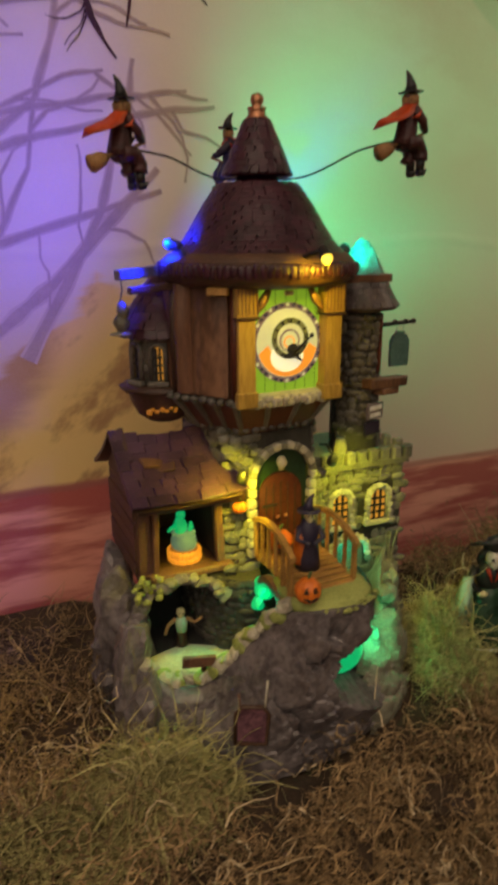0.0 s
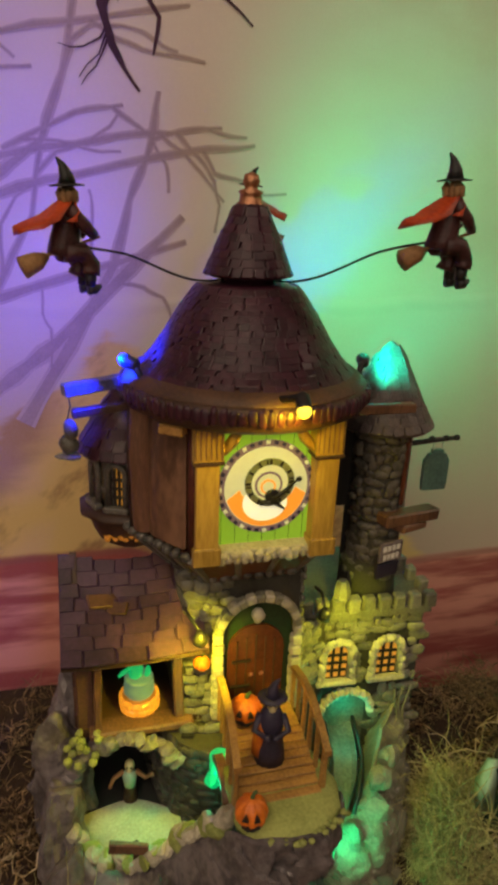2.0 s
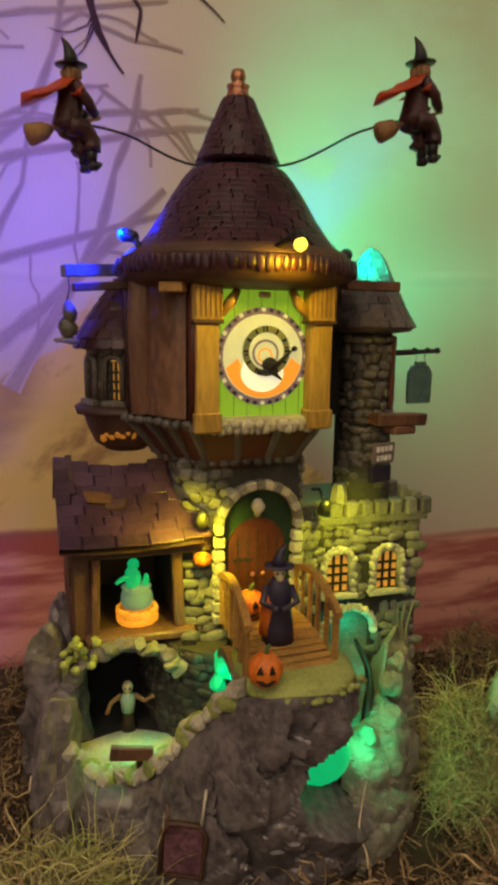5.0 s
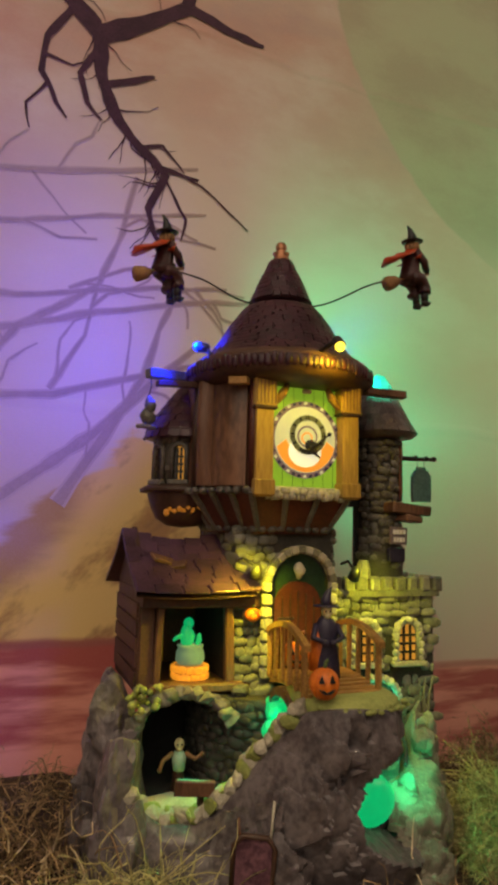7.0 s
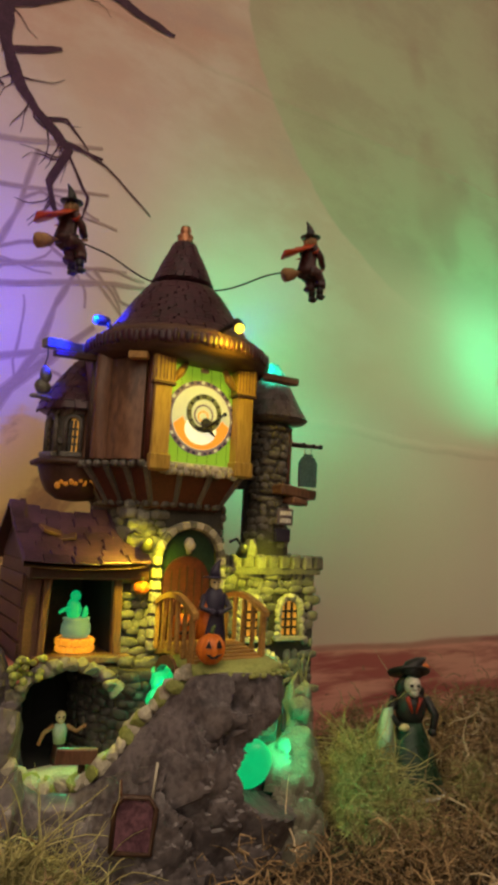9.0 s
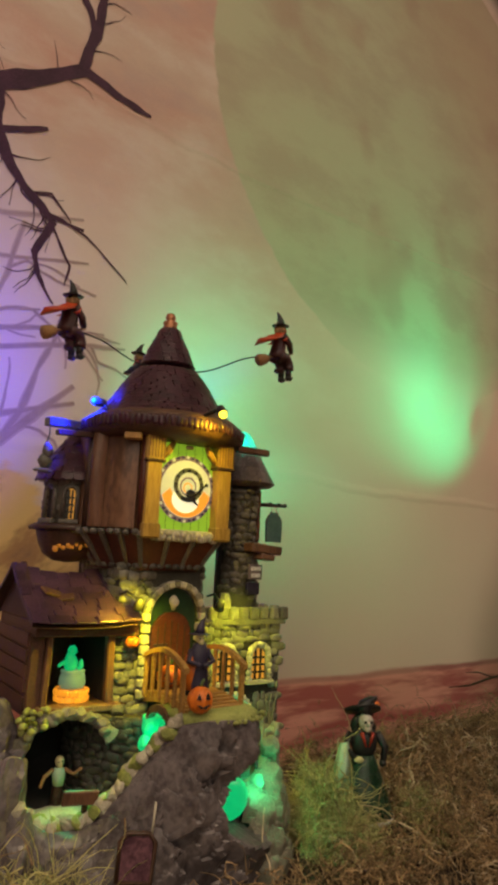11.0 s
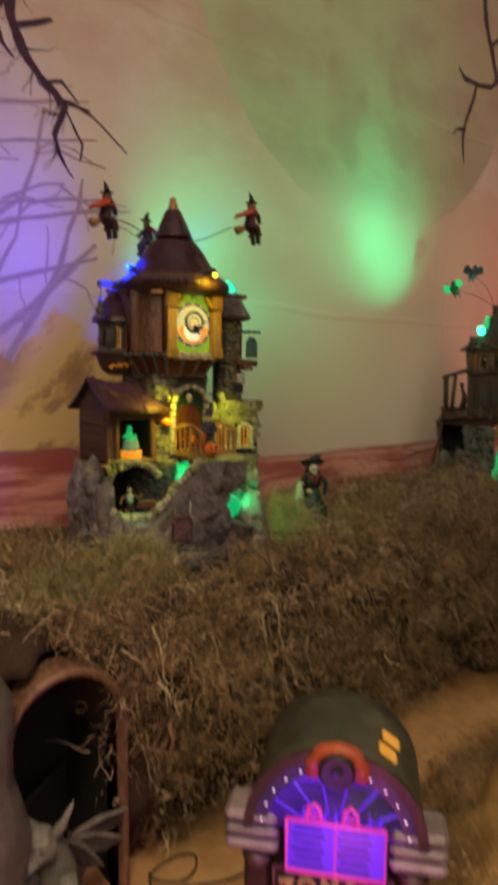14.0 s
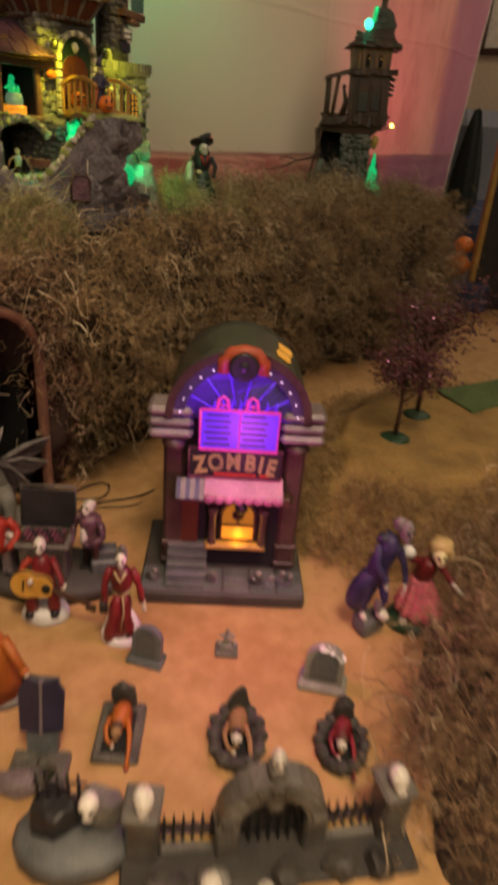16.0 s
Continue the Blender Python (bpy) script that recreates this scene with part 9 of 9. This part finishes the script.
# ---- beyond the display ----
s = Shape()
ribbed(s, 27, ORANGE)
settled(s, "pumpkin", at(940, -42, LOW + 56, 0), "large orange pumpkin on a cloth-covered box", "pumpkin")
s = Shape()
ribbed(s, 20, ORANGE)
settled(s, "pumpkin", at(947, -46, LOW + 102, 0), "smaller orange pumpkin stacked on a larger one", "pumpkin")
s = Shape()
s.box((260, 200, 56), (0, 0, 28), NAVYCLOTH, (0, 0, 10), 8, 3)
settled(s, "covered_box", at(1010, -10, LOW, 0), "low box under dark navy cloth", "box")
s = Shape()
s.box((240, 16, 330), (122, 0, 165), BLACK, bevel=4)
s.box((10, 20, 336), (0, 0, 168), GOLD, (0, 0, 0), 1.5)
settled(s, "black_panel", pose(0.930, -0.083, LOW * MM, 0, 0, -50), "black panel with a gilded edge standing on the table", "panel")
s = Shape()
rings = []
for z, k in ((0, 1.1), (300, 1.02), (560, 0.96), (800, 0.86), (960, 0.66), (1060, 0.42), (1112, 0.22), (1118, 0.05)):
    rings.append([(66 * k * math.cos(a) * (1 + 0.06 * math.sin(9 * a + z * 0.004)), 60 * k * math.sin(a) * (1 + 0.08 * math.sin(7 * a)), z + (8 * math.sin(5 * a) if z > 900 else 0)) for a in [2 * math.pi * i / 72 for i in range(72)]])
s.loft(rings, DARKCLOTH, True)
settled(s, "draped_stand", pose(1.69, 0.29, -0.95, 0, 0, 20), "tall stand covered by dark green-black cloth beyond the table", "stand")
s = Shape()
s.box((900, 300, 860), (0, 0, 430), NAVYCLOTH, (0, 0, 0), 60, 12)
settled(s, "covered_chest", pose(1.93, 0.10, -0.95, 0, 0, -52), "wide chest covered by navy blue cloth beyond the table", "chest")
s = Shape()
s.box((800, 180, 1130), (0, 0, 565), GREYCLOTH, (0, 0, 0), 50, 10)
settled(s, "sofa_back", pose(2.22, 0.20, -0.95, 0, 0, -52), "high blue-grey upholstered sofa back beyond the table", "sofa")
frame_1 = thing("picture_frame", (2590, 590, 560), "dark framed picture with a pale mount on the beige wall", "picture", m=pose(2.590, 0.555, 0.41, 0, 0, -90))
s = Shape()
s.box((300, 8, 380), (0, 4, 190), HEM, (0, 0, 0), 1)
s.ob("mount", frame_1, "pale mount")
for sx_, sz_, w_, h_ in ((-150, 190, 22, 404), (150, 190, 22, 404), (0, 0, 322, 22), (0, 380, 322, 22)):
    s = Shape()
    s.box((w_, 18, h_), (sx_, -2, sz_), DARKWOOD, (0, 0, 0), 3)
    s.ob("moulding", frame_1, "dark wooden moulding")
